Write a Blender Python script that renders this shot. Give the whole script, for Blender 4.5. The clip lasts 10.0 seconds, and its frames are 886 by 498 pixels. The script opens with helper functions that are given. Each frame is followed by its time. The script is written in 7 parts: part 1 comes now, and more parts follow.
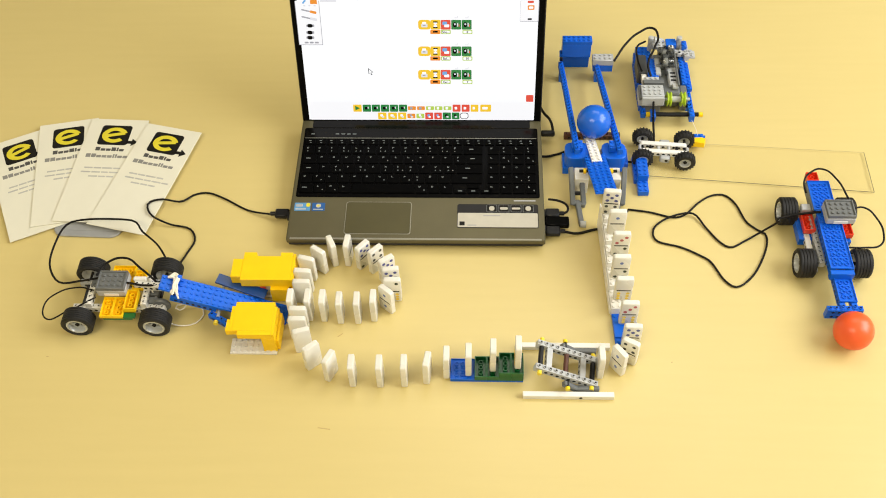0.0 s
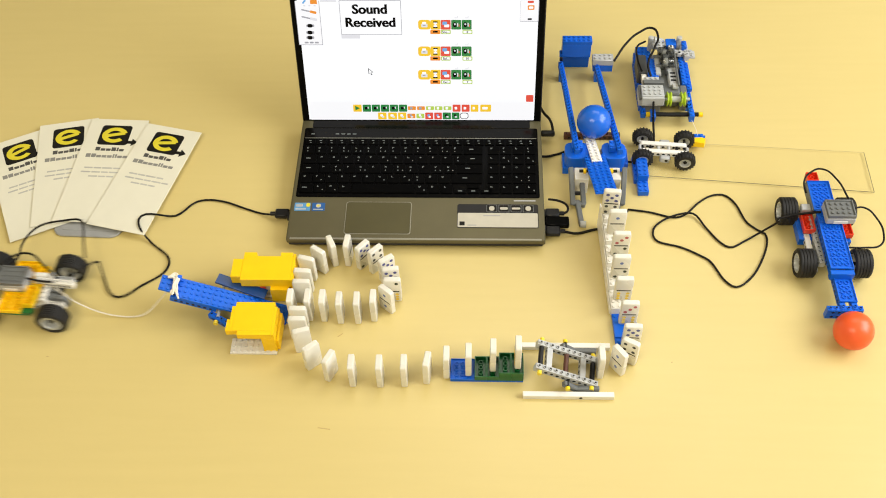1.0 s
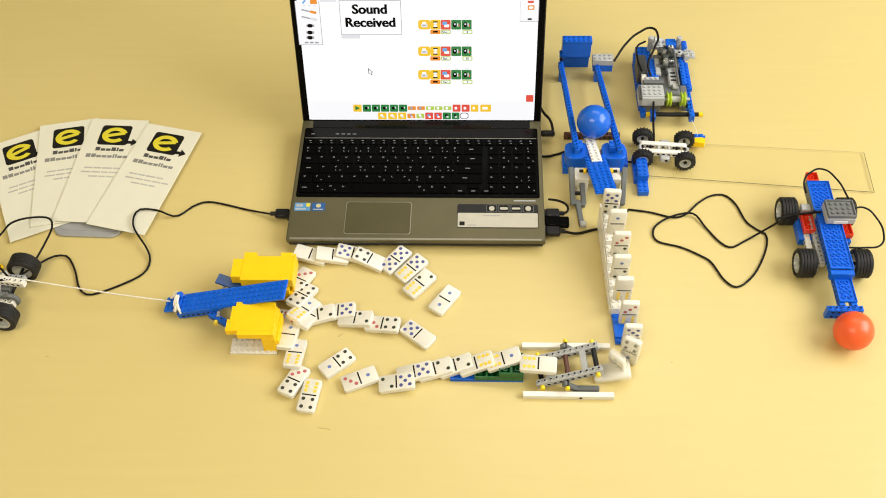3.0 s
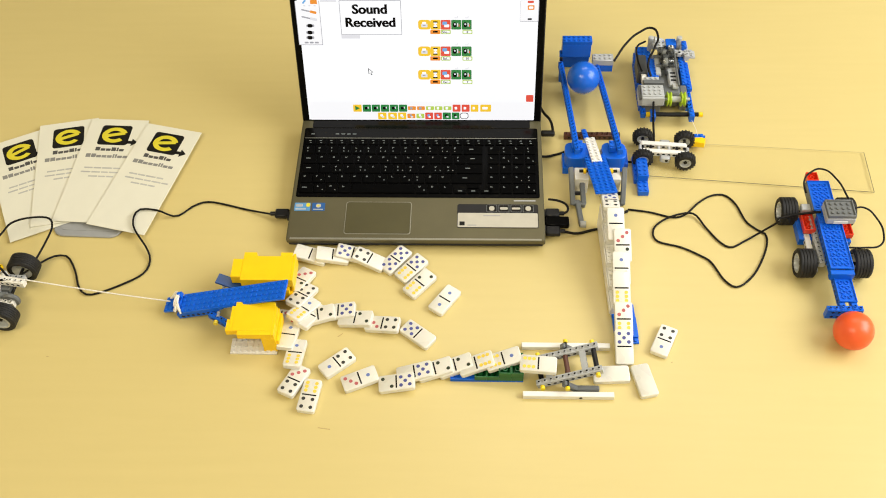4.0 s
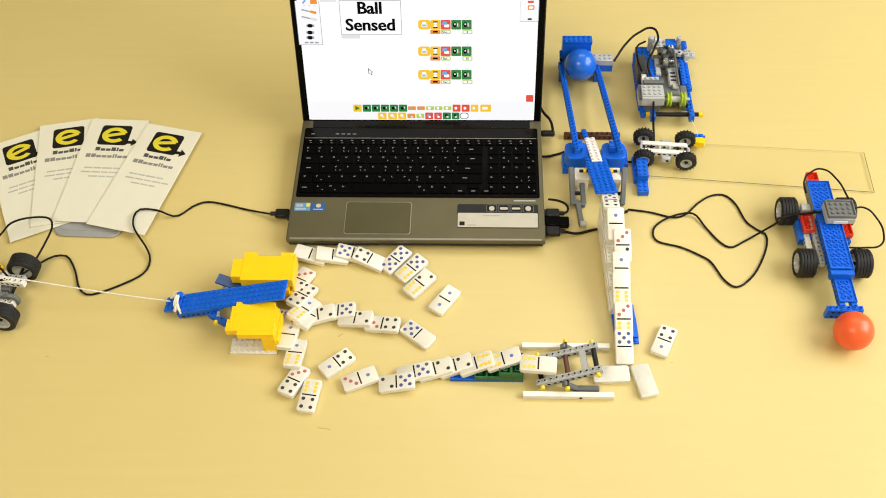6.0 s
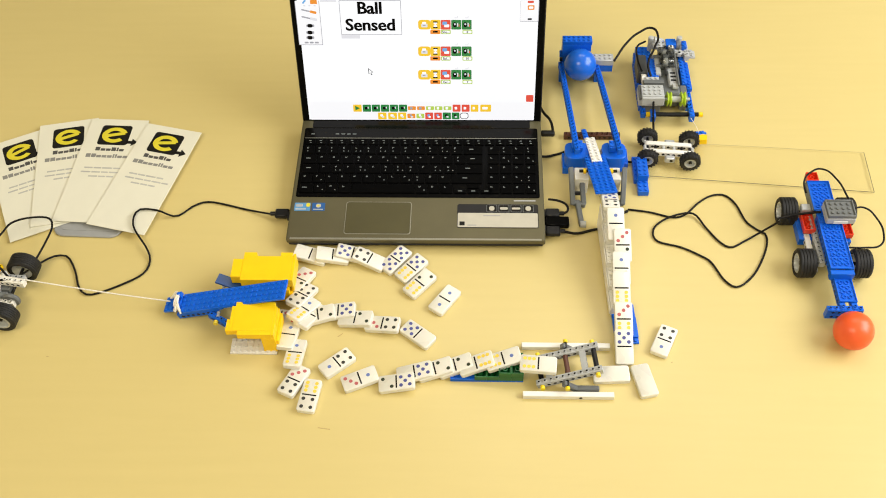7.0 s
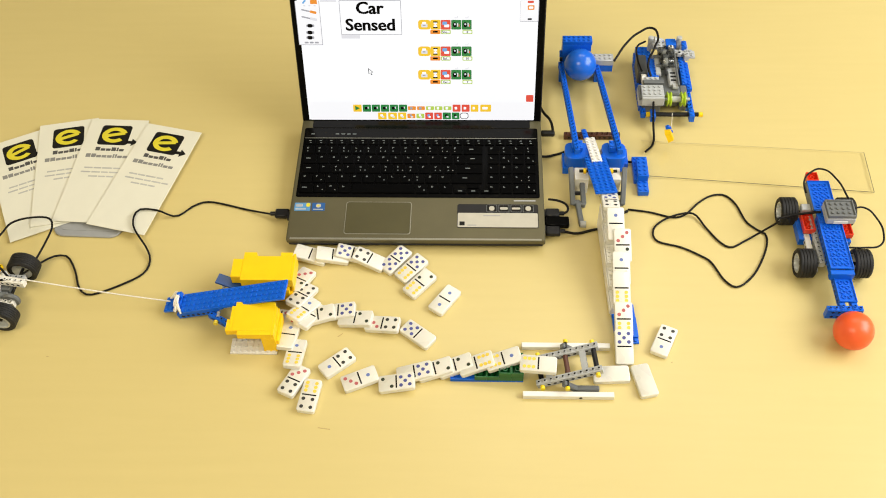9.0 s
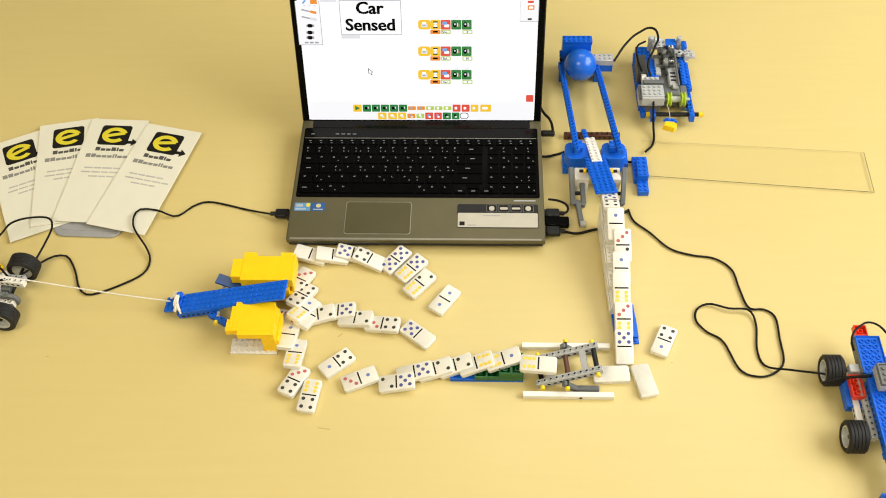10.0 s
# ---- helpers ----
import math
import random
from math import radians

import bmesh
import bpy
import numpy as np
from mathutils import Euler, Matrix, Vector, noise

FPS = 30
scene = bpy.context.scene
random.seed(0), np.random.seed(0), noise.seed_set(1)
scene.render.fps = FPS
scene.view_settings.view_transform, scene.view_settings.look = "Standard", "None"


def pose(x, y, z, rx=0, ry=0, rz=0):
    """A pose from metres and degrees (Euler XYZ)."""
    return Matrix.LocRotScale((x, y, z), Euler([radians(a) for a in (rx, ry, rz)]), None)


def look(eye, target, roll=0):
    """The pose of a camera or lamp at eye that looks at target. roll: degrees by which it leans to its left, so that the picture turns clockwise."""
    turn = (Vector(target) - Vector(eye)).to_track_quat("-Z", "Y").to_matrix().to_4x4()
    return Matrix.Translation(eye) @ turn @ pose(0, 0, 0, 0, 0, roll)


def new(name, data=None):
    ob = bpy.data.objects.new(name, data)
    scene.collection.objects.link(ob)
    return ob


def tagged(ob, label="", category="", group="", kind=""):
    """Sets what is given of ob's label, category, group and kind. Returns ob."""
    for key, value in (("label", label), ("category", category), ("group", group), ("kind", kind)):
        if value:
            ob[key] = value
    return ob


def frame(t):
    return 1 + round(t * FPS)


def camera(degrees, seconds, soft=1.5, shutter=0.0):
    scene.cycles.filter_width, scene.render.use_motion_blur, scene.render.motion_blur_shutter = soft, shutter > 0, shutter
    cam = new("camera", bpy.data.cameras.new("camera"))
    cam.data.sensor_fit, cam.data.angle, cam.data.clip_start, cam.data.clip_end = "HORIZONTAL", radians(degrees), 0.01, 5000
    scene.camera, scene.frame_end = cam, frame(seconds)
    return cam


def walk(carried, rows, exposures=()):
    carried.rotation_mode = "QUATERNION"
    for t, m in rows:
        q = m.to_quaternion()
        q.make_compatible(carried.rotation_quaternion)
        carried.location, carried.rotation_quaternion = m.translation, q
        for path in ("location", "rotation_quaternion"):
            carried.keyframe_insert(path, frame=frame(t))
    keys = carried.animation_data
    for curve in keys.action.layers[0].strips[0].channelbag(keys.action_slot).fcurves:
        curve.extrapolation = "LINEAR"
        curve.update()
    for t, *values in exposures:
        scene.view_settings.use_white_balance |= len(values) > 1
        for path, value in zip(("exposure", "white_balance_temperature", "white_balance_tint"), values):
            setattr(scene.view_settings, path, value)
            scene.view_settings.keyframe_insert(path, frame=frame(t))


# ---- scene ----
EYE = (0.0922, -0.9011, 1.1559)
cam = camera(47.47, 10.0, soft=1.0, shutter=0.7)
AIM = (EYE[0] - 0.035716, EYE[1] + 0.615064, EYE[2] - 0.787668)
walk(cam, [(0.0, look(EYE, AIM, -2.206)), (10.0, look(EYE, AIM, -2.206))], exposures=[(0.0, 0.0, 6500, 10), (10.0, 0.0, 6500, 10)])

# ---- world and lights ----
world = bpy.data.worlds.new("room_air")
scene.world = world
world.use_nodes = True
world.node_tree.nodes["Background"].inputs[0].default_value = (1.0, 0.94, 0.82, 1)
world.node_tree.nodes["Background"].inputs[1].default_value = 0.25


def area_lamp(name, eye, target, sx, sy, power, color):
    data = bpy.data.lights.new(name, "AREA")
    data.shape, data.size, data.size_y, data.energy, data.color = "RECTANGLE", sx, sy, power, color
    ob = new(name, data)
    ob.matrix_world = look(eye, target)
    return ob


area_lamp("window_light", (2.45, -0.1, 1.75), (0.3, 0.1, 0.2), 2.4, 1.7, 104, (0.975, 0.98, 0.985))
area_lamp("ceiling_panel_light", (-0.9, -1.6, 2.62), (-0.4, -0.6, 0.0), 1.6, 0.9, 53, (1.0, 0.895, 0.66))
# rear fill lamp, added to lift the shade behind the lid and winch
area_lamp("ceiling_panel_light", (0.6, 1.3, 2.62), (0.6, 1.0, 0.0), 1.6, 0.9, 17, (1.0, 0.93, 0.80))


# ---- materials ----
def mat(name, color, rough=0.5, metal=0.0, vary=0.06, scale=60.0, bump=0.0, bump_scale=400.0, coat=0.0, glow=0.0, trans=0.0, per=0.0, sss=0.0, spec=0.5):
    m = bpy.data.materials.new(name)
    m.use_nodes = True
    nt = m.node_tree
    b = nt.nodes["Principled BSDF"]
    b.inputs["Roughness"].default_value = rough
    b.inputs["Metallic"].default_value = metal
    b.inputs["Specular IOR Level"].default_value = spec
    b.inputs["Coat Weight"].default_value = coat
    b.inputs["Transmission Weight"].default_value = trans
    if sss:
        b.inputs["Subsurface Weight"].default_value = sss
        b.inputs["Subsurface Radius"].default_value = (0.004, 0.003, 0.002)
    tc = nt.nodes.new("ShaderNodeTexCoord")
    n = nt.nodes.new("ShaderNodeTexNoise")
    n.inputs["Scale"].default_value = scale
    n.inputs["Detail"].default_value = 6
    nt.links.new(tc.outputs["Object"], n.inputs["Vector"])
    ramp = nt.nodes.new("ShaderNodeMapRange")
    ramp.inputs[1].default_value, ramp.inputs[2].default_value = 0.3, 0.7
    ramp.inputs[3].default_value, ramp.inputs[4].default_value = 1 - vary, 1 + vary
    nt.links.new(n.outputs["Fac"], ramp.inputs[0])
    val = ramp.outputs[0]
    if per:
        info = nt.nodes.new("ShaderNodeObjectInfo")
        r2 = nt.nodes.new("ShaderNodeMapRange")
        r2.inputs[3].default_value, r2.inputs[4].default_value = 1 - per, 1 + per
        nt.links.new(info.outputs["Random"], r2.inputs[0])
        mul = nt.nodes.new("ShaderNodeMath")
        mul.operation = "MULTIPLY"
        nt.links.new(val, mul.inputs[0])
        nt.links.new(r2.outputs[0], mul.inputs[1])
        val = mul.outputs[0]
    hsv = nt.nodes.new("ShaderNodeHueSaturation")
    hsv.inputs["Color"].default_value = (*color, 1)
    nt.links.new(val, hsv.inputs["Value"])
    nt.links.new(hsv.outputs[0], b.inputs["Base Color"])
    r3 = nt.nodes.new("ShaderNodeMapRange")
    r3.inputs[3].default_value, r3.inputs[4].default_value = rough * 0.8, min(1, rough * 1.2)
    n2 = nt.nodes.new("ShaderNodeTexNoise")
    n2.inputs["Scale"].default_value = scale * 0.2
    nt.links.new(tc.outputs["Object"], n2.inputs["Vector"])
    nt.links.new(n2.outputs["Fac"], r3.inputs[0])
    nt.links.new(r3.outputs[0], b.inputs["Roughness"])
    if bump:
        bn = nt.nodes.new("ShaderNodeBump")
        bn.inputs["Strength"].default_value = bump
        bn.inputs["Distance"].default_value = 0.0006
        n3 = nt.nodes.new("ShaderNodeTexNoise")
        n3.inputs["Scale"].default_value = bump_scale
        n3.inputs["Detail"].default_value = 4
        nt.links.new(tc.outputs["Object"], n3.inputs["Vector"])
        nt.links.new(n3.outputs["Fac"], bn.inputs["Height"])
        nt.links.new(bn.outputs[0], b.inputs["Normal"])
    if glow:
        nt.links.new(hsv.outputs[0], b.inputs["Emission Color"])
        b.inputs["Emission Strength"].default_value = glow
    return m


def table_material():
    m = mat("maple_laminate", (0.66, 0.50, 0.25), rough=0.33, vary=0.0)
    nt = m.node_tree
    b = nt.nodes["Principled BSDF"]
    tc = nt.nodes.new("ShaderNodeTexCoord")
    mp = nt.nodes.new("ShaderNodeMapping")
    mp.inputs["Scale"].default_value = (1.2, 16.0, 1.0)
    mp.inputs["Rotation"].default_value = (0, 0, 0.03)
    nt.links.new(tc.outputs["Object"], mp.inputs[0])
    grain = nt.nodes.new("ShaderNodeTexNoise")
    grain.inputs["Scale"].default_value, grain.inputs["Detail"].default_value = 5.0, 9.0
    nt.links.new(mp.outputs[0], grain.inputs["Vector"])
    blot = nt.nodes.new("ShaderNodeTexNoise")
    blot.inputs["Scale"].default_value, blot.inputs["Detail"].default_value = 2.2, 3.0
    nt.links.new(tc.outputs["Object"], blot.inputs["Vector"])
    mix = nt.nodes.new("ShaderNodeMix")
    mix.data_type = "FLOAT"
    mix.inputs[0].default_value = 0.45
    nt.links.new(grain.outputs["Fac"], mix.inputs[2])
    nt.links.new(blot.outputs["Fac"], mix.inputs[3])
    ramp = nt.nodes.new("ShaderNodeValToRGB")
    ramp.color_ramp.elements[0].position, ramp.color_ramp.elements[0].color = 0.30, (0.648, 0.524, 0.208, 1)
    ramp.color_ramp.elements[1].position, ramp.color_ramp.elements[1].color = 0.70, (0.676, 0.548, 0.222, 1)
    nt.links.new(mix.outputs[0], ramp.inputs[0])
    nt.links.new(ramp.outputs[0], b.inputs["Base Color"])
    bn = nt.nodes.new("ShaderNodeBump")
    bn.inputs["Strength"].default_value, bn.inputs["Distance"].default_value = 0.05, 0.0005
    nt.links.new(grain.outputs["Fac"], bn.inputs["Height"])
    nt.links.new(bn.outputs[0], b.inputs["Normal"])
    return m


TABLE = table_material()
BROWNM = mat("tan_scuff", (0.52, 0.37, 0.15), 0.6, vary=0.2, scale=300)
IVORY = mat("ivory_resin", (0.775, 0.75, 0.655), 0.28, vary=0.02, scale=80, per=0.02, sss=0.1)
BLUE = mat("blue_brick_plastic", (0.008, 0.132, 0.70), 0.33, vary=0.05, per=0.06, spec=0.28)
DKBLUE = mat("dark_blue_plastic", (0.012, 0.062, 0.235), 0.3, vary=0.05)
LEMON = mat("lemon_plastic", (0.86, 0.66, 0.02), 0.3, vary=0.04)
YELLOW = mat("yellow_brick_plastic", (0.97, 0.62, 0.004), 0.4, vary=0.03, per=0.015, spec=0.4)
WHITE = mat("white_brick_plastic", (0.82, 0.80, 0.73), 0.3, vary=0.03, per=0.03)
GREY = mat("light_grey_plastic", (0.47, 0.48, 0.475), 0.35, vary=0.05, per=0.05)
DGREY = mat("dark_grey_plastic", (0.145, 0.155, 0.155), 0.38, vary=0.06, per=0.06)
BLACKP = mat("black_plastic", (0.010, 0.010, 0.011), 0.35, vary=0.1, spec=0.3)
GREEN = mat("dark_green_plastic", (0.004, 0.120, 0.028), 0.3, vary=0.06)
LIME = mat("lime_plastic", (0.46, 0.62, 0.03), 0.3, vary=0.04)
REDP = mat("red_plastic", (0.86, 0.055, 0.016), 0.3, vary=0.04)
BROWN = mat("reddish_brown_plastic", (0.10, 0.035, 0.02), 0.35, vary=0.06)
RUBBER = mat("tyre_rubber", (0.018, 0.0175, 0.0165), 0.6, vary=0.2, bump=0.3, bump_scale=1500, spec=0.3)
CHROME = mat("silver_rim_plastic", (0.56, 0.58, 0.585), 0.28, metal=0.35, vary=0.05)
CABLE = mat("black_cable_rubber", (0.007, 0.006, 0.005), 0.5, vary=0.1, spec=0.2)
STRING = mat("cream_string", (0.85, 0.80, 0.68), 0.85, vary=0.12, scale=900, bump=0.5, bump_scale=2500)
BALLB = mat("blue_ball_plastic", (0.015, 0.14, 0.68), 0.22, vary=0.03)
BALLR = mat("red_ball_plastic", (0.94, 0.125, 0.03), 0.34, vary=0.03)
PAPER = mat("white_paper", (0.75, 0.725, 0.585), 0.7, vary=0.02, scale=25, bump=0.05)
INK = mat("black_ink", (0.012, 0.011, 0.009), 0.6, vary=0.08, spec=0.15)
INKSOFT = mat("soft_black_ink", (0.07, 0.068, 0.06), 0.7, vary=0.08)
INKDIM = mat("dark_grey_ink", (0.24, 0.235, 0.21), 0.7, vary=0.05)
INKPALE = mat("pale_grey_ink", (0.47, 0.46, 0.41), 0.7, vary=0.08)
INKGREY = mat("grey_ink", (0.36, 0.35, 0.33), 0.7, vary=0.05)
LOGO = mat("yellow_ink", (0.70, 0.60, 0.03), 0.6, vary=0.04)
ALU = mat("brushed_taupe_aluminium", (0.122, 0.108, 0.056), 0.38, metal=0.4, vary=0.05, scale=30, bump=0.04, bump_scale=900)
PADM = mat("touchpad_taupe", (0.092, 0.081, 0.034), 0.34, metal=0.4, vary=0.04, scale=30)
GLOSS = mat("piano_black", (0.0025, 0.0025, 0.0025), 0.2, vary=0.1, scale=20, spec=0.06)
STRIP = mat("glossy_control_strip", (0.004, 0.0036, 0.003), 0.16, vary=0.1, scale=20, spec=0.16)
SKYM = mat("sky_blue_sticker", (0.10, 0.28, 0.52), 0.35, vary=0.06)
NAVYM = mat("navy_sticker", (0.02, 0.10, 0.30), 0.35, vary=0.06)
CASEM = mat("silver_grey_case", (0.33, 0.335, 0.33), 0.4, vary=0.04)
KEYM = mat("black_keycap", (0.002, 0.002, 0.002), 0.5, vary=0.1, per=0.15, spec=0.02)
LEGEND = mat("keycap_print", (0.24, 0.27, 0.268), 0.5, vary=0.05)
PIPB = mat("pip_blue", (0.08, 0.09, 0.28), 0.5)
PIPL = mat("pip_light_blue", (0.14, 0.20, 0.46), 0.5)
PIPG = mat("pip_green_black", (0.03, 0.04, 0.02), 0.5)
PIPR = mat("pip_red", (0.48, 0.12, 0.12), 0.5)
PIPK = mat("pip_charcoal", (0.035, 0.035, 0.03), 0.5)
PIPY = mat("pip_yellow", (0.86, 0.62, 0.07), 0.5)


def clear_material(name, tint, gloss):
    """A thin clear sheet: light goes straight through, with a faint polish."""
    m = bpy.data.materials.new(name)
    m.use_nodes = True
    nt = m.node_tree
    nt.nodes.clear()
    out = nt.nodes.new("ShaderNodeOutputMaterial")
    tr = nt.nodes.new("ShaderNodeBsdfTransparent")
    tr.inputs[0].default_value = (*tint, 1)
    gl = nt.nodes.new("ShaderNodeBsdfGlossy")
    gl.inputs["Roughness"].default_value = 0.08
    mx = nt.nodes.new("ShaderNodeMixShader")
    mx.inputs[0].default_value = gloss
    nt.links.new(tr.outputs[0], mx.inputs[1])
    nt.links.new(gl.outputs[0], mx.inputs[2])
    nt.links.new(mx.outputs[0], out.inputs[0])
    return m


ACRYL = clear_material("clear_acrylic", (0.994, 0.994, 0.985), 0.018)


def glow_mat(name, color, strength):
    """A lit part of the screen: dark glass that gives off its colour."""
    m = mat(name, (0.02, 0.02, 0.02), 0.3, vary=0.0)
    b = m.node_tree.nodes["Principled BSDF"]
    b.inputs["Emission Color"].default_value = (*color, 1)
    b.inputs["Emission Strength"].default_value = strength
    return m


SCRW = glow_mat("lit_screen_white", (0.97, 0.98, 1.0), 1.0)
SCRG = glow_mat("lit_screen_grey", (0.74, 0.74, 0.78), 1.0)
SCRD = glow_mat("lit_screen_dark_grey", (0.36, 0.36, 0.40), 1.0)
SCRY = glow_mat("lit_screen_yellow", (0.90, 0.56, 0.02), 1.0)
SCRO = glow_mat("lit_screen_orange", (0.85, 0.27, 0.02), 1.0)
SCRR = glow_mat("lit_screen_red", (0.75, 0.07, 0.04), 1.0)
SCRN = glow_mat("lit_screen_green", (0.01, 0.20, 0.04), 1.0)
SCRL = glow_mat("lit_screen_lime", (0.45, 0.62, 0.08), 1.0)
SCRB = glow_mat("lit_screen_blue", (0.15, 0.40, 0.75), 1.0)
SCRK = mat("screen_black_text", (0.004, 0.004, 0.005), 0.5, spec=0.1)
SCRV = glow_mat("lit_screen_pale_grey", (0.94, 0.94, 0.96), 1.0)
STICK = mat("cream_sticker", (0.50, 0.47, 0.38), 0.5, vary=0.04)
TRIM = mat("polished_trim", (0.34, 0.33, 0.27), 0.3, metal=0.5, vary=0.05)
HUBLID = mat("hub_lid_grey", (0.15, 0.157, 0.153), 0.4, vary=0.06)


# ---- shapes ----
def cbox(bm, cx, cy, cz, sx, sy, sz, ch=0.0003, m=None):
    """A box with chamfered edges."""
    h = (sx / 2, sy / 2, sz / 2)
    ch = min(ch, min(h) * 0.45)
    v = {}
    for i in (-1, 1):
        for j in (-1, 1):
            for k in (-1, 1):
                s = (i, j, k)
                for a in range(3):
                    c = Vector([cc + s[b] * (h[b] - (0 if b == a else ch)) for b, cc in enumerate((cx, cy, cz))])
                    v[s, a] = bm.verts.new(m @ c if m else c)
    mid = m @ Vector((cx, cy, cz)) if m else Vector((cx, cy, cz))

    def face(vs):
        f = bm.faces.new(vs)
        f.normal_update()
        if f.normal.dot(f.calc_center_median() - mid) < 0:
            f.normal_flip()
    for a in range(3):
        b, c = [q for q in range(3) if q != a]
        for s in (-1, 1):
            loop = []
            for p, q in ((-1, -1), (1, -1), (1, 1), (-1, 1)):
                k = [0, 0, 0]
                k[a], k[b], k[c] = s, p, q
                loop.append(v[tuple(k), a])
            face(loop)
        for p in (-1, 1):
            for q in (-1, 1):
                k0, k1 = [0, 0, 0], [0, 0, 0]
                k0[b], k0[c], k0[a] = p, q, -1
                k1[b], k1[c], k1[a] = p, q, 1
                k0, k1 = tuple(k0), tuple(k1)
                face([v[k0, b], v[k1, b], v[k1, c], v[k0, c]])
    for i in (-1, 1):
        for j in (-1, 1):
            for k in (-1, 1):
                face([v[(i, j, k), a] for a in range(3)])


AX = {"z": Matrix.Identity(4), "x": Matrix.Rotation(math.pi / 2, 4, "Y"), "y": Matrix.Rotation(-math.pi / 2, 4, "X")}


def lathe(bm, profile, axis="z", at=(0, 0, 0), n=20, closed=False, m=None):
    """A turned body from (radius, height) pairs round an axis."""
    tm = Matrix.Translation(at) @ AX[axis]
    if m:
        tm = m @ tm
    rings = []
    for r, z in profile:
        if r < 1e-6:
            rings.append([bm.verts.new(tm @ Vector((0, 0, z)))])
        else:
            rings.append([bm.verts.new(tm @ Vector((r * math.cos(2 * math.pi * i / n), r * math.sin(2 * math.pi * i / n), z))) for i in range(n)])
    pairs = list(zip(rings, rings[1:]))
    if closed:
        pairs.append((rings[-1], rings[0]))
    for a, b in pairs:
        for i in range(n):
            j = (i + 1) % n
            if len(a) == 1 and len(b) == 1:
                continue
            if len(a) == 1:
                bm.faces.new((a[0], b[i], b[j]))
            elif len(b) == 1:
                bm.faces.new((a[i], a[j], b[0]))
            else:
                bm.faces.new((a[i], a[j], b[j], b[i]))


def rod(bm, r, a, b, n=10, m=None):
    """A round rod from a to b."""
    a, b = Vector(a), Vector(b)
    q = (b - a).to_track_quat("Z", "Y").to_matrix().to_4x4()
    tm = Matrix.Translation(a) @ q
    if m:
        tm = m @ tm
    lathe(bm, [(0, 0), (r, 0), (r, (b - a).length), (0, (b - a).length)], n=n, m=tm)


def part(name, bm, material, parent=None, label="", at=None, smooth=False):
    bmesh.ops.recalc_face_normals(bm, faces=bm.faces)
    me = bpy.data.meshes.new(name)
    bm.to_mesh(me)
    bm.free()
    for f in me.polygons:
        f.use_smooth = smooth
    if smooth:
        me.set_sharp_from_angle(angle=radians(38))
    me.materials.append(material)
    ob = new(name, me)
    if parent:
        ob.parent = parent
    if at:
        ob.matrix_basis = at
    if label:
        ob["label"] = label
    return ob


def again(name, source, parent, at):
    """Another part on the same mesh."""
    ob = new(name, source.data)
    ob.parent, ob.matrix_basis = parent, at
    return ob


def thing(name, m, label, category, group="", kind=""):
    ob = new(name)
    ob.empty_display_size = 0.02
    ob.matrix_basis = m
    return tagged(ob, label, category, group, kind)


S = 0.008  # stud pitch
PL = 0.0032  # plate height


def studs(bm, x0, y0, z, nx, ny, step=1, m=None):
    for i in range(nx):
        for j in range(ny):
            lathe(bm, [(0.0024, 0), (0.0024, 0.0015), (0.0021, 0.0018), (0, 0.0018)], at=(x0 + (i + 0.5) * S, y0 + (j + 0.5) * S, z), n=10, m=m)


def brick(name, parent, material, x0, y0, z0, nx, ny, plates=3, stud=True, m=None, label="", skip=None):
    """A studded brick of nx by ny studs with its low corner at (x0, y0, z0), three plates high."""
    bm = bmesh.new()
    cbox(bm, x0 + nx * S / 2, y0 + ny * S / 2, z0 + plates * PL / 2, nx * S - 0.0001, ny * S - 0.0001, plates * PL - 0.0001, 0.00025)
    if stud:
        studs(bm, x0, y0, z0 + plates * PL, nx, ny)
    return part(name, bm, material, parent, label, at=m, smooth=True)


def upturned(name, parent, material, x0, y0, z0, nx, ny, plates=1, m=None, label=""):
    """A plate or brick lying with its open underside up: thin walls, a sunken floor and round tubes."""
    bm = bmesh.new()
    w, d, h, wall, floor = nx * S - 0.0001, ny * S - 0.0001, plates * PL - 0.0001, 0.0013, 0.0011
    cx, cy = x0 + nx * S / 2, y0 + ny * S / 2
    cbox(bm, cx, cy, z0 + floor / 2, w, d, floor, 0.0002)
    for sgn in (-1, 1):
        cbox(bm, cx, cy + sgn * (d - wall) / 2, z0 + h / 2, w, wall, h, 0.0002)
        cbox(bm, cx + sgn * (w - wall) / 2, cy, z0 + h / 2, wall, d - 2 * wall, h, 0.0002)
    for i in range(1, nx):
        for j in range(1, ny):
            top = h - (0.0003 if plates == 1 else 0.0018)
            lathe(bm, [(0.0032, floor), (0.0032, top), (0.0023, top), (0.0023, floor)], at=(x0 + i * S, y0 + j * S, z0), n=12)
    return part(name, bm, material, parent, label, at=m, smooth=True)


def hollow_studs(bm, x0, y0, z, nx):
    """The open studs of a holed beam."""
    for i in range(nx):
        lathe(bm, [(0.0024, 0), (0.0024, 0.0018), (0.0016, 0.0018), (0.0016, 0.0004)], at=(x0 + (i + 0.5) * S, y0 + S / 2, z), n=12)


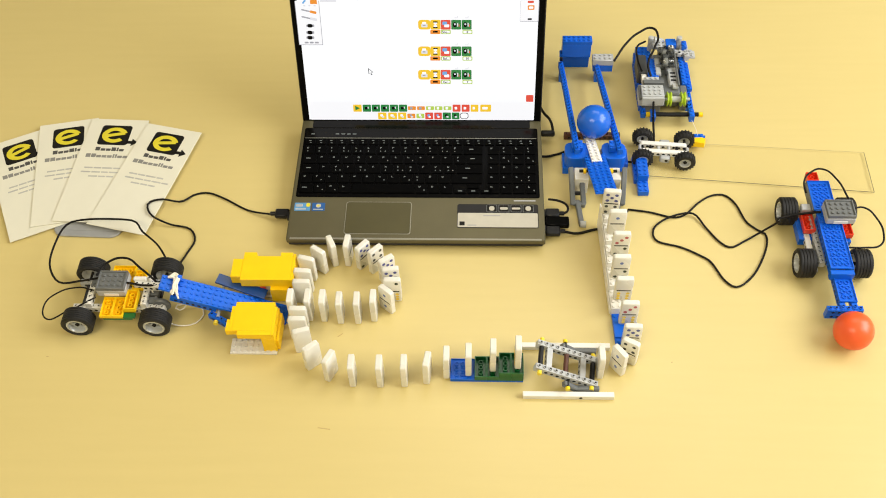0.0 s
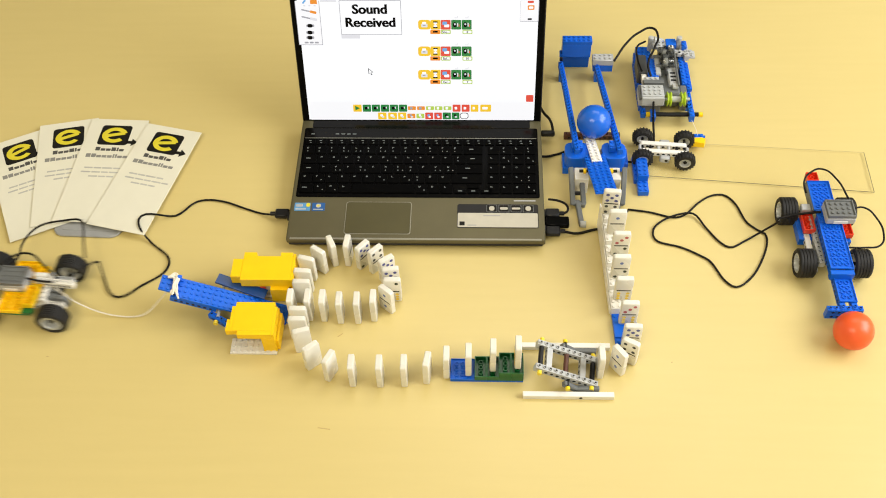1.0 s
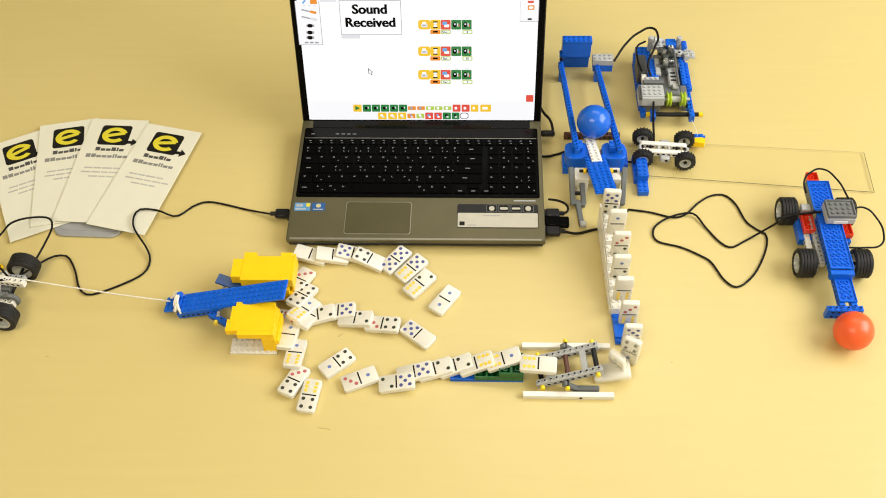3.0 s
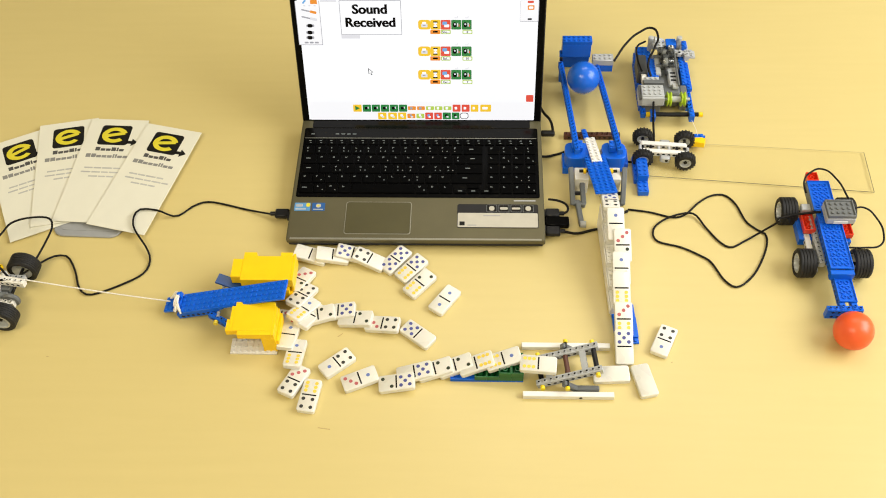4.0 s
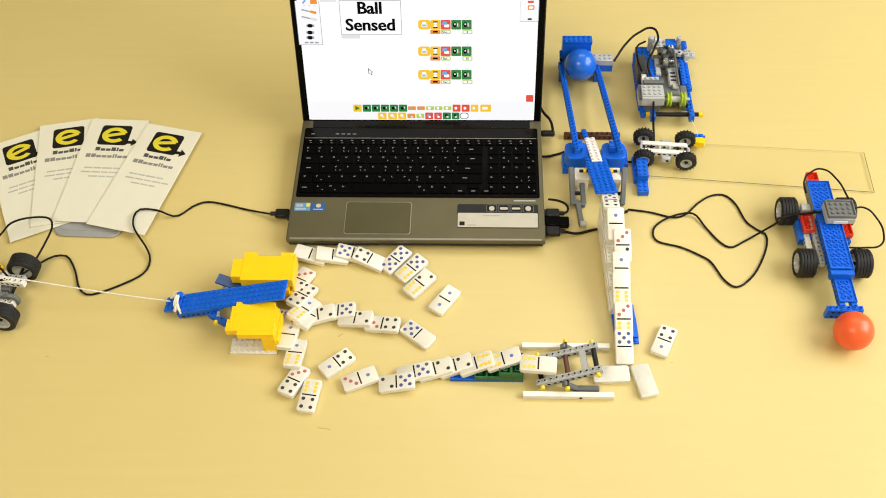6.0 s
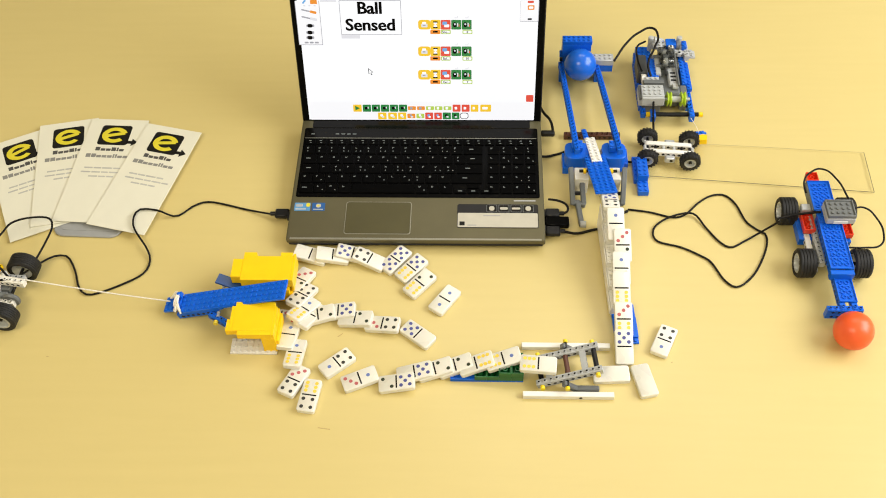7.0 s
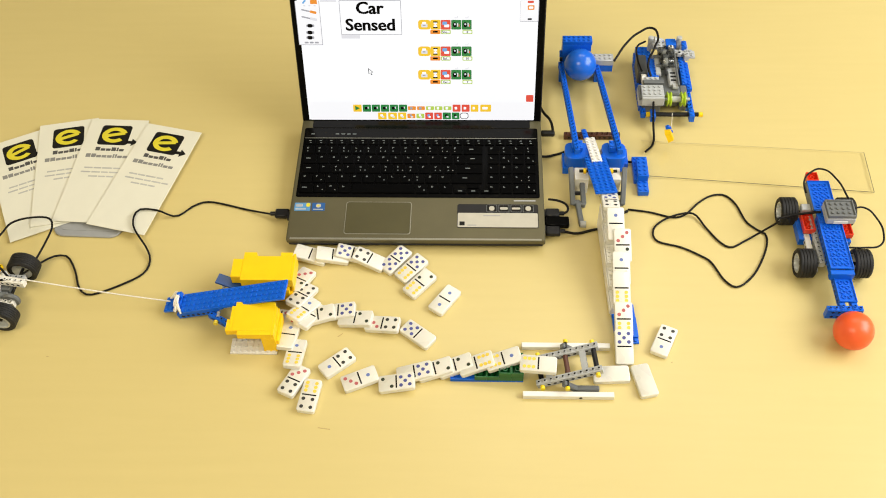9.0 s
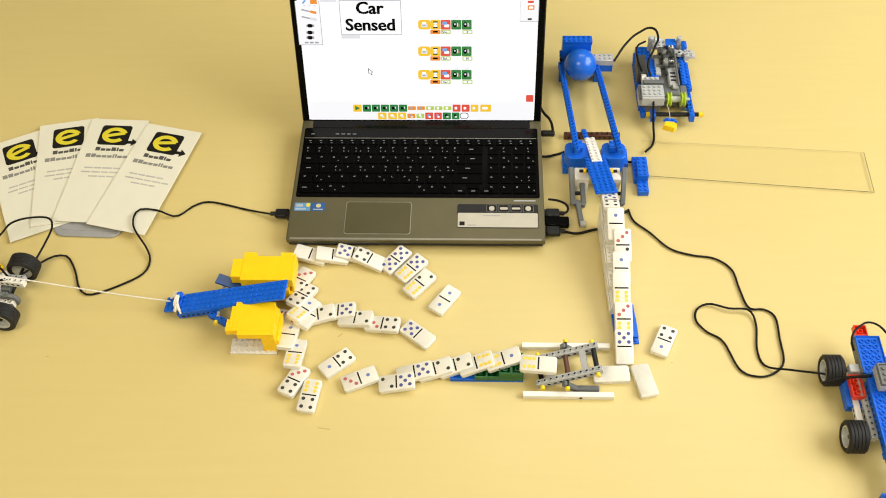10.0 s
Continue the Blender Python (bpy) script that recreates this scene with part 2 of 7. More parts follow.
def beam(name, parent, material, n, m, plates=3, stud=True, label="", holes=True):
    """A one-stud-wide beam along x; black discs stand for the shade in its pin holes."""
    bm = bmesh.new()
    h = plates * PL if stud else S
    z = h / 2
    if not stud:
        prof = []
        for k in range(9):
            a = math.pi / 2 + math.pi * k / 8
            prof.append((S / 2 + S / 2 * math.cos(a), S / 2 + S / 2 * math.sin(a)))
        for k in range(9):
            a = -math.pi / 2 + math.pi * k / 8
            prof.append((n * S - S / 2 + S / 2 * math.cos(a), S / 2 + S / 2 * math.sin(a)))
        lo = [bm.verts.new((x, -0.0037, zz)) for x, zz in prof]
        hi = [bm.verts.new((x, 0.0037, zz)) for x, zz in prof]
        bm.faces.new(lo)
        bm.faces.new(hi)
        for i in range(len(lo)):
            j = (i + 1) % len(lo)
            bm.faces.new((lo[i], lo[j], hi[j], hi[i]))
    else:
        cbox(bm, n * S / 2, 0, h / 2, n * S, S - 0.0002, h, 0.00025)
        hollow_studs(bm, 0, -S / 2, h, n)
    if holes:
        for i in range(n if not stud else n - 1):
            x = (i + (0.5 if not stud else 1)) * S
            for s in (-1, 1):
                y = s * (0.0037 if not stud else 0.0039)
                lathe(bm, [(0.0031, 0.0002 * s), (0.0031, 0.0006 * s), (0.0025, 0.0006 * s), (0.0025, -0.0005 * s)], axis="y", at=(x, y, z), n=12)
    ob = part(name, bm, material, parent, label, at=m, smooth=True)
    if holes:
        # black discs imitate the shade inside the side holes and open studs
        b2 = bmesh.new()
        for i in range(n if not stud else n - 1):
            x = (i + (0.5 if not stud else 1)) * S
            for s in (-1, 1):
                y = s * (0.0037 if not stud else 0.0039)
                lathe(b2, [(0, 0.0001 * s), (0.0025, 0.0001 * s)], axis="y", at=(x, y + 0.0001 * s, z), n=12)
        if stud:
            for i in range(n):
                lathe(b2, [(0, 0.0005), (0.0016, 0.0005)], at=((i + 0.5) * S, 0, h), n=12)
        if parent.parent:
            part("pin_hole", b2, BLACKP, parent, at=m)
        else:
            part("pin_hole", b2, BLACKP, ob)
    return ob


def curve_part(name, pts, radius, material, parent=None, label="", m=None, flat=None):
    cu = bpy.data.curves.new(name, "CURVE")
    cu.dimensions, cu.bevel_depth, cu.bevel_resolution, cu.resolution_u = "3D", radius, 3, 10
    sp = cu.splines.new("BEZIER")
    sp.bezier_points.add(len(pts) - 1)
    for bp, p in zip(sp.bezier_points, pts):
        bp.co, bp.handle_left_type, bp.handle_right_type = p, "AUTO", "AUTO"
    cu.use_fill_caps = True
    ob = new(name, cu)
    dg = bpy.context.evaluated_depsgraph_get()
    me = bpy.data.meshes.new_from_object(ob.evaluated_get(dg))
    bpy.data.objects.remove(ob)
    for f in me.polygons:
        f.use_smooth = True
    me.materials.clear()
    me.materials.append(material)
    ob = new(name, me)
    if parent:
        ob.parent = parent
    if m:
        ob.matrix_basis = m
    if label:
        ob["label"] = label
    return ob


def words(name, text, size, material, parent, m, bold=0.0, depth=0.0002, align="CENTER", shear=0.0, space=1.0):
    cu = bpy.data.curves.new(name, "FONT")
    cu.body, cu.size, cu.align_x, cu.extrude, cu.offset, cu.shear, cu.space_line = text, size, align, depth, bold, shear, space
    cu.resolution_u = 3
    ob = new(name, cu)
    dg = bpy.context.evaluated_depsgraph_get()
    me = bpy.data.meshes.new_from_object(ob.evaluated_get(dg))
    bpy.data.objects.remove(ob)
    me.materials.clear()
    me.materials.append(material)
    ob = new(name, me)
    ob.parent, ob.matrix_basis = parent, m
    return ob


MOVES = []  # (object, rows) of all that moves


# ---- the room and the table ----
def room():
    WALLM = mat("cream_wall_paint", (0.74, 0.70, 0.60), 0.8, vary=0.03, scale=4, bump=0.1, bump_scale=120)
    # unseen north wall, coloured dark to keep reflections in black gloss dim
    DARKM = mat("dim_reflection_wall", (0.045, 0.045, 0.05), 0.8, vary=0.05, scale=4, bump=0.1, bump_scale=120)
    FLOORM = mat("grey_carpet_floor", (0.20, 0.18, 0.16), 0.9, vary=0.15, scale=40, bump=0.4, bump_scale=300)
    for name, c, s, material in (("floor", (0, 0, -0.77), (6.2, 6.2, 0.06), FLOORM), ("ceiling", (0, 0, 2.73), (6.2, 6.2, 0.06), WALLM),
                                 ("wall_north", (0, 3.05, 1.0), (6.0, 0.1, 3.4), DARKM), ("wall_south", (0, -3.05, 1.0), (6.0, 0.1, 3.4), WALLM),
                                 ("wall_east", (3.05, 0, 1.0), (0.1, 6.2, 3.4), WALLM), ("wall_west", (-3.05, 0, 1.0), (0.1, 6.2, 3.4), WALLM)):
        bm = bmesh.new()
        cbox(bm, *c, *s, 0.002)
        tagged(part(name, bm, material), "plain %s of the room round the table" % name.split("_")[0], name.split("_")[0], kind="structure")
    t = thing("table", Matrix(), "pale maple laminate table with a faint wood grain", "table")
    bm = bmesh.new()
    cbox(bm, 0.05, 0.0, -0.0151, 2.2, 1.6, 0.03, 0.002)
    part("tabletop", bm, TABLE, t)
    for x, y, a, l in ((-0.0968, -0.1495, 40, 0.009), (-0.4930, -0.1890, 0, 0.003), (0.3500, -0.1870, 10, 0.002), (-0.105, -0.292, -8, 0.016)):
        bm = bmesh.new()
        cbox(bm, 0, 0, 0.0001, l, 0.0012, 0.0003, 0.0001)
        part("scuff_mark", bm, BROWNM, t, at=pose(x, y, 0, 0, 0, a))
    for x in (-0.95, 1.05):
        for y in (-0.7, 0.7):
            bm = bmesh.new()
            cbox(bm, x, y, -0.385, 0.06, 0.06, 0.70, 0.003)
            part("leg", bm, DGREY, t)


room()


# ---- the laptop ----
def rounded_plate(bm, w, d, r, z0, z1, cx=0.0, cy=0.0, n=4, ch=0.0):
    """A plate w by d with rounded corners between the heights z0 and z1."""
    r = min(r, w / 2 * 0.98, d / 2 * 0.98)
    out = []
    for sx, sy, a0 in ((1, 1, 0), (-1, 1, 90), (-1, -1, 180), (1, -1, 270)):
        for k in range(n + 1):
            a = radians(a0 + 90 * k / n)
            out.append((cx + sx * (w / 2 - r) + r * math.cos(a), cy + sy * (d / 2 - r) + r * math.sin(a)))
    levels = [(z0, ch), (z0 + ch, 0), (z1 - ch, 0), (z1, ch)] if ch else [(z0, 0), (z1, 0)]
    rings = []
    for z, inset in levels:
        rings.append([bm.verts.new((cx + (x - cx) * (1 - 2 * inset / w), cy + (y - cy) * (1 - 2 * inset / d), z)) for x, y in out])
    for a, b in zip(rings, rings[1:]):
        for i in range(len(a)):
            j = (i + 1) % len(a)
            bm.faces.new((a[i], a[j], b[j], b[i]))
    bm.faces.new(rings[0])
    bm.faces.new(rings[-1])


def laptop():
    t = thing("laptop", Matrix(), "open taupe aluminium laptop with black keyboard and lit white screen", "laptop")
    bm = bmesh.new()
    prof = [(0.014, 0.003), (0.004, 0.008), (0.0, 0.014), (0.0, 0.0195), (0.002, 0.0216), (0.236, 0.0316), (0.2385, 0.029), (0.2385, 0.008), (0.232, 0.003)]
    rings = []
    for x, k in ((-0.1875, 0.86), (-0.1865, 0.96), (-0.184, 1.0), (0.184, 1.0), (0.1865, 0.96), (0.1875, 0.86)):
        rings.append([bm.verts.new((x, 0.119 + (y - 0.119) * (0.985 + 0.015 * (k - 0.86) / 0.14), 0.0165 + (z - 0.0165) * k)) for y, z in prof])
    for a, b in zip(rings, rings[1:]):
        for i in range(len(a)):
            j = (i + 1) % len(a)
            bm.faces.new((a[i], a[j], b[j], b[i]))
    bm.faces.new(rings[0])
    bm.faces.new(rings[-1])
    body = part("base", bm, ALU, t, "taupe aluminium palm rest and base")
    bm = bmesh.new()
    cbox(bm, 0, 0.001, 0.0125, 0.368, 0.004, 0.004, 0.0008)
    part("front_lip", bm, BLACKP, body)
    for x in (-0.16, 0.16):
        for y in (0.025, 0.215):
            bm = bmesh.new()
            lathe(bm, [(0, 0), (0.007, 0), (0.006, 0.006), (0, 0.006)], at=(x, y, 0), n=14)
            part("rubber_foot", bm, RUBBER, body)
    deck = pose(0, 0, 0.0216, math.degrees(math.atan(0.010 / 0.234)), 0, 0)

    def flat(name, x0, y0, x1, y1, z0, z1, r, material, parent, label=""):
        b = bmesh.new()
        rounded_plate(b, x1 - x0, y1 - y0, r, z0, z1, (x0 + x1) / 2, (y0 + y1) / 2)
        return part(name, b, material, parent, label, at=deck)

    kb = flat("keyboard", -0.1815, 0.0785, 0.1815, 0.2165, -0.001, 0.0006, 0.003, GLOSS, t, "glossy black keyboard panel")
    flat("touchpad", -0.1045, 0.0105, -0.0075, 0.0698, -0.001, 0.0005, 0.004, TRIM, t)
    flat("touchpad_face", -0.1035, 0.0115, -0.0085, 0.0688, 0.0006, 0.0009, 0.0035, PADM, t, "darker taupe touchpad")
    st = flat("sticker", 0.0600, 0.0230, 0.1785, 0.0665, 0.0001, 0.0005, 0.003, BLACKP, t, "black and cream information sticker")
    flat("sticker_face", 0.0608, 0.0240, 0.1775, 0.0500, 0.0005, 0.0008, 0.002, STICK, t)
    for i in range(4):
        x = 0.1105 + 0.0178 * i
        flat("sticker_icon", x - 0.0078, 0.0520, x + 0.0078, 0.0655, 0.0005, 0.0006, 0.0015, DGREY, t)
        flat("sticker_icon_field", x - 0.0071, 0.0527, x + 0.0071, 0.0648, 0.0006, 0.0008, 0.0012, INK, t)
        wide, tall = ((0.0040, 0.0042), (0.0058, 0.0024), (0.0062, 0.0018), (0.0040, 0.0042))[i]
        flat("sticker_icon_mark", x - wide, 0.0585 - tall, x + wide, 0.0585 + tall, 0.0008, 0.0010, min(wide, tall) * 0.9, STICK, t)
    flat("print_bar", 0.098, 0.0440, 0.123, 0.0460, 0.0008, 0.001, 0.0005, INKGREY, t)
    flat("print_bar", 0.0635, 0.027, 0.071, 0.0340, 0.0008, 0.001, 0.0005, INK, t)
    flat("print_bar", 0.075, 0.0265, 0.088, 0.0285, 0.0008, 0.001, 0.0005, INKGREY, t)
    flat("print_bar", 0.143, 0.0725, 0.175, 0.0742, 0.0001, 0.0004, 0.0005, GREY, t)
    flat("badge", -0.1813, 0.0525, -0.1577, 0.0675, 0.0001, 0.0004, 0.001, SKYM, t, "small blue and silver badge sticker")
    flat("badge_mark", -0.1795, 0.0600, -0.1690, 0.0650, 0.0004, 0.0006, 0.002, CHROME, t)
    flat("badge_mark", -0.1795, 0.0545, -0.1640, 0.0570, 0.0004, 0.0006, 0.0005, CHROME, t)
    flat("badge_mark", -0.1640, 0.0600, -0.1583, 0.0668, 0.0004, 0.0006, 0.002, LOGO, t)
    flat("badge", -0.1552, 0.0525, -0.1360, 0.0675, 0.0001, 0.0004, 0.001, NAVYM, t, "small blue badge sticker")
    flat("badge_mark", -0.1495, 0.0585, -0.1420, 0.0655, 0.0004, 0.0006, 0.003, STICK, t)
    flat("badge_mark", -0.1475, 0.0605, -0.1445, 0.0635, 0.0006, 0.0008, 0.001, LOGO, t)
    flat("badge_mark", -0.1530, 0.0545, -0.1385, 0.0560, 0.0004, 0.0006, 0.0005, CHROME, t)
    flat("control_strip", -0.1795, 0.1965, 0.1795, 0.2155, 0.0006, 0.0010, 0.002, STRIP, t, "mirror-black strip over the keys")
    flat("hinge_cover", -0.1700, 0.2172, 0.1700, 0.2335, 0.0001, 0.0010, 0.002, STRIP, t, "black hinge cover")
    flat("strip_edge", -0.1795, 0.1950, 0.1795, 0.1957, 0.0006, 0.0012, 0.0002, TRIM, t)
    for x in (-0.168, -0.130, -0.121, -0.112, -0.103):
        flat("strip_print", x - 0.0028, 0.2030, x + 0.0028, 0.2042, 0.0010, 0.0012, 0.0004, LEGEND, t)
    b = bmesh.new()
    cbox(b, 0, 0.0022, 0.0219, 0.364, 0.0030, 0.0012, 0.0004)
    part("front_trim", b, TRIM, t, "bright bevel along the front edge")
    # keys
    meshes = {}

    def key(x, y, w, d):
        k = (round(w, 4), round(d, 4))
        if k not in meshes:
            b = bmesh.new()
            cbox(b, 0, 0, 0.0011, w - 0.0022, d - 0.0022, 0.0022, 0.0007)
            ob = part("key", b, KEYM, kb)
            ob.matrix_basis = pose(x, y, 0.0006)
            meshes[k] = ob
        else:
            again("key", meshes[k], kb, pose(x, y, 0.0006))

    marks = bmesh.new()

    def mark(x, y, w, d):
        cbox(marks, x, y, 0.0029, w, d, 0.00012, 0.00002)

    rnd = random.Random(4)

    def row(x, y, d, widths, style):
        for w in widths:
            key(x + w / 2, y, w, d)
            if style == "f":
                mark(x + w / 2 - 0.001, y + 0.0022, 0.0036, 0.0009)
                mark(x + w / 2, y - 0.0025, 0.003, 0.0008)
            elif w > 0.021:
                if w < 0.06:
                    mark(x + w / 2 - 0.003, y + 0.001, 0.007, 0.0012)
            else:
                lx, ly = x + w / 2 - 0.003, y + 0.003
                mark(lx - 0.0009, ly, 0.0007, 0.0027)
                mark(lx + 0.0002, ly + rnd.choice((-0.001, 0.0, 0.001)), 0.0018, 0.0007)
                if rnd.random() < 0.6:
                    mark(lx + 0.0010, ly + rnd.choice((-0.0006, 0.0006)), 0.0007, 0.0016)
                if style == "n" or rnd.random() < 0.25:
                    mark(x + w / 2 - 0.003, y - 0.0035, 0.0012, 0.0017)
                if rnd.random() < 0.3:
                    mark(x + w / 2 + 0.004, y - 0.0035, 0.0013, 0.0016)
            x += w

    u = 0.019
    X0 = -0.1778
    row(X0, 0.1862, 0.013, [0.0163] * 21 + [0.0125], "f")
    row(X0, 0.1705, u, [0.0165] + [u] * 12 + [0.0307], "n")
    row(X0, 0.1515, u, [0.0215] + [u] * 12 + [0.0257], "a")
    row(X0, 0.1325, u, [0.0260] + [u] * 11 + [0.0402], "a")
    row(X0, 0.1135, u, [0.0180] + [u] * 11 + [0.0482], "a")
    row(X0, 0.0942, u, [0.0215, u, u, u, 0.0955, u, u, u], "a")
    for i in range(3):
        key(0.0634 + 0.0195 * i, 0.0895, 0.0195, 0.0095)
        mark(0.0634 + 0.0195 * i, 0.0895, 0.006, 0.0012)
    key(0.0829, 0.0990, 0.0195, 0.0095)
    for j in range(5):
        row(0.1035, 0.1705 - j * u, u, [u, u, u, 0.0175], "a")
    part("key_print", marks, LEGEND, kb, "pale key legends")
    # lid
    lid_m = pose(0, 0.236, 0.034, 75, 0, 0)
    bm = bmesh.new()
    rounded_plate(bm, 0.376, 0.248, 0.008, -0.0075, 0.0, 0, 0.109, n=5, ch=0.0012)
    lid = part("lid", bm, BLACKP, t, "black plastic screen lid", at=lid_m)
    bm = bmesh.new()
    cbox(bm, 0, 0.108, 0.0015, 0.373, 0.242, 0.003, 0.0008)
    bez = part("bezel", bm, GLOSS, lid, "glossy black bezel")
    bm = bmesh.new()
    rounded_plate(bm, 0.3530, 0.1990, 0.0005, 0.0030, 0.0040, 0, 0.0992)
    scr = part("display", bm, SCRW, t, "lit white screen with small coloured program blocks", at=lid_m)
    for x in (-0.135, 0.135):
        bm = bmesh.new()
        rod(bm, 0.0065, (x - 0.010, 0.2385, 0.0290), (x + 0.010, 0.2385, 0.0290), 16)
        part("hinge", bm, BLACKP, t)
    for x, y, w, d, z in ((-0.1895, 0.052, 0.006, 0.014, 0.012), (0.1885, 0.06, 0.003, 0.012, 0.012), (0.1885, 0.03, 0.003, 0.012, 0.012)):
        bm = bmesh.new()
        cbox(bm, x, y, z, w, d, 0.006, 0.0005)
        part("port", bm, BLACKP, t)
    # what the screen shows

    def icon(material, x, y, w, h, r, level, a=0):
        b = bmesh.new()
        rounded_plate(b, w, h, r, 0, 0.00008, 0, 0, n=3)
        part("screen_icon", b, material, scr, at=pose(x, y, 0.0040 + 0.0001 * level, 0, 0, a))

    icon(SCRV, 0.0007, 0.0153, 0.3490, 0.0321, 0.0004, 0)
    icon(SCRD, -0.1618, 0.1622, 0.0361, 0.0703, 0.0012, 1)
    icon(SCRV, -0.1618, 0.1627, 0.0345, 0.0694, 0.0012, 2)
    icon(SCRD, -0.1650, 0.1822, 0.0125, 0.0022, 0.0008, 3, -14)
    icon(SCRO, -0.1540, 0.1796, 0.0100, 0.0040, 0.0016, 3, -14)
    icon(SCRD, -0.1655, 0.1712, 0.0130, 0.0022, 0.0008, 3, -14)
    icon(SCRG, -0.1545, 0.1686, 0.0110, 0.0042, 0.0016, 3, -14)
    icon(SCRO, -0.1520, 0.1955, 0.0100, 0.0062, 0.0006, 3)
    icon(SCRB, -0.1660, 0.1958, 0.0026, 0.0070, 0.0006, 3, -40)
    for k in range(3):
        icon(SCRG, -0.1660 + 0.0076 * k, 0.1898, 0.0030, 0.0022, 0.0006, 3)
    icon(SCRD, -0.1601, 0.1583, 0.0118, 0.0040, 0.0012, 3)
    icon(SCRK, -0.1605, 0.1583, 0.0076, 0.0058, 0.0025, 4)
    icon(SCRD, -0.1612, 0.1474, 0.0118, 0.0041, 0.0012, 3)
    icon(SCRK, -0.1616, 0.1474, 0.0076, 0.0059, 0.0025, 4)
    icon(SCRD, -0.1619, 0.1392, 0.0119, 0.0041, 0.0012, 3)
    icon(SCRK, -0.1624, 0.1392, 0.0076, 0.0059, 0.0025, 4)
    icon(SCRD, -0.1682, 0.1312, 0.0060, 0.0028, 0.0010, 3)
    icon(SCRD, -0.1606, 0.1312, 0.0060, 0.0028, 0.0010, 3)
    icon(SCRD, -0.1529, 0.1312, 0.0060, 0.0028, 0.0010, 3)
    icon(SCRG, -0.1303, 0.1969, 0.0240, 0.0026, 0.0012, 1)
    icon(SCRD, 0.1634, 0.1807, 0.0275, 0.0324, 0.0012, 1)
    icon(SCRV, 0.1631, 0.1811, 0.0263, 0.0315, 0.0012, 2)
    icon(SCRR, 0.1647, 0.1951, 0.0090, 0.0035, 0.0012, 3)
    icon(SCRO, 0.1654, 0.1864, 0.0098, 0.0070, 0.0012, 3)
    icon(SCRW, 0.1654, 0.1864, 0.0066, 0.0035, 0.0012, 4)
    icon(SCRW, 0.1657, 0.1781, 0.0099, 0.0061, 0.0030, 3)
    icon(SCRK, 0.1640, 0.1684, 0.0058, 0.0027, 0.0003, 3)
    icon(SCRR, 0.1687, 0.0376, 0.0113, 0.0118, 0.0012, 1)
    icon(SCRY, 0.0093, 0.1597, 0.0184, 0.0152, 0.0040, 1)
    icon(SCRW, 0.0089, 0.1621, 0.0058, 0.0040, 0.0012, 2)
    icon(SCRG, 0.0092, 0.1583, 0.0092, 0.0054, 0.0012, 2)
    icon(SCRD, 0.0088, 0.1588, 0.0042, 0.0018, 0.0003, 3)
    icon(SCRY, 0.0257, 0.1597, 0.0146, 0.0152, 0.0012, 1)
    icon(SCRW, 0.0255, 0.1597, 0.0050, 0.0098, 0.0012, 2)
    icon(SCRK, 0.0256, 0.1641, 0.0067, 0.0018, 0.0003, 3)
    icon(SCRK, 0.0254, 0.1552, 0.0067, 0.0018, 0.0003, 3)
    icon(SCRY, 0.0237, 0.1597, 0.0013, 0.0018, 0.0003, 3)
    icon(SCRY, 0.0274, 0.1597, 0.0013, 0.0018, 0.0003, 3)
    icon(SCRR, 0.0407, 0.1596, 0.0146, 0.0152, 0.0012, 1)
    icon(SCRB, 0.0393, 0.1619, 0.0067, 0.0053, 0.0012, 2)
    icon(SCRW, 0.0422, 0.1579, 0.0075, 0.0045, 0.0012, 2)
    icon(SCRN, 0.0562, 0.1596, 0.0146, 0.0152, 0.0012, 1)
    icon(SCRK, 0.0541, 0.1596, 0.0054, 0.0080, 0.0030, 2)
    icon(SCRG, 0.0543, 0.1605, 0.0025, 0.0027, 0.0010, 3)
    icon(SCRG, 0.0584, 0.1596, 0.0017, 0.0062, 0.0008, 2)
    icon(SCRR, 0.0604, 0.1583, 0.0012, 0.0036, 0.0004, 2)
    icon(SCRN, 0.0716, 0.1596, 0.0146, 0.0152, 0.0012, 1)
    icon(SCRK, 0.0695, 0.1596, 0.0054, 0.0080, 0.0030, 2)
    icon(SCRG, 0.0697, 0.1605, 0.0025, 0.0027, 0.0010, 3)
    icon(SCRG, 0.0738, 0.1596, 0.0017, 0.0062, 0.0008, 2)
    icon(SCRR, 0.0758, 0.1583, 0.0012, 0.0036, 0.0004, 2)
    icon(SCRO, 0.0253, 0.1482, 0.0151, 0.0068, 0.0012, 1)
    icon(SCRK, 0.0253, 0.1485, 0.0075, 0.0027, 0.0012, 2)
    icon(SCRL, 0.0408, 0.1482, 0.0142, 0.0068, 0.0012, 1)
    icon(SCRW, 0.0408, 0.1481, 0.0117, 0.0042, 0.0012, 2)
    icon(SCRL, 0.0728, 0.1482, 0.0146, 0.0068, 0.0012, 1)
    icon(SCRW, 0.0728, 0.1481, 0.0121, 0.0042, 0.0012, 2)
    icon(SCRY, 0.0081, 0.1169, 0.0187, 0.0157, 0.0040, 1)
    icon(SCRW, 0.0078, 0.1195, 0.0059, 0.0042, 0.0012, 2)
    icon(SCRG, 0.0081, 0.1156, 0.0093, 0.0056, 0.0012, 2)
    icon(SCRD, 0.0077, 0.1160, 0.0042, 0.0019, 0.0003, 3)
    icon(SCRY, 0.0249, 0.1169, 0.0148, 0.0157, 0.0012, 1)
    icon(SCRW, 0.0247, 0.1169, 0.0051, 0.0102, 0.0012, 2)
    icon(SCRK, 0.0248, 0.1216, 0.0068, 0.0018, 0.0003, 3)
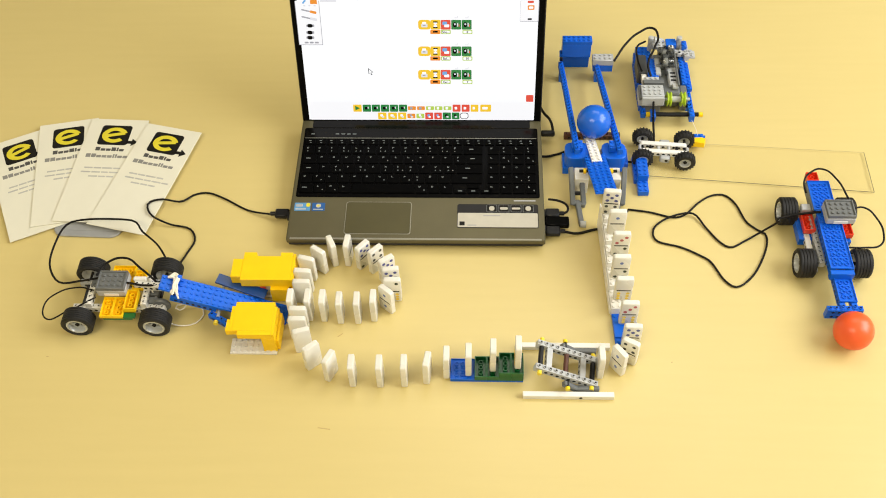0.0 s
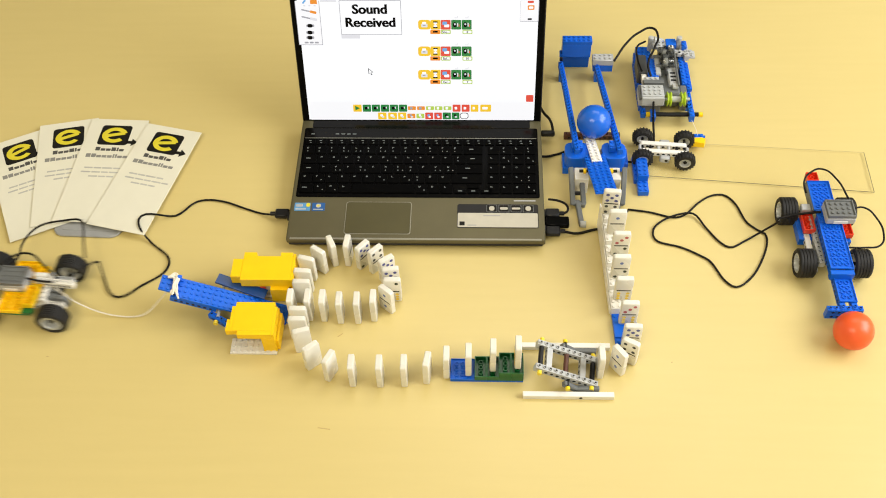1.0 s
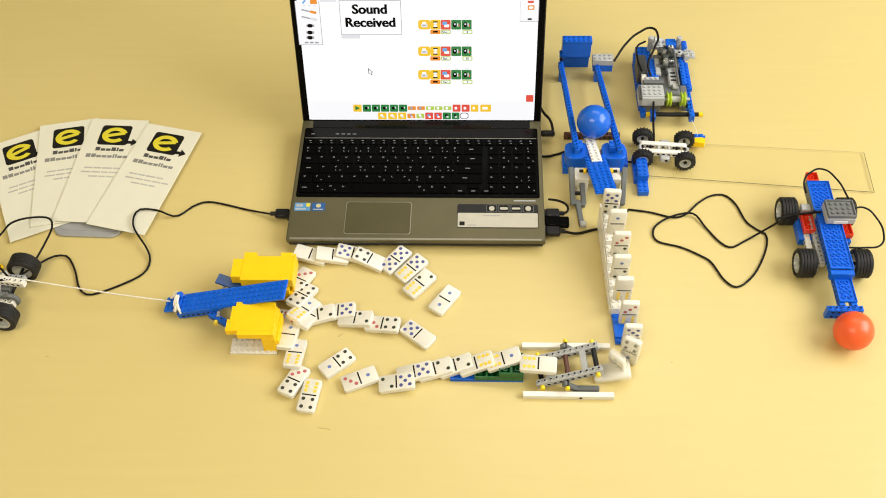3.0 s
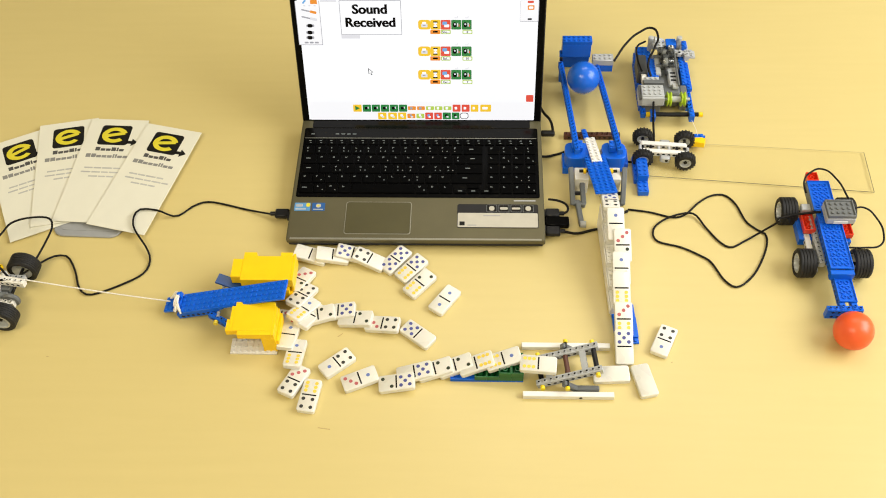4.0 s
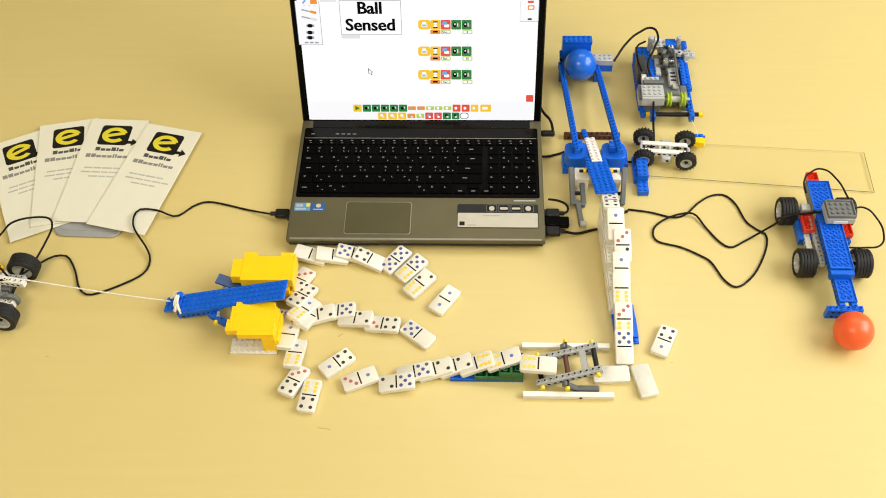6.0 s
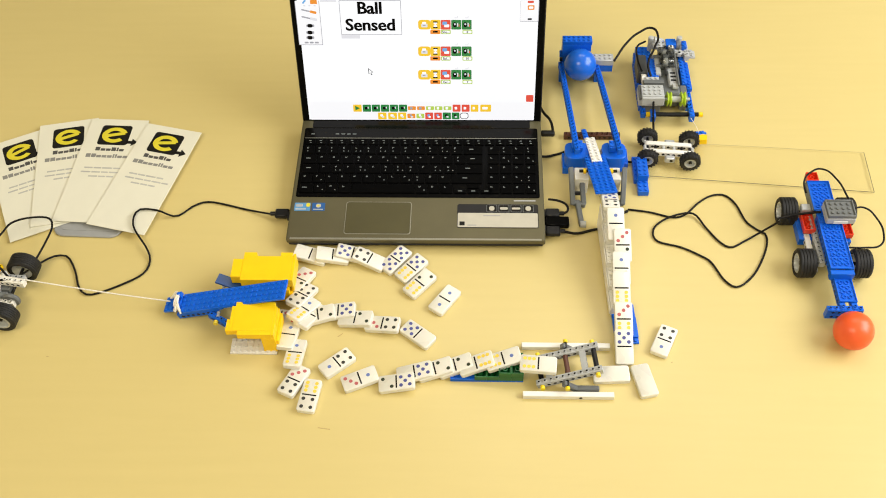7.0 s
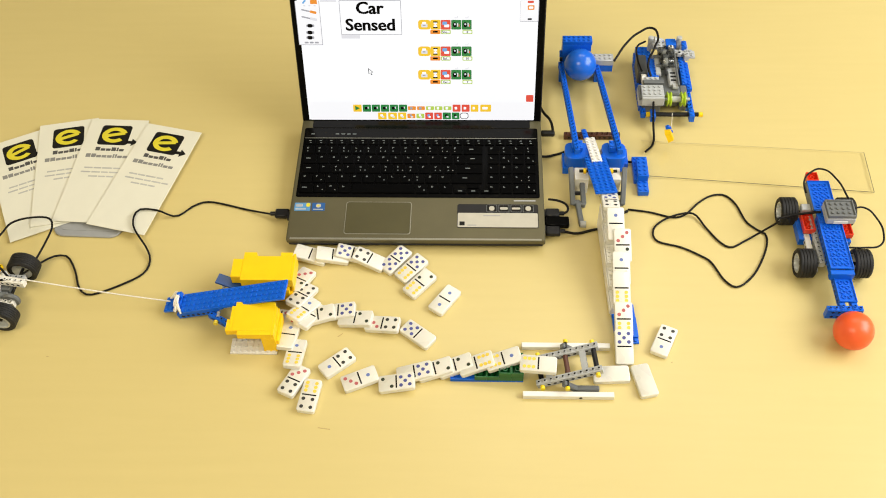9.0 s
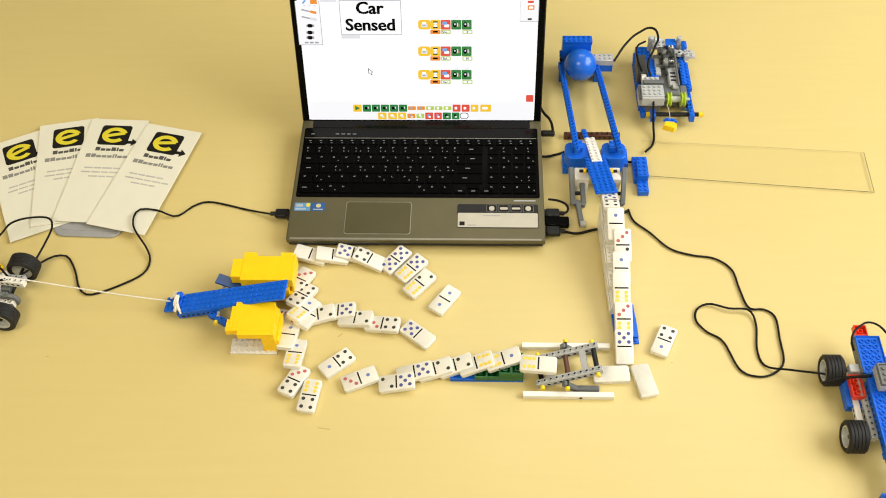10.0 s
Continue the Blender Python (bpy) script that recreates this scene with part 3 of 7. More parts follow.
    icon(SCRK, 0.0246, 0.1123, 0.0068, 0.0019, 0.0003, 3)
    icon(SCRY, 0.0228, 0.1170, 0.0013, 0.0018, 0.0003, 3)
    icon(SCRY, 0.0266, 0.1170, 0.0013, 0.0018, 0.0003, 3)
    icon(SCRR, 0.0401, 0.1169, 0.0148, 0.0157, 0.0012, 1)
    icon(SCRB, 0.0387, 0.1193, 0.0068, 0.0055, 0.0012, 2)
    icon(SCRW, 0.0416, 0.1151, 0.0076, 0.0046, 0.0012, 2)
    icon(SCRN, 0.0558, 0.1169, 0.0148, 0.0157, 0.0012, 1)
    icon(SCRK, 0.0537, 0.1170, 0.0055, 0.0083, 0.0030, 2)
    icon(SCRG, 0.0539, 0.1179, 0.0025, 0.0028, 0.0010, 3)
    icon(SCRG, 0.0581, 0.1170, 0.0017, 0.0065, 0.0008, 2)
    icon(SCRR, 0.0602, 0.1156, 0.0012, 0.0037, 0.0004, 2)
    icon(SCRN, 0.0715, 0.1169, 0.0148, 0.0157, 0.0012, 1)
    icon(SCRK, 0.0694, 0.1170, 0.0055, 0.0083, 0.0030, 2)
    icon(SCRG, 0.0696, 0.1179, 0.0025, 0.0028, 0.0010, 3)
    icon(SCRG, 0.0738, 0.1170, 0.0017, 0.0065, 0.0008, 2)
    icon(SCRR, 0.0758, 0.1156, 0.0012, 0.0037, 0.0004, 2)
    icon(SCRO, 0.0244, 0.1051, 0.0153, 0.0070, 0.0012, 1)
    icon(SCRK, 0.0244, 0.1053, 0.0077, 0.0028, 0.0012, 2)
    icon(SCRL, 0.0402, 0.1051, 0.0145, 0.0070, 0.0012, 1)
    icon(SCRW, 0.0402, 0.1050, 0.0119, 0.0044, 0.0012, 2)
    icon(SCRL, 0.0727, 0.1051, 0.0149, 0.0070, 0.0012, 1)
    icon(SCRW, 0.0727, 0.1050, 0.0123, 0.0044, 0.0012, 2)
    icon(SCRY, 0.0071, 0.0779, 0.0190, 0.0162, 0.0040, 1)
    icon(SCRW, 0.0067, 0.0806, 0.0060, 0.0043, 0.0012, 2)
    icon(SCRG, 0.0070, 0.0765, 0.0095, 0.0057, 0.0012, 2)
    icon(SCRD, 0.0066, 0.0770, 0.0043, 0.0019, 0.0003, 3)
    icon(SCRY, 0.0241, 0.0780, 0.0151, 0.0162, 0.0012, 1)
    icon(SCRW, 0.0239, 0.0780, 0.0052, 0.0105, 0.0012, 2)
    icon(SCRK, 0.0240, 0.0827, 0.0069, 0.0019, 0.0003, 3)
    icon(SCRK, 0.0238, 0.0732, 0.0069, 0.0019, 0.0003, 3)
    icon(SCRY, 0.0219, 0.0780, 0.0013, 0.0019, 0.0003, 3)
    icon(SCRY, 0.0258, 0.0780, 0.0013, 0.0019, 0.0003, 3)
    icon(SCRR, 0.0396, 0.0780, 0.0151, 0.0162, 0.0012, 1)
    icon(SCRB, 0.0381, 0.0804, 0.0069, 0.0057, 0.0012, 2)
    icon(SCRW, 0.0411, 0.0761, 0.0078, 0.0048, 0.0012, 2)
    icon(SCRN, 0.0555, 0.0780, 0.0151, 0.0162, 0.0012, 1)
    icon(SCRK, 0.0534, 0.0780, 0.0056, 0.0086, 0.0030, 2)
    icon(SCRG, 0.0536, 0.0790, 0.0026, 0.0029, 0.0010, 3)
    icon(SCRG, 0.0579, 0.0780, 0.0017, 0.0067, 0.0008, 2)
    icon(SCRR, 0.0599, 0.0766, 0.0012, 0.0038, 0.0004, 2)
    icon(SCRN, 0.0714, 0.0780, 0.0150, 0.0162, 0.0012, 1)
    icon(SCRK, 0.0693, 0.0780, 0.0056, 0.0086, 0.0030, 2)
    icon(SCRG, 0.0695, 0.0790, 0.0026, 0.0029, 0.0010, 3)
    icon(SCRG, 0.0738, 0.0780, 0.0017, 0.0067, 0.0008, 2)
    icon(SCRR, 0.0758, 0.0766, 0.0012, 0.0038, 0.0004, 2)
    icon(SCRO, 0.0236, 0.0658, 0.0156, 0.0072, 0.0012, 1)
    icon(SCRK, 0.0236, 0.0660, 0.0078, 0.0029, 0.0012, 2)
    icon(SCRL, 0.0396, 0.0658, 0.0147, 0.0072, 0.0012, 1)
    icon(SCRW, 0.0396, 0.0657, 0.0121, 0.0045, 0.0012, 2)
    icon(SCRL, 0.0727, 0.0658, 0.0151, 0.0072, 0.0012, 1)
    icon(SCRW, 0.0727, 0.0657, 0.0125, 0.0045, 0.0012, 2)
    for y, text, number in ((0.1482, "Sou...", "8"), (0.1051, "Bal...", "50"), (0.0657, "Car...", "7")):
        for x, what in ((0.0404, text), (0.0727, number)):
            words("screen_text", what, 0.0048, SCRK, scr, pose(x, y - 0.0016, 0.0044), bold=0.0001, depth=0.00002)
        for x in (0.0562, 0.0718):
            icon(SCRG, x, y + 0.0222, 0.0052, 0.0012, 0.0003, 1)
            icon(SCRG, x + 0.002, y + 0.0240, 0.0012, 0.0016, 0.0003, 1)
    icon(SCRY, -0.0992, 0.0199, 0.0133, 0.0125, 0.0012, 1)
    b = bmesh.new()
    b.faces.new([b.verts.new(p) for p in ((-0.0034, -0.0040, 0), (0.0042, 0, 0), (-0.0034, 0.0040, 0))])
    part("screen_icon", b, SCRN, scr, at=pose(-0.0992, 0.0199, 0.0042))
    icon(SCRN, -0.0844, 0.0199, 0.0129, 0.0125, 0.0012, 1)
    icon(SCRK, -0.0855, 0.0199, 0.0045, 0.0045, 0.0008, 2)
    icon(SCRG, -0.0823, 0.0209, 0.0018, 0.0035, 0.0006, 2)
    icon(SCRN, -0.0702, 0.0200, 0.0129, 0.0125, 0.0012, 1)
    icon(SCRK, -0.0713, 0.0200, 0.0045, 0.0045, 0.0008, 2)
    icon(SCRG, -0.0681, 0.0210, 0.0018, 0.0035, 0.0006, 2)
    icon(SCRN, -0.0560, 0.0200, 0.0129, 0.0125, 0.0012, 1)
    icon(SCRK, -0.0571, 0.0200, 0.0045, 0.0045, 0.0008, 2)
    icon(SCRG, -0.0540, 0.0210, 0.0018, 0.0035, 0.0006, 2)
    icon(SCRN, -0.0419, 0.0200, 0.0129, 0.0125, 0.0012, 1)
    icon(SCRK, -0.0430, 0.0200, 0.0045, 0.0045, 0.0008, 2)
    icon(SCRG, -0.0398, 0.0210, 0.0018, 0.0035, 0.0006, 2)
    icon(SCRN, -0.0278, 0.0201, 0.0129, 0.0125, 0.0012, 1)
    icon(SCRK, -0.0289, 0.0201, 0.0045, 0.0045, 0.0008, 2)
    icon(SCRG, -0.0257, 0.0211, 0.0018, 0.0035, 0.0006, 2)
    icon(SCRO, -0.0139, 0.0201, 0.0124, 0.0065, 0.0012, 1)
    icon(SCRD, -0.0150, 0.0201, 0.0040, 0.0045, 0.0008, 2)
    icon(SCRO, 0.0002, 0.0201, 0.0123, 0.0065, 0.0012, 1)
    icon(SCRD, -0.0009, 0.0201, 0.0040, 0.0045, 0.0008, 2)
    icon(SCRL, 0.0143, 0.0202, 0.0123, 0.0065, 0.0012, 1)
    icon(SCRW, 0.0132, 0.0202, 0.0040, 0.0045, 0.0008, 2)
    icon(SCRL, 0.0278, 0.0202, 0.0119, 0.0065, 0.0012, 1)
    icon(SCRW, 0.0267, 0.0202, 0.0035, 0.0045, 0.0008, 2)
    icon(SCRL, 0.0416, 0.0202, 0.0123, 0.0065, 0.0012, 1)
    icon(SCRW, 0.0405, 0.0202, 0.0040, 0.0045, 0.0008, 2)
    icon(SCRR, 0.0557, 0.0203, 0.0123, 0.0125, 0.0012, 1)
    icon(SCRW, 0.0546, 0.0203, 0.0040, 0.0045, 0.0008, 2)
    icon(SCRR, 0.0698, 0.0203, 0.0123, 0.0125, 0.0012, 1)
    icon(SCRW, 0.0687, 0.0203, 0.0040, 0.0045, 0.0008, 2)
    icon(SCRY, 0.0836, 0.0203, 0.0119, 0.0124, 0.0012, 1)
    icon(SCRW, 0.0825, 0.0204, 0.0035, 0.0045, 0.0008, 2)
    icon(SCRY, 0.1010, 0.0204, 0.0167, 0.0124, 0.0012, 1)
    icon(SCRW, 0.0999, 0.0204, 0.0083, 0.0045, 0.0008, 2)
    icon(SCRY, -0.0610, 0.0062, 0.0133, 0.0121, 0.0012, 1)
    icon(SCRW, -0.0618, 0.0072, 0.0044, 0.0040, 0.0008, 2)
    icon(SCRG, -0.0597, 0.0047, 0.0036, 0.0030, 0.0008, 3)
    icon(SCRY, -0.0448, 0.0062, 0.0138, 0.0121, 0.0012, 1)
    icon(SCRW, -0.0456, 0.0072, 0.0049, 0.0040, 0.0008, 2)
    icon(SCRG, -0.0433, 0.0047, 0.0036, 0.0030, 0.0008, 3)
    icon(SCRY, -0.0297, 0.0063, 0.0129, 0.0121, 0.0012, 1)
    icon(SCRW, -0.0305, 0.0073, 0.0040, 0.0040, 0.0008, 2)
    icon(SCRG, -0.0286, 0.0048, 0.0036, 0.0030, 0.0008, 3)
    icon(SCRO, -0.0153, 0.0063, 0.0124, 0.0081, 0.0012, 1)
    icon(SCRD, -0.0161, 0.0073, 0.0035, 0.0040, 0.0008, 2)
    icon(SCRG, -0.0144, 0.0048, 0.0036, 0.0030, 0.0008, 3)
    icon(SCRL, -0.0011, 0.0063, 0.0124, 0.0081, 0.0012, 1)
    icon(SCRW, -0.0019, 0.0074, 0.0035, 0.0040, 0.0008, 2)
    icon(SCRG, -0.0002, 0.0048, 0.0035, 0.0030, 0.0008, 3)
    icon(SCRR, 0.0127, 0.0064, 0.0124, 0.0121, 0.0012, 1)
    icon(SCRB, 0.0118, 0.0074, 0.0035, 0.0040, 0.0008, 2)
    icon(SCRW, 0.0135, 0.0049, 0.0035, 0.0030, 0.0008, 3)
    icon(SCRR, 0.0266, 0.0064, 0.0120, 0.0121, 0.0012, 1)
    icon(SCRB, 0.0258, 0.0074, 0.0031, 0.0040, 0.0008, 2)
    icon(SCRW, 0.0273, 0.0049, 0.0035, 0.0030, 0.0008, 3)
    icon(SCRN, 0.0403, 0.0065, 0.0128, 0.0121, 0.0012, 1)
    icon(SCRK, 0.0395, 0.0075, 0.0040, 0.0040, 0.0008, 2)
    icon(SCRG, 0.0414, 0.0050, 0.0035, 0.0030, 0.0008, 3)
    icon(SCRN, 0.0541, 0.0065, 0.0119, 0.0121, 0.0012, 1)
    icon(SCRK, 0.0532, 0.0075, 0.0031, 0.0040, 0.0008, 2)
    icon(SCRG, 0.0547, 0.0050, 0.0035, 0.0030, 0.0008, 3)
    icon(SCRK, 0.0675, 0.0068, 0.0133, 0.0106, 0.0040, 1)
    icon(SCRW, 0.0675, 0.0068, 0.0115, 0.0090, 0.0038, 2)
    b = bmesh.new()
    tip = [(0, 0), (0, -0.0105), (0.0024, -0.0082), (0.0042, -0.0118), (0.0058, -0.0110), (0.0042, -0.0076), (0.0074, -0.0074)]
    b.faces.new([b.verts.new((x, y, 0)) for x, y in tip])
    part("mouse_pointer", b, SCRK, scr, at=pose(-0.0782, 0.0893, 0.00425))
    b = bmesh.new()
    b.faces.new([b.verts.new((0.0009 + x * 0.66, y * 0.70 - 0.0018, 0)) for x, y in tip])
    part("pointer_fill", b, SCRW, scr, at=pose(-0.0782, 0.0893, 0.00435))
    b = bmesh.new()
    rounded_plate(b, 0.0906, 0.0540, 0.001, 0, 0.00015)
    msg = part("message_window", b, SCRD, t, "pop-up message window on the screen", at=lid_m @ pose(-0.0695, 0.1710, 0.0045))
    b = bmesh.new()
    rounded_plate(b, 0.0890, 0.0524, 0.001, 0, 0.0001)
    part("message_face", b, SCRW, msg, at=pose(0, 0, 0.0002))
    b = bmesh.new()
    rounded_plate(b, 0.028, 0.0062, 0.0008, 0, 0.0001)
    part("message_tab", b, SCRG, msg, at=pose(-0.0315, -0.0300, 0.0001))
    front, back = 0.0050, 0.0012
    texts = [("Sound\nReceived", 0.0206), ("Ball\nSensed", 0.0264), ("Car\nSensed", 0.0264)]
    x, y = -0.0695, 0.1710
    MOVES.append((msg, [(s, lid_m @ pose(x, y, z)) for s, z in ((0.0, back), (0.13, back), (0.17, 0.0045), (10.0, 0.0045))]))
    spans = [(0.17, 4.97), (4.97, 8.57), (8.57, 10.0)]
    for (text, size), (a, z) in zip(texts, spans):
        at_f, at_b = lid_m @ pose(x - 0.001, 0.1775, front), lid_m @ pose(x - 0.001, 0.1775, back)
        ob = words("message_text", text, size, SCRK, t, at_b, bold=0.00042, depth=0.00004)
        for dx, dy in ((0.0005, 0), (-0.0005, 0)):
            words("bold_stroke", text, size, SCRK, ob, pose(dx, dy, 0.00001), bold=0.00042, depth=0.00004)
        rows = [(0.0, at_b), (a - 0.033, at_b), (a, at_f)]
        rows += [(z - 0.033, at_f), (z, at_b), (10.0, at_b)] if z < 10 else [(10.0, at_f)]
        MOVES.append((ob, rows))
    return t


laptop()

# ---- dominoes ----
DL, DW, DT = 0.048, 0.024, 0.008
PIPS = {0: [], 1: [(0, 0)], 2: [(-1, 1), (1, -1)], 3: [(-1, 1), (0, 0), (1, -1)], 4: [(-1, 1), (1, 1), (-1, -1), (1, -1)],
        5: [(-1, 1), (1, 1), (-1, -1), (1, -1), (0, 0)], 6: [(-1, 1), (-1, 0), (-1, -1), (1, 1), (1, 0), (1, -1)]}
PIPM = {1: PIPL, 2: PIPG, 3: PIPR, 4: PIPK, 5: PIPB, 6: PIPY}
SHARED = {}


def tipped(s, a, z):
    """The pose between standing (a) and lying (z), s from 0 to 1."""
    m1 = Matrix.Translation(z[:3]) @ Matrix.Rotation(radians(z[3]), 4, "Z") @ Matrix.Rotation(radians(z[4]), 4, "Y") @ Matrix.Translation((0, 0, -DL / 2))
    h0, h1 = a[3], z[3]
    turn = (h1 - h0 + 180) % 360 - 180
    d0 = Vector((math.cos(radians(h0)), math.sin(radians(h0)), 0))
    p0 = Vector(a[:3]) + d0 * DT / 2
    p1 = m1 @ Vector((DT / 2, 0, 0))
    p = p0.lerp(p1, s ** 1.3)
    return Matrix.Translation(p) @ Matrix.Rotation(radians(h0 + turn * s), 4, "Z") @ Matrix.Rotation(radians(z[4]) * s, 4, "Y") @ Matrix.Translation((-DT / 2, 0, 0))


NAMES = ("blank", "one", "two", "three", "four", "five", "six")


def domino(a, z, t0, top, low, front=False, last=False, slide=None, via=None):
    label = "ivory domino with %s over %s pips, part of a chain" % (NAMES[top], NAMES[low])
    if top == low == 0:
        label = "plain ivory double-blank domino, part of a chain"
    ob = thing("domino", tipped(0, a, z), label, "domino", "chain of dominoes")
    if not SHARED:
        bm = bmesh.new()
        rounded_plate(bm, DL, DW, 0.0032, -DT / 2, DT / 2, n=4, ch=0.0009)
        bmesh.ops.transform(bm, matrix=pose(0, 0, DL / 2) @ Matrix.Rotation(math.pi / 2, 4, "Y") , verts=bm.verts)
        SHARED["tile"] = part("tile", bm, IVORY, ob, smooth=True)
        bm = bmesh.new()
        cbox(bm, 0, 0, 0, 0.0003, 0.0190, 0.0020, 0.0001)
        SHARED["bar"] = part("divider", bm, INK, ob, "black divider line")
        for n, m in PIPM.items():
            bm = bmesh.new()
            lathe(bm, [(0.0025, -0.0001), (0.0025, 0.00022), (0.0019, 0.00022), (0, 0.0001)], axis="x", n=12)
            SHARED[n] = part("pip", bm, m, ob, smooth=True)
        for o in list(SHARED.values()):
            o.parent = None
    if "used" not in SHARED:
        SHARED["used"] = True
    tile = again("tile", SHARED["tile"], ob, Matrix())
    side = 1 if front else -1
    again("divider", SHARED["bar"], ob, pose(side * DT / 2, 0, DL / 2))
    for n, zc in ((top, DL * 0.75), (low, DL * 0.25)):
        for py, pz in PIPS[n]:
            k = 0.0058
            again("pip", SHARED[n], ob, pose(side * DT / 2, py * k * 1.05, zc + pz * k, 0, 0, 0 if side > 0 else 180))
    rows = [(0.0, tipped(0, a, z)), (t0, tipped(0, a, z)), (t0 + 0.067, tipped(0.16, a, z)), (t0 + 0.133, tipped(0.6, a, z)), (t0 + 0.2, tipped(1, a, z)), (10.0, tipped(1, a, z))]
    if slide:
        # falls short of its resting place, then skids on
        secs, share = slide
        zv = tuple(p + (q - p) * share for p, q in zip(a[:2], z[:2])) + z[2:]
        zw = tuple(p + (q - p) * (share * 0.35 + 0.65) for p, q in zip(a[:2], z[:2])) + z[2:]
        rows = [(0.0, tipped(0, a, z)), (t0, tipped(0, a, z)), (t0 + 0.067, tipped(0.16, a, zv)), (t0 + 0.133, tipped(0.6, a, zv)), (t0 + 0.2, tipped(1, a, zv)),
                (t0 + 0.2 + (secs - 0.2) * 0.5, tipped(1, a, zw)), (t0 + secs, tipped(1, a, z)), (10.0, tipped(1, a, z))]
    if via:
        rows = [(t, tipped(k, a, via)) for t, k in ((0.0, 0), (t0, 0), (t0 + 0.067, 0.16), (t0 + 0.133, 0.6), (t0 + 0.2, 1), (2.5, 1))] + [(2.6, tipped(1, a, z)), (10.0, tipped(1, a, z))]
    if last:
        lift = Matrix.Translation((0.296, 0.045, 0.058)) @ Matrix.Rotation(radians(70), 4, "Z") @ Matrix.Rotation(radians(100), 4, "Y") @ Matrix.Translation((0, 0, -DL / 2))
        rows = [(0.0, tipped(0, a, z)), (t0, tipped(0, a, z)), (t0 + 0.1, tipped(0.15, a, z)), (t0 + 0.24, lift), (t0 + 0.34, tipped(0.85, a, z)), (t0 + 0.4, tipped(1, a, z)), (10.0, tipped(1, a, z))]
    MOVES.append((ob, rows))
    return ob


def dominoes():
    domino((-0.1641, -0.1160, 0.0000, 0), (-0.1807, -0.1246, 0.0040, -5, 90), 1.33, 3, 3)
    domino((-0.1403, -0.1162, 0.0000, 0), (-0.1285, -0.1230, 0.0081, 12, 80), 1.37, 2, 0)
    domino((-0.1202, -0.1170, 0.0000, 0), (-0.1010, -0.1161, 0.0081, 2, 80), 1.41, 5, 0)
    domino((-0.0972, -0.1204, 0.0000, 0), (-0.0766, -0.1281, 0.0081, -6, 80), 1.44, 2, 0)
    domino((-0.0731, -0.1202, 0.0000, 0), (-0.0388, -0.1364, 0.0073, -8, 82), 1.47, 4, 3)
    domino((-0.0513, -0.1162, 0.0000, 0), (0.0100, -0.1502, 0.0040, -38, 90), 1.50, 0, 5)
    domino((-0.0340, -0.1052, 0.0000, 50), (0.0449, -0.0926, 0.0040, 55, 90), 1.53, 1, 1, slide=(0.46, 0.36))
    domino((-0.0269, -0.0885, 0.0000, 90), (0.0089, -0.0659, 0.0057, 48, 86), 1.57, 2, 6, slide=(0.34, 0.62))
    domino((-0.0303, -0.0702, 0.0000, 100), (-0.0039, -0.0398, 0.0065, 47, 84), 1.60, 5, 6, slide=(0.34, 0.62))
    domino((-0.0373, -0.0526, 0.0000, 125), (-0.0275, -0.0241, 0.0057, 50, 86), 1.63, 5, 5, slide=(0.34, 0.62))
    domino((-0.0538, -0.0358, 0.0000, 135), (-0.0646, -0.0253, 0.0081, 158, 80), 1.66, 4, 0, slide=(0.34, 0.62))
    domino((-0.0726, -0.0284, 0.0000, 140), (-0.0899, -0.0153, 0.0081, 172, 80), 1.68, 5, 2)
    domino((-0.0948, -0.0210, 0.0000, 175), (-0.1188, -0.0193, 0.0089, 180, 78), 1.70, 0, 0)
    domino((-0.1174, -0.0222, 0.0000, 205), (-0.1512, -0.0173, 0.0073, 168, 82), 1.72, 0, 0)
    domino((-0.1342, -0.0376, 0.0000, 235), (-0.1603, -0.0642, 0.0085, 243, 80), 1.75, 2, 3)
    domino((-0.1492, -0.0527, 0.0000, 255), (-0.1542, -0.0927, 0.0120, 240, 78), 1.76, 4, 4)
    domino((-0.1520, -0.0743, 0.0000, 265), (-0.1491, -0.1165, 0.0125, 235, 78), 1.80, 6, 1)
    domino((-0.1514, -0.0927, 0.0000, 270), (-0.1403, -0.1232, 0.0081, 240, 80), 1.84, 0, 0)
    domino((-0.1516, -0.1377, 0.0000, 270), (-0.1659, -0.1568, 0.0081, 262, 80), 2.09, 0, 1)
    domino((-0.1504, -0.1541, 0.0000, 270), (-0.1535, -0.1855, 0.0081, 265, 80), 2.12, 6, 1)
    domino((-0.1429, -0.1729, 0.0000, 285), (-0.1505, -0.2259, 0.0057, 245, 86), 2.14, 4, 3)
    domino((-0.1275, -0.1973, 0.0000, 310), (-0.1279, -0.2475, 0.0040, 262, 90), 2.16, 4, 6)
    domino((-0.1023, -0.2126, 0.0000, 335), (-0.0963, -0.1969, 0.0040, 40, 90), 2.21, 4, 1, via=(-0.0900, -0.2085, 0.0050, 8, 88))
    domino((-0.0724, -0.2199, 0.0000, 0), (-0.0636, -0.2222, 0.0057, 22, 86), 2.25, 1, 3)
    domino((-0.0362, -0.2202, 0.0000, 0), (-0.0143, -0.2281, 0.0073, 5, 82), 2.29, 5, 2)
    domino((-0.0042, -0.2190, 0.0000, 0), (0.0087, -0.2123, 0.0081, 10, 80), 2.33, 5, 0)
    domino((0.0258, -0.2143, 0.0000, -8), (0.0354, -0.2078, 0.0089, 14, 78), 2.37, 2, 0)
    domino((0.0507, -0.2055, 0.0000, 0), (0.0622, -0.2025, 0.0097, 14, 76), 2.41, 2, 0)
    domino((0.0795, -0.2048, 0.0064, 0), (0.0898, -0.2029, 0.0161, 14, 76), 2.44, 6, 0)
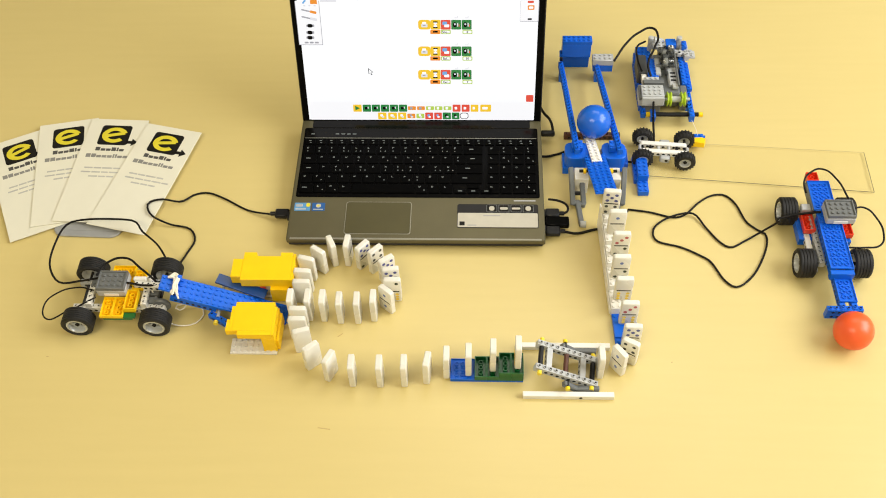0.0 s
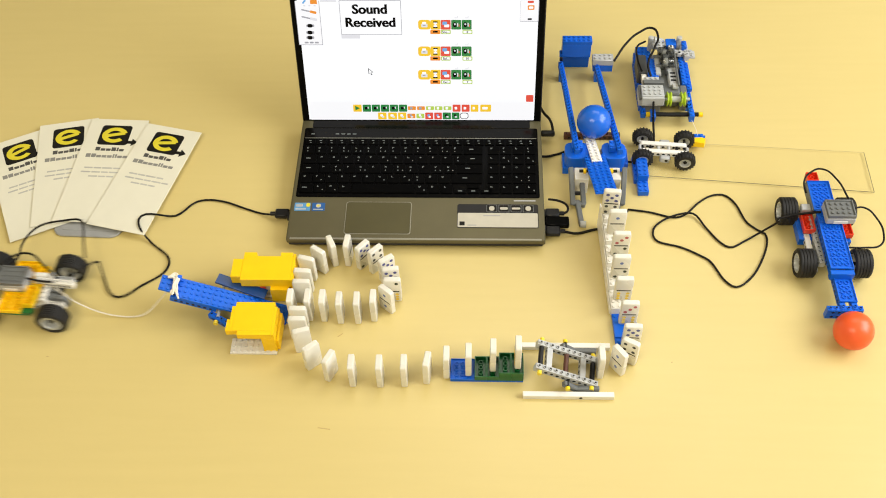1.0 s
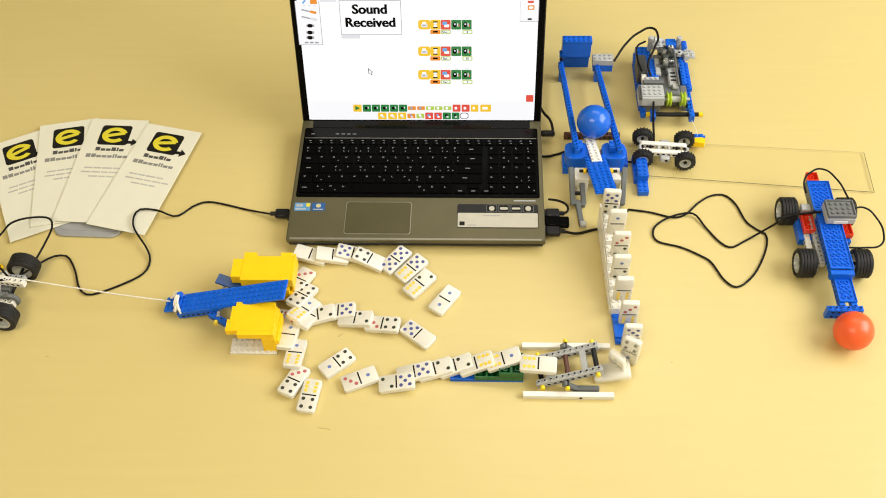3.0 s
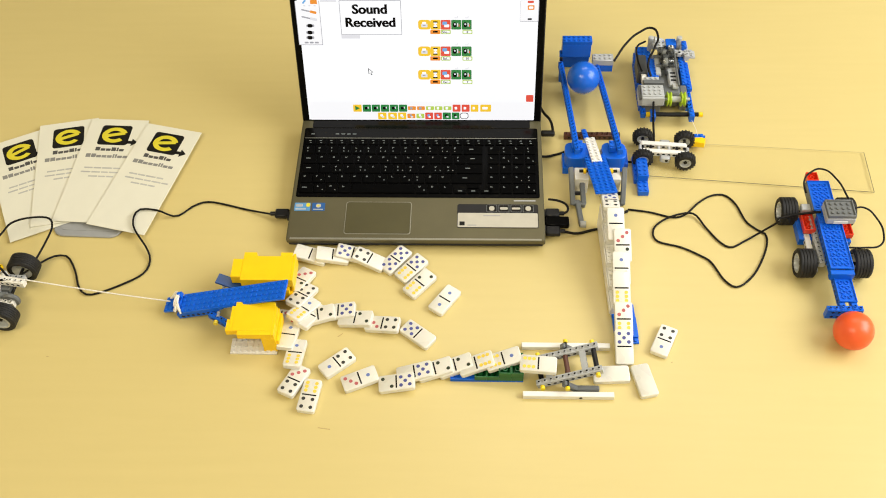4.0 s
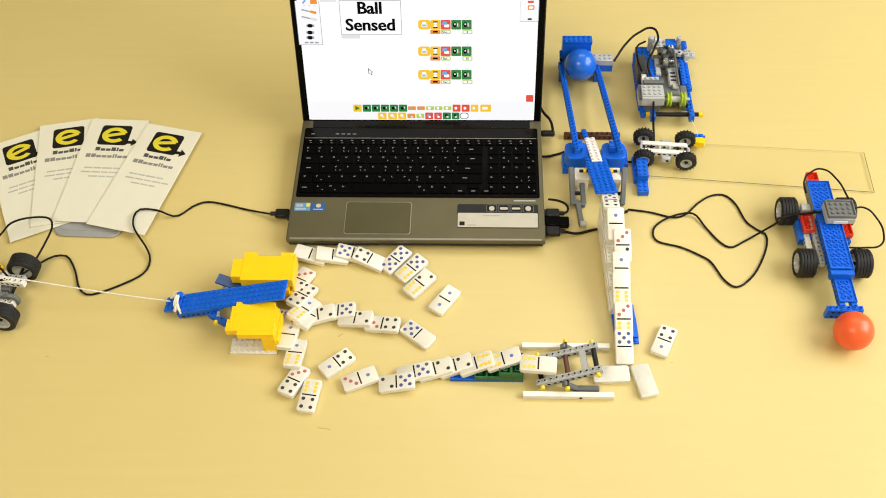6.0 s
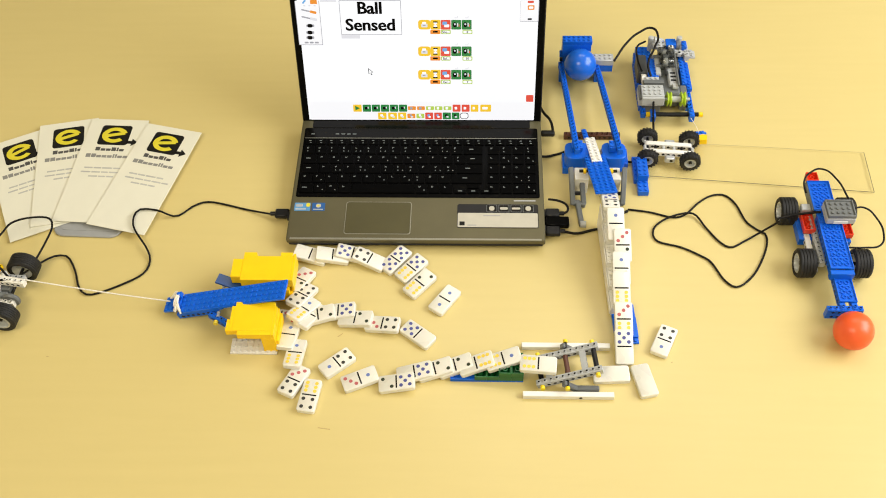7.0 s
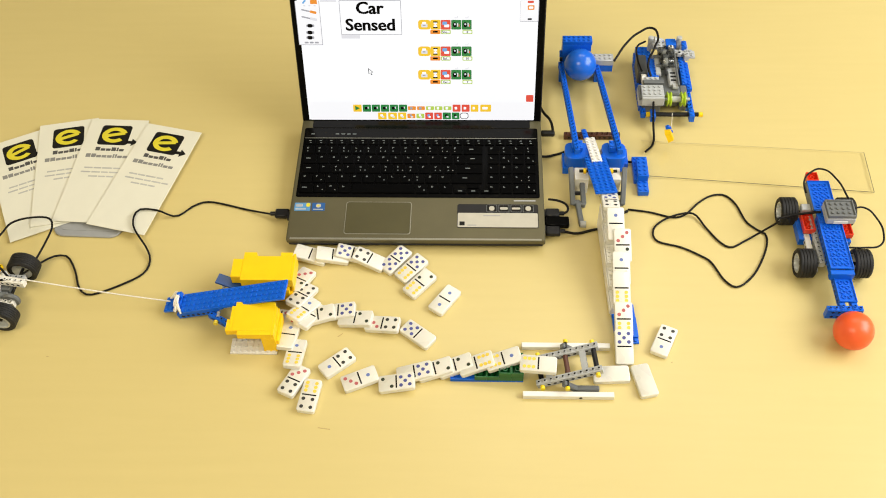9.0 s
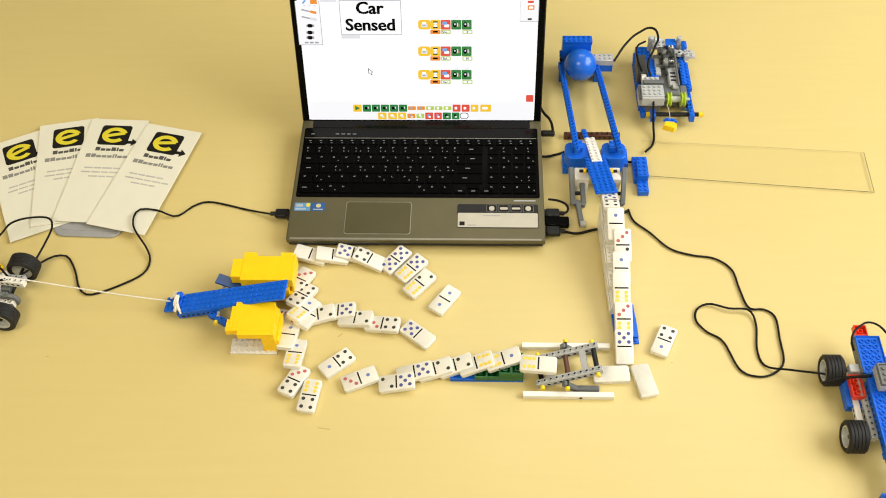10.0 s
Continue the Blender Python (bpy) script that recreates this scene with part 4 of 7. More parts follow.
    domino((0.1114, -0.2017, 0.0128, 0), (0.1253, -0.1992, 0.0217, 14, 78), 2.49, 1, 6)
    domino((0.1436, -0.2031, 0.0224, 0), (0.1705, -0.2093, 0.0265, -5, 90), 2.51, 0, 6)
    domino((0.2521, -0.2029, 0.0000, 0), (0.2671, -0.2098, 0.0040, 3, 90), 2.84, 0, 0, front=True)
    domino((0.2759, -0.1992, 0.0000, 217), (0.3098, -0.2186, 0.0040, 283, 90), 2.92, 1, 1, front=True)
    domino((0.2909, -0.1852, 0.0000, 61), (0.3418, -0.1567, 0.0040, 65, 90), 2.98, 4, 1)
    domino((0.2960, -0.1606, 0.0000, 88), (0.2862, -0.1719, 0.0122, 90, 72), 3.04, 5, 0)
    domino((0.2943, -0.1280, 0.0064, 90), (0.2879, -0.1324, 0.0194, 90, 68), 3.12, 3, 6)
    domino((0.2885, -0.0952, 0.0160, 90), (0.2874, -0.0877, 0.0290, 90, 68), 3.20, 0, 6)
    domino((0.2860, -0.0653, 0.0256, 90), (0.2884, -0.0611, 0.0386, 90, 68), 3.28, 1, 2)
    domino((0.2876, -0.0329, 0.0352, 90), (0.2916, -0.0280, 0.0482, 90, 68), 3.36, 3, 2)
    domino((0.2836, -0.0018, 0.0448, 90), (0.2835, 0.0027, 0.0578, 90, 68), 3.44, 1, 0)
    domino((0.2770, 0.0269, 0.0544, 85), (0.2790, 0.0437, 0.0584, 88, 114), 3.56, 5, 4, last=True)
    for k in ("tile", "bar", 1, 2, 3, 4, 5, 6):
        bpy.data.objects.remove(SHARED[k])


dominoes()


# ---- balls ----
def ball(name, at, material, label):
    bm = bmesh.new()
    bmesh.ops.create_uvsphere(bm, u_segments=48, v_segments=32, radius=0.026)
    ob = part(name, bm, material, smooth=True)
    ob.matrix_basis = at
    return tagged(ob, label, "ball")


# ---- wheels and running gear ----
def wheel(parent, at, r, w, rim_r, treads=0, grooves=0, hub=CHROME):
    """A wheel whose axle lies along local y: the rim carries the tyre."""
    bm = bmesh.new()
    h = w / 2
    k = rim_r
    lathe(bm, [(0, h * 0.42), (0.0036, h * 0.42), (0.0040, h * 0.10), (k * 0.60, h * 0.02), (k * 0.66, h * 0.22), (k * 0.76, h * 0.26), (k * 0.79, h * 0.70), (k * 0.84, h * 0.90), (k * 0.99, h * 0.90), (k * 0.97, -h * 0.86), (k * 0.80, -h * 0.75), (k * 0.62, -h * 0.3), (0, -h * 0.3)], axis="y", n=32)
    for i in range(6):
        cbox(bm, 0, 0, 0, 0.0018, h * 0.16, k * 0.34, 0.0002, Matrix.Rotation(i * math.pi / 3, 4, "Y") @ Matrix.Translation((0, h * 0.10, k * 0.44)))
    ob = part("wheel", bm, hub, parent, "silver-grey plastic rim", at=at, smooth=True)
    # dark grey ring imitates the shade deep inside the silver rim
    bm = bmesh.new()
    lathe(bm, [(0.0041, h * 0.13), (k * 0.58, h * 0.06), (k * 0.58, h * 0.03), (0.0041, h * 0.09)], axis="y", n=24, closed=True)
    part("dish", bm, DGREY, ob)
    bm = bmesh.new()
    prof = [(rim_r, h * 0.80), (rim_r * 1.1, h * 0.98), (r * 0.88, h), (r * 0.97, h * 0.86)]
    if grooves:
        for i in range(grooves):
            a = h * 0.86 - (2 * h * 0.86) * (i + 0.5) / grooves
            d = h * 0.86 / grooves * 0.75
            prof += [(r, a + d), (r, a - d), (r * 0.95, a - d * 1.12), (r * 0.95, a - d * 1.2)]
        prof = prof[:-2]
    else:
        prof += [(r, h * 0.6), (r, -h * 0.6)]
    prof += [(r * 0.97, -h * 0.86), (r * 0.88, -h), (rim_r * 1.1, -h * 0.98), (rim_r, -h * 0.80)]
    lathe(bm, prof, axis="y", n=36, closed=True)
    for k in range(treads):
        for s in (-1, 1):
            a = 2 * math.pi * (k + (0.5 if s > 0 else 0)) / treads
            cbox(bm, 0, 0, 0, 0.0022, h * 0.9, 0.0020, 0.0003, Matrix.Rotation(a, 4, "Y") @ Matrix.Translation((r, s * h * 0.5, 0)))
    part("tyre", bm, RUBBER, ob, "black rubber tyre", smooth=True)
    bm = bmesh.new()
    for a in (0, math.pi / 2):
        cbox(bm, 0, 0, 0, 0.0056, 0.003, 0.0022, 0.0002, Matrix.Translation((0, h * 0.5, 0)) @ Matrix.Rotation(a, 4, "Y"))
    part("axle_end", bm, BLACKP, ob)
    return ob


def rolled(wheels, rows, r, sign=1.0):
    """Turns wheels (object, rest pose) as the thing rolls: rows of (seconds, way rolled in metres)."""
    for ob, rest in wheels:
        out = []
        for (t0, d0), (t1, d1) in zip(rows, rows[1:]):
            n = max(1, math.ceil(abs(d1 - d0) / r / 1.2))
            for k in range(n):
                s = k / n
                out.append((t0 + (t1 - t0) * s, d0 + (d1 - d0) * s))
        out.append(rows[-1])
        MOVES.append((ob, [(t, rest @ Matrix.Rotation(sign * d / r, 4, "Y")) for t, d in out]))


def power_hub(parent, m, nx, ny, label="grey studded power hub"):
    """A low grey box, dark studded lid over a pale body with a recessed rim."""
    bm = bmesh.new()
    cbox(bm, 0, 0, 0.006, nx * S, ny * S, 0.012, 0.0012)
    ob = part("power_hub", bm, GREY, parent, label, at=m, smooth=True)
    bm = bmesh.new()
    cbox(bm, 0, 0, 0.0135, nx * S - 0.0008, ny * S - 0.0008, 0.0036, 0.0006)
    studs(bm, -(nx - 1) * S / 2, -(ny - 1) * S / 2, 0.0153, nx - 1, ny - 1)
    for x in (-1, 1):
        cbox(bm, x * (nx * S / 2 - 0.0016), 0, 0.0162, 0.0022, ny * S - 0.002, 0.0022, 0.0004)
    for y in (-1, 1):
        cbox(bm, 0, y * (ny * S / 2 - 0.0016), 0.0162, nx * S - 0.002, 0.0022, 0.0022, 0.0004)
    part("hub_lid", bm, HUBLID, ob, "dark grey studded lid", smooth=True)
    bm = bmesh.new()
    cbox(bm, 0, -ny * S / 2, 0.004, nx * S * 0.5, 0.002, 0.005, 0.0008)
    part("hub_slot", bm, WHITE, ob)
    return ob


# ---- cables that are dragged, in short rigid links ----
def resample(path, n):
    pts = [Vector(p) for p in path]
    fine = []
    for i in range(len(pts) - 1):
        p0, p1, p2, p3 = pts[max(i - 1, 0)], pts[i], pts[i + 1], pts[min(i + 2, len(pts) - 1)]
        for k in range(12):
            s = k / 12
            fine.append(0.5 * (2 * p1 + (p2 - p0) * s + (2 * p0 - 5 * p1 + 4 * p2 - p3) * s * s + (3 * p1 - p0 - 3 * p2 + p3) * s ** 3))
    fine.append(pts[-1])
    acc = [0.0]
    for a, b in zip(fine, fine[1:]):
        acc.append(acc[-1] + (b - a).length)
    out, j = [], 0
    for i in range(n + 1):
        d = acc[-1] * i / n
        while j < len(acc) - 2 and acc[j + 1] < d:
            j += 1
        f = (d - acc[j]) / max(1e-9, acc[j + 1] - acc[j])
        out.append(fine[j].lerp(fine[j + 1], min(1, f)))
    return out, acc[-1]


def dragged(name, label, category, r, n, keys, material):
    """A cable or string as a chain of n rigid links; keys: (seconds, path). Between two paths the links glide."""
    t = thing(name, Matrix(), label, category)
    shapes = [(s, *resample(p, n)) for s, p in keys]
    seg = max(l for _, _, l in shapes) / n
    bm = bmesh.new()
    k = r * 0.7
    lathe(bm, [(0, -k), (r * 0.7, -k * 0.6), (r, 0), (r, seg), (r * 0.7, seg + k * 0.6), (0, seg + k)], n=8)
    first = part("link", bm, material, t, smooth=True)
    for i in range(n):
        ob = first if i == 0 else again("link", first, t, Matrix())
        rows, up = [], None
        for s, pts, _ in shapes:
            q = (pts[i + 1] - pts[i]).normalized()
            if up is None:
                up = q.orthogonal()
            side = (up - q * up.dot(q)).normalized()
            other = q.cross(side)
            m = Matrix((side, other, q)).transposed().to_4x4()
            mid = (pts[i] + pts[i + 1]) / 2
            rows.append((s, Matrix.Translation(mid) @ m @ Matrix.Translation((0, 0, -seg / 2))))
            up = side
        MOVES.append((ob, rows))
    return t


# ---- leaflets ----
def leaflet(m, label):
    t = thing("leaflet", m, label, "leaflet", "fan of leaflets")
    w, h = 0.093, 0.216
    bm = bmesh.new()
    cbox(bm, 0, 0, 0.0005, w, h, 0.001, 0.0001)
    part("sheet", bm, PAPER, t)
    bm = bmesh.new()
    cbox(bm, -0.0005, -0.0006, 0.00135, w, h, 0.0006, 0.0001)
    part("cover", bm, PAPER, t)

    def ink(name, x, y, ww, hh, material, z=0.0018, r=0.0004):
        b = bmesh.new()
        rounded_plate(b, ww, hh, r, z - 0.0002, z, x, y)
        return part(name, b, material, t)

    ink("logo_square", 0.000, 0.072, 0.049, 0.043, INK, r=0.005)
    bm = bmesh.new()
    pts = []
    for k in range(26):
        a = radians(20 + 300 * k / 25)
        pts.append((a, 0.0195, 0.0112))
    ring = []
    for a, ro, ri in pts:
        ring.append((bm.verts.new((0.000 + ro * math.cos(a) * 1.05, 0.072 + ro * math.sin(a) * 0.86, 0.0021)), bm.verts.new((0.000 + ri * math.cos(a) * 1.05, 0.072 + ri * math.sin(a) * 0.86, 0.0021))))
    for a, b in zip(ring, ring[1:]):
        bm.faces.new((a[0], b[0], b[1], a[1]))
    cbox(bm, 0.001, 0, 0.0022, 0.033, 0.0062, 0.0002, 0.00005, Matrix.Translation((-0.001, 0.0726, 0)) @ Matrix.Rotation(radians(14), 4, "Z"))
    part("logo_mark", bm, LOGO, t, "yellow round logo mark")
    bm = bmesh.new()
    for p in (((0.023, 0.0605), (0.023, 0.0545), (0.031, 0.0545), (0.031, 0.0605)), ((0.031, 0.0655), (0.031, 0.0495), (0.0410, 0.0575))):
        lo = [bm.verts.new((x, y, 0.0016)) for x, y in p]
        hi = [bm.verts.new((x, y, 0.0018)) for x, y in p]
        bm.faces.new(hi)
        for i in range(len(p)):
            j = (i + 1) % len(p)
            bm.faces.new((lo[i], lo[j], hi[j], hi[i]))
    part("logo_arrow", bm, INK, t)
    # unread lettering as bars, broken like words
    rnd = random.Random(7)
    for y, x0, word, material in ((0.0400, -0.0235, (1, 0, 0, 1, 2, 0), INKSOFT), (0.0255, -0.0350, (1, 1, 0, 0, 0, 2, 2, 0, 0), INKDIM)):
        x = x0
        for tall in word:
            ww = 0.0040 if tall == 2 else 0.0086
            ink("print_bar", x + ww / 2, y + (0.0014 if tall else 0.0), ww - 0.0012, 0.0076 if tall else 0.0050, material, r=0.0004)
            x += ww
    for k, (x0, x1) in enumerate(((-0.030, 0.028), (-0.033, 0.030), (-0.019, 0.019))):
        x = x0
        while x < x1:
            ww = rnd.uniform(0.012, 0.021)
            ink("print_bar", x + ww / 2, 0.001 - 0.0088 * k, ww - 0.0016, 0.0028, INKPALE)
            x += ww
    return t


def leaflets():
    lab = "white folded leaflet with a black and yellow logo and grey print"
    for (x, y), a, z in (((-0.696, 0.198), 26.5, 0.0037), ((-0.620, 0.244), 11.5, 0.0055), ((-0.537, 0.259), -2.5, 0.0073), ((-0.443, 0.2470), -13.0, 0.0091)):
        m = pose(x, y, z, 0, 0, a) @ pose(0.0465, -0.108, 0)
        leaflet(m, lab)
    t = thing("plastic_case", pose(-0.4900, 0.0555, 0, 0, 0, -2), "flat grey rounded plastic case under the leaflets", "case")
    bm = bmesh.new()
    rounded_plate(bm, 0.105, 0.075, 0.018, 0, 0.0036, n=6, ch=0.0012)
    part("shell", bm, CASEM, t, smooth=True)
    bm = bmesh.new()
    rounded_plate(bm, 0.088, 0.058, 0.010, 0.0036, 0.0042, 0, 0.002, n=5)
    part("inset", bm, CASEM, t)


leaflets()


# ---- the car that pulls the string ----
PULL = [(0.0, 0.0), (0.52, 0.0), (0.6, -0.012), (0.7, -0.043), (0.8, -0.074), (0.9, -0.107), (1.0, -0.141), (1.1, -0.177), (1.2, -0.203), (1.3, -0.211), (10.0, -0.211)]


def pull_car():
    t = thing("toy_car", pose(-0.402, -0.102, 0), "yellow and grey brick-built toy car with black rubber wheels", "toy car")
    wheels = []
    for x in (-0.0525, 0.0535):
        for y, f in ((-0.043, 180), (0.043, 0)):
            at = pose(x, y, 0.0216, 0, 0, f)
            wheels.append((wheel(t, at, 0.0216, 0.022, 0.0145, grooves=6), at, f))
        bm = bmesh.new()
        rod(bm, 0.0022, (x, -0.05, 0.0216), (x, 0.05, 0.0216), 8)
        part("axle", bm, BLACKP, t)
    for y in (-0.021, 0.021):
        beam("beam", t, WHITE if y < 0 else GREY, 16, pose(-0.064, y, 0.0170))
    for x in (-0.040, 0.036):
        beam("beam", t, WHITE, 6, pose(x, -0.024, 0.0266, 0, 0, 90))
    for y in (-0.012, 0.0, 0.012):
        bm = bmesh.new()
        cbox(bm, 0.045, y, 0.024, 0.014, 0.009, 0.014, 0.001)
        part("gear_block", bm, DGREY, t)
    bm = bmesh.new()
    lathe(bm, [(0, -0.003), (0.011, -0.003), (0.0125, -0.001), (0.0125, 0.001), (0.011, 0.003), (0, 0.003)], axis="y", at=(0.058, -0.016, 0.024), n=20)
    part("gear", bm, DGREY, t)
    brick("plate", t, GREEN, -0.016, -0.044, 0.0266, 5, 4, 1, stud=False)
    brick("plate", t, GREY, -0.016, -0.036, 0.0234, 5, 3, 1, stud=False)
    upturned("brick", t, YELLOW, -0.020, -0.044, 0.0298, 2, 4, 2)
    upturned("brick", t, YELLOW, -0.004, -0.044, 0.0298, 2, 4, 2)
    upturned("brick", t, YELLOW, 0.0125, -0.036, 0.0330, 2, 4, 3)
    upturned("brick", t, YELLOW, -0.018, 0.010, 0.0298, 4, 4, 2)
    upturned("brick", t, YELLOW, 0.016, 0.000, 0.0330, 2, 4, 2)
    brick("plate", t, GREEN, 0.012, -0.044, 0.0298, 2, 1, 1, stud=False)
    power_hub(t, pose(-0.0075, 0.003, 0.0385), 5, 4)
    beam("beam", t, WHITE, 7, pose(0.020, 0.006, 0.034, 0, 0, -4))
    bm = bmesh.new()
    cbox(bm, 0.026, 0.014, 0.042, 0.018, 0.007, 0.006, 0.002)
    part("connector", bm, WHITE, t)
    brick("brick", t, DGREY, -0.042, 0.004, 0.0330, 2, 3, 2)
    curve_part("lead", [(-0.036, -0.004, 0.040), (-0.062, 0.006, 0.032), (-0.090, 0.000, 0.028), (-0.106, -0.018, 0.024), (-0.098, -0.040, 0.022), (-0.070, -0.034, 0.030), (-0.030, -0.016, 0.040)], 0.0011, CABLE, t)
    curve_part("lead", [(-0.036, 0.018, 0.044), (-0.024, 0.040, 0.046), (0.000, 0.046, 0.048), (0.024, 0.030, 0.046), (0.050, 0.010, 0.040)], 0.0016, CABLE, t)
    curve_part("lead", [(0.012, 0.002, 0.050), (0.035, 0.000, 0.047), (0.052, 0.004, 0.042)], 0.0016, CABLE, t)
    rows = []
    for s, d in PULL:
        f = d / -0.211
        rows.append((s, pose(-0.402 + d, -0.102 + 0.010 * f, 0, 0, 0, -4 * f)))
    MOVES.append((t, rows))
    rolled([(o, at) for o, at, f in wheels if f == 0], PULL, 0.0216)
    rolled([(o, at) for o, at, f in wheels if f], PULL, 0.0216, -1)


pull_car()


# ---- the tripping lever ----
def trip_lever():
    t = thing("trip_stand", pose(-0.25, -0.11, 0), "two yellow brick-built towers on white plates holding a lever", "toy stand")
    O = (0.25, 0.11)

    def box(name, material, x0, y0, z0, x1, y1, z1, ch=0.00015, label=""):
        bm = bmesh.new()
        cbox(bm, (x0 + x1) / 2 + O[0], (y0 + y1) / 2 + O[1], (z0 + z1) / 2, x1 - x0, y1 - y0, z1 - z0, ch)
        return part(name, bm, material, t, label)

    # near tower
    brick("plate", t, WHITE, -0.2435 + O[0], -0.1822 + O[1], 0, 8, 3, 1)
    box("column", WHITE, -0.236, -0.148, 0.0032, -0.196, -0.132, 0.0335)
    box("brick", YELLOW, -0.2352, -0.1720, 0.0335, -0.1825, -0.1258, 0.0434, ch=0.00012)
    box("plate", YELLOW, -0.2400, -0.1722, 0.0335, -0.2353, -0.1325, 0.0432)
    box("plate", YELLOW, -0.2440, -0.1724, 0.0335, -0.2401, -0.1540, 0.0430)
    box("plate", YELLOW, -0.2278, -0.1785, 0.0335, -0.1968, -0.1721, 0.0433)
    box("brick", YELLOW, -0.1824, -0.1780, 0.0335, -0.1790, -0.1330, 0.0431)
    box("brick", YELLOW, -0.1966, -0.1785, 0.0032, -0.1785, -0.1280, 0.0334, ch=0.00012)
    box("brick", YELLOW, -0.1966, -0.1784, 0.0336, -0.1826, -0.1722, 0.0432, ch=0.00012)
    box("brick", YELLOW, -0.1783, -0.1750, 0.0032, -0.1752, -0.1300, 0.0240, ch=0.00012)
    box("slot", BROWN, -0.222, -0.1500, 0.008, -0.216, -0.1478, 0.026)
    # far tower
    brick("plate", t, WHITE, -0.244 + O[0], -0.0880 + O[1], 0, 9, 4, 1)
    box("column", WHITE, -0.232, -0.084, 0.0032, -0.192, -0.058, 0.030)
    box("column", REDP, -0.212, -0.087, 0.0120, -0.205, -0.083, 0.0295)
    box("brick", YELLOW, -0.2365, -0.0900, 0.0301, -0.1670, -0.0487, 0.0455, ch=0.00012)
    box("plate", YELLOW, -0.2505, -0.0845, 0.0301, -0.2367, -0.0537, 0.0452)
    box("plate", YELLOW, -0.2365, -0.0486, 0.0301, -0.2190, -0.0420, 0.0453)
    box("plate", YELLOW, -0.1850, -0.0486, 0.0301, -0.1680, -0.0420, 0.0453)
    box("brick", YELLOW, -0.1668, -0.0900, 0.0200, -0.1638, -0.0440, 0.0450)
    box("brick", YELLOW, -0.1960, -0.0960, 0.0032, -0.1700, -0.0480, 0.0300, ch=0.00012)
    box("brick", YELLOW, -0.1698, -0.0940, 0.0032, -0.1665, -0.0500, 0.0198, ch=0.00012)
    # side arms and pivot
    beam("side_arm", t, BLUE, 8, pose(-0.277 + O[0], -0.129 + O[1], 0.013, 0, 6, -28))
    brick("side_arm", t, DKBLUE, 0, -0.008, 0, 9, 2, 1, stud=False, m=pose(-0.272 + O[0], -0.079 + O[1], 0.032, 0, 12, -14))
    bm = bmesh.new()
    rod(bm, 0.0024, (-0.264 + O[0], -0.136 + O[1], 0.021), (-0.264 + O[0], -0.084 + O[1], 0.021), 10)
    part("pivot_axle", bm, GREY, t)
    for y in (-0.143, -0.088):
        bm = bmesh.new()
        rod(bm, 0.0032, (-0.266 + O[0], y - 0.003 + O[1], 0.019), (-0.266 + O[0], y + 0.002 + O[1], 0.019), 12)
        part("bush", bm, LEMON, t)
    # the lever itself
    bm = bmesh.new()
    cbox(bm, 0, 0, -0.0016, 0.012, 0.030, 0.0032, 0.0003)
    lev = part("lever", bm, BLUE, t, "blue studded plate lever")
    brick("plate", lev, BLUE, -0.012, -0.016, 0.0, 14, 4, 1)
    brick("plate", lev, BLUE, -0.060, -0.016, 0.0001, 6, 4, 1)
    for y in (-0.012, 0.012):
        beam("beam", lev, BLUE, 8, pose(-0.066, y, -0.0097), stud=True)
    brick("brick", lev, BLUE, -0.084, -0.010, 0.0, 3, 2, 1)
    brick("plate", lev, BLUE, -0.084, -0.012, 0.0033, 3, 3, 1)
    brick("brick", lev, BLUE, -0.066, 0.006, 0.0066, 1, 1, 2)
    rnd = random.Random(12)
    for k in range(9):
        u = rnd.uniform(-0.004, 0.004)
        p = [(-0.073 + u, 0.013 - rnd.uniform(0, 0.006), 0.009), (-0.066 + u, 0.013 + rnd.uniform(-0.006, 0.004), 0.012), (-0.062 + rnd.uniform(-0.005, 0.003), rnd.uniform(-0.006, 0.004), 0.0115), (-0.062 + rnd.uniform(-0.007, 0.008), -0.010 - rnd.uniform(0, 0.010), 0.0065)]
        curve_part("knot", p, 0.0013, STRING, lev, "tied cream string" if k == 0 else "")
    piv = (-0.262 + O[0], -0.112 + O[1], 0.0290)
    up, down = pose(*piv, 0, 20, -3.5), pose(*piv, 0, -17, -2.5)
    mid = pose(*piv, 0, 6, -3.5)
    MOVES.append((lev, [(0.0, up), (1.12, up), (1.18, pose(*piv, 0, 13, -3.5)), (1.23, mid), (1.3, pose(*piv, 0, -7, -3)), (1.4, down), (10.0, down)]))


trip_lever()


# ---- green and blue steps under the dominoes ----
def low_steps():
    t = thing("domino_steps", pose(0.0556, -0.2205, 0), "blue base plate with stepped dark green bricks", "toy steps")
    brick("plate", t, BLUE, 0, 0, 0, 12, 4, 1, stud=False)
    upturned("plate", t, BLUE, 0.0, 0.0, 0.0033, 4, 4, 1)
    for i in range(2):
        upturned("brick", t, GREEN, 0.032 + 0.016 * i, 0, 0.0033, 2, 4, 3)
        brick("brick", t, GREEN, 0.064 + 0.016 * i, 0, 0.0033, 2, 4, 3, stud=False)
        upturned("brick", t, GREEN, 0.064 + 0.016 * i, 0, 0.0130, 2, 4, 3)


low_steps()


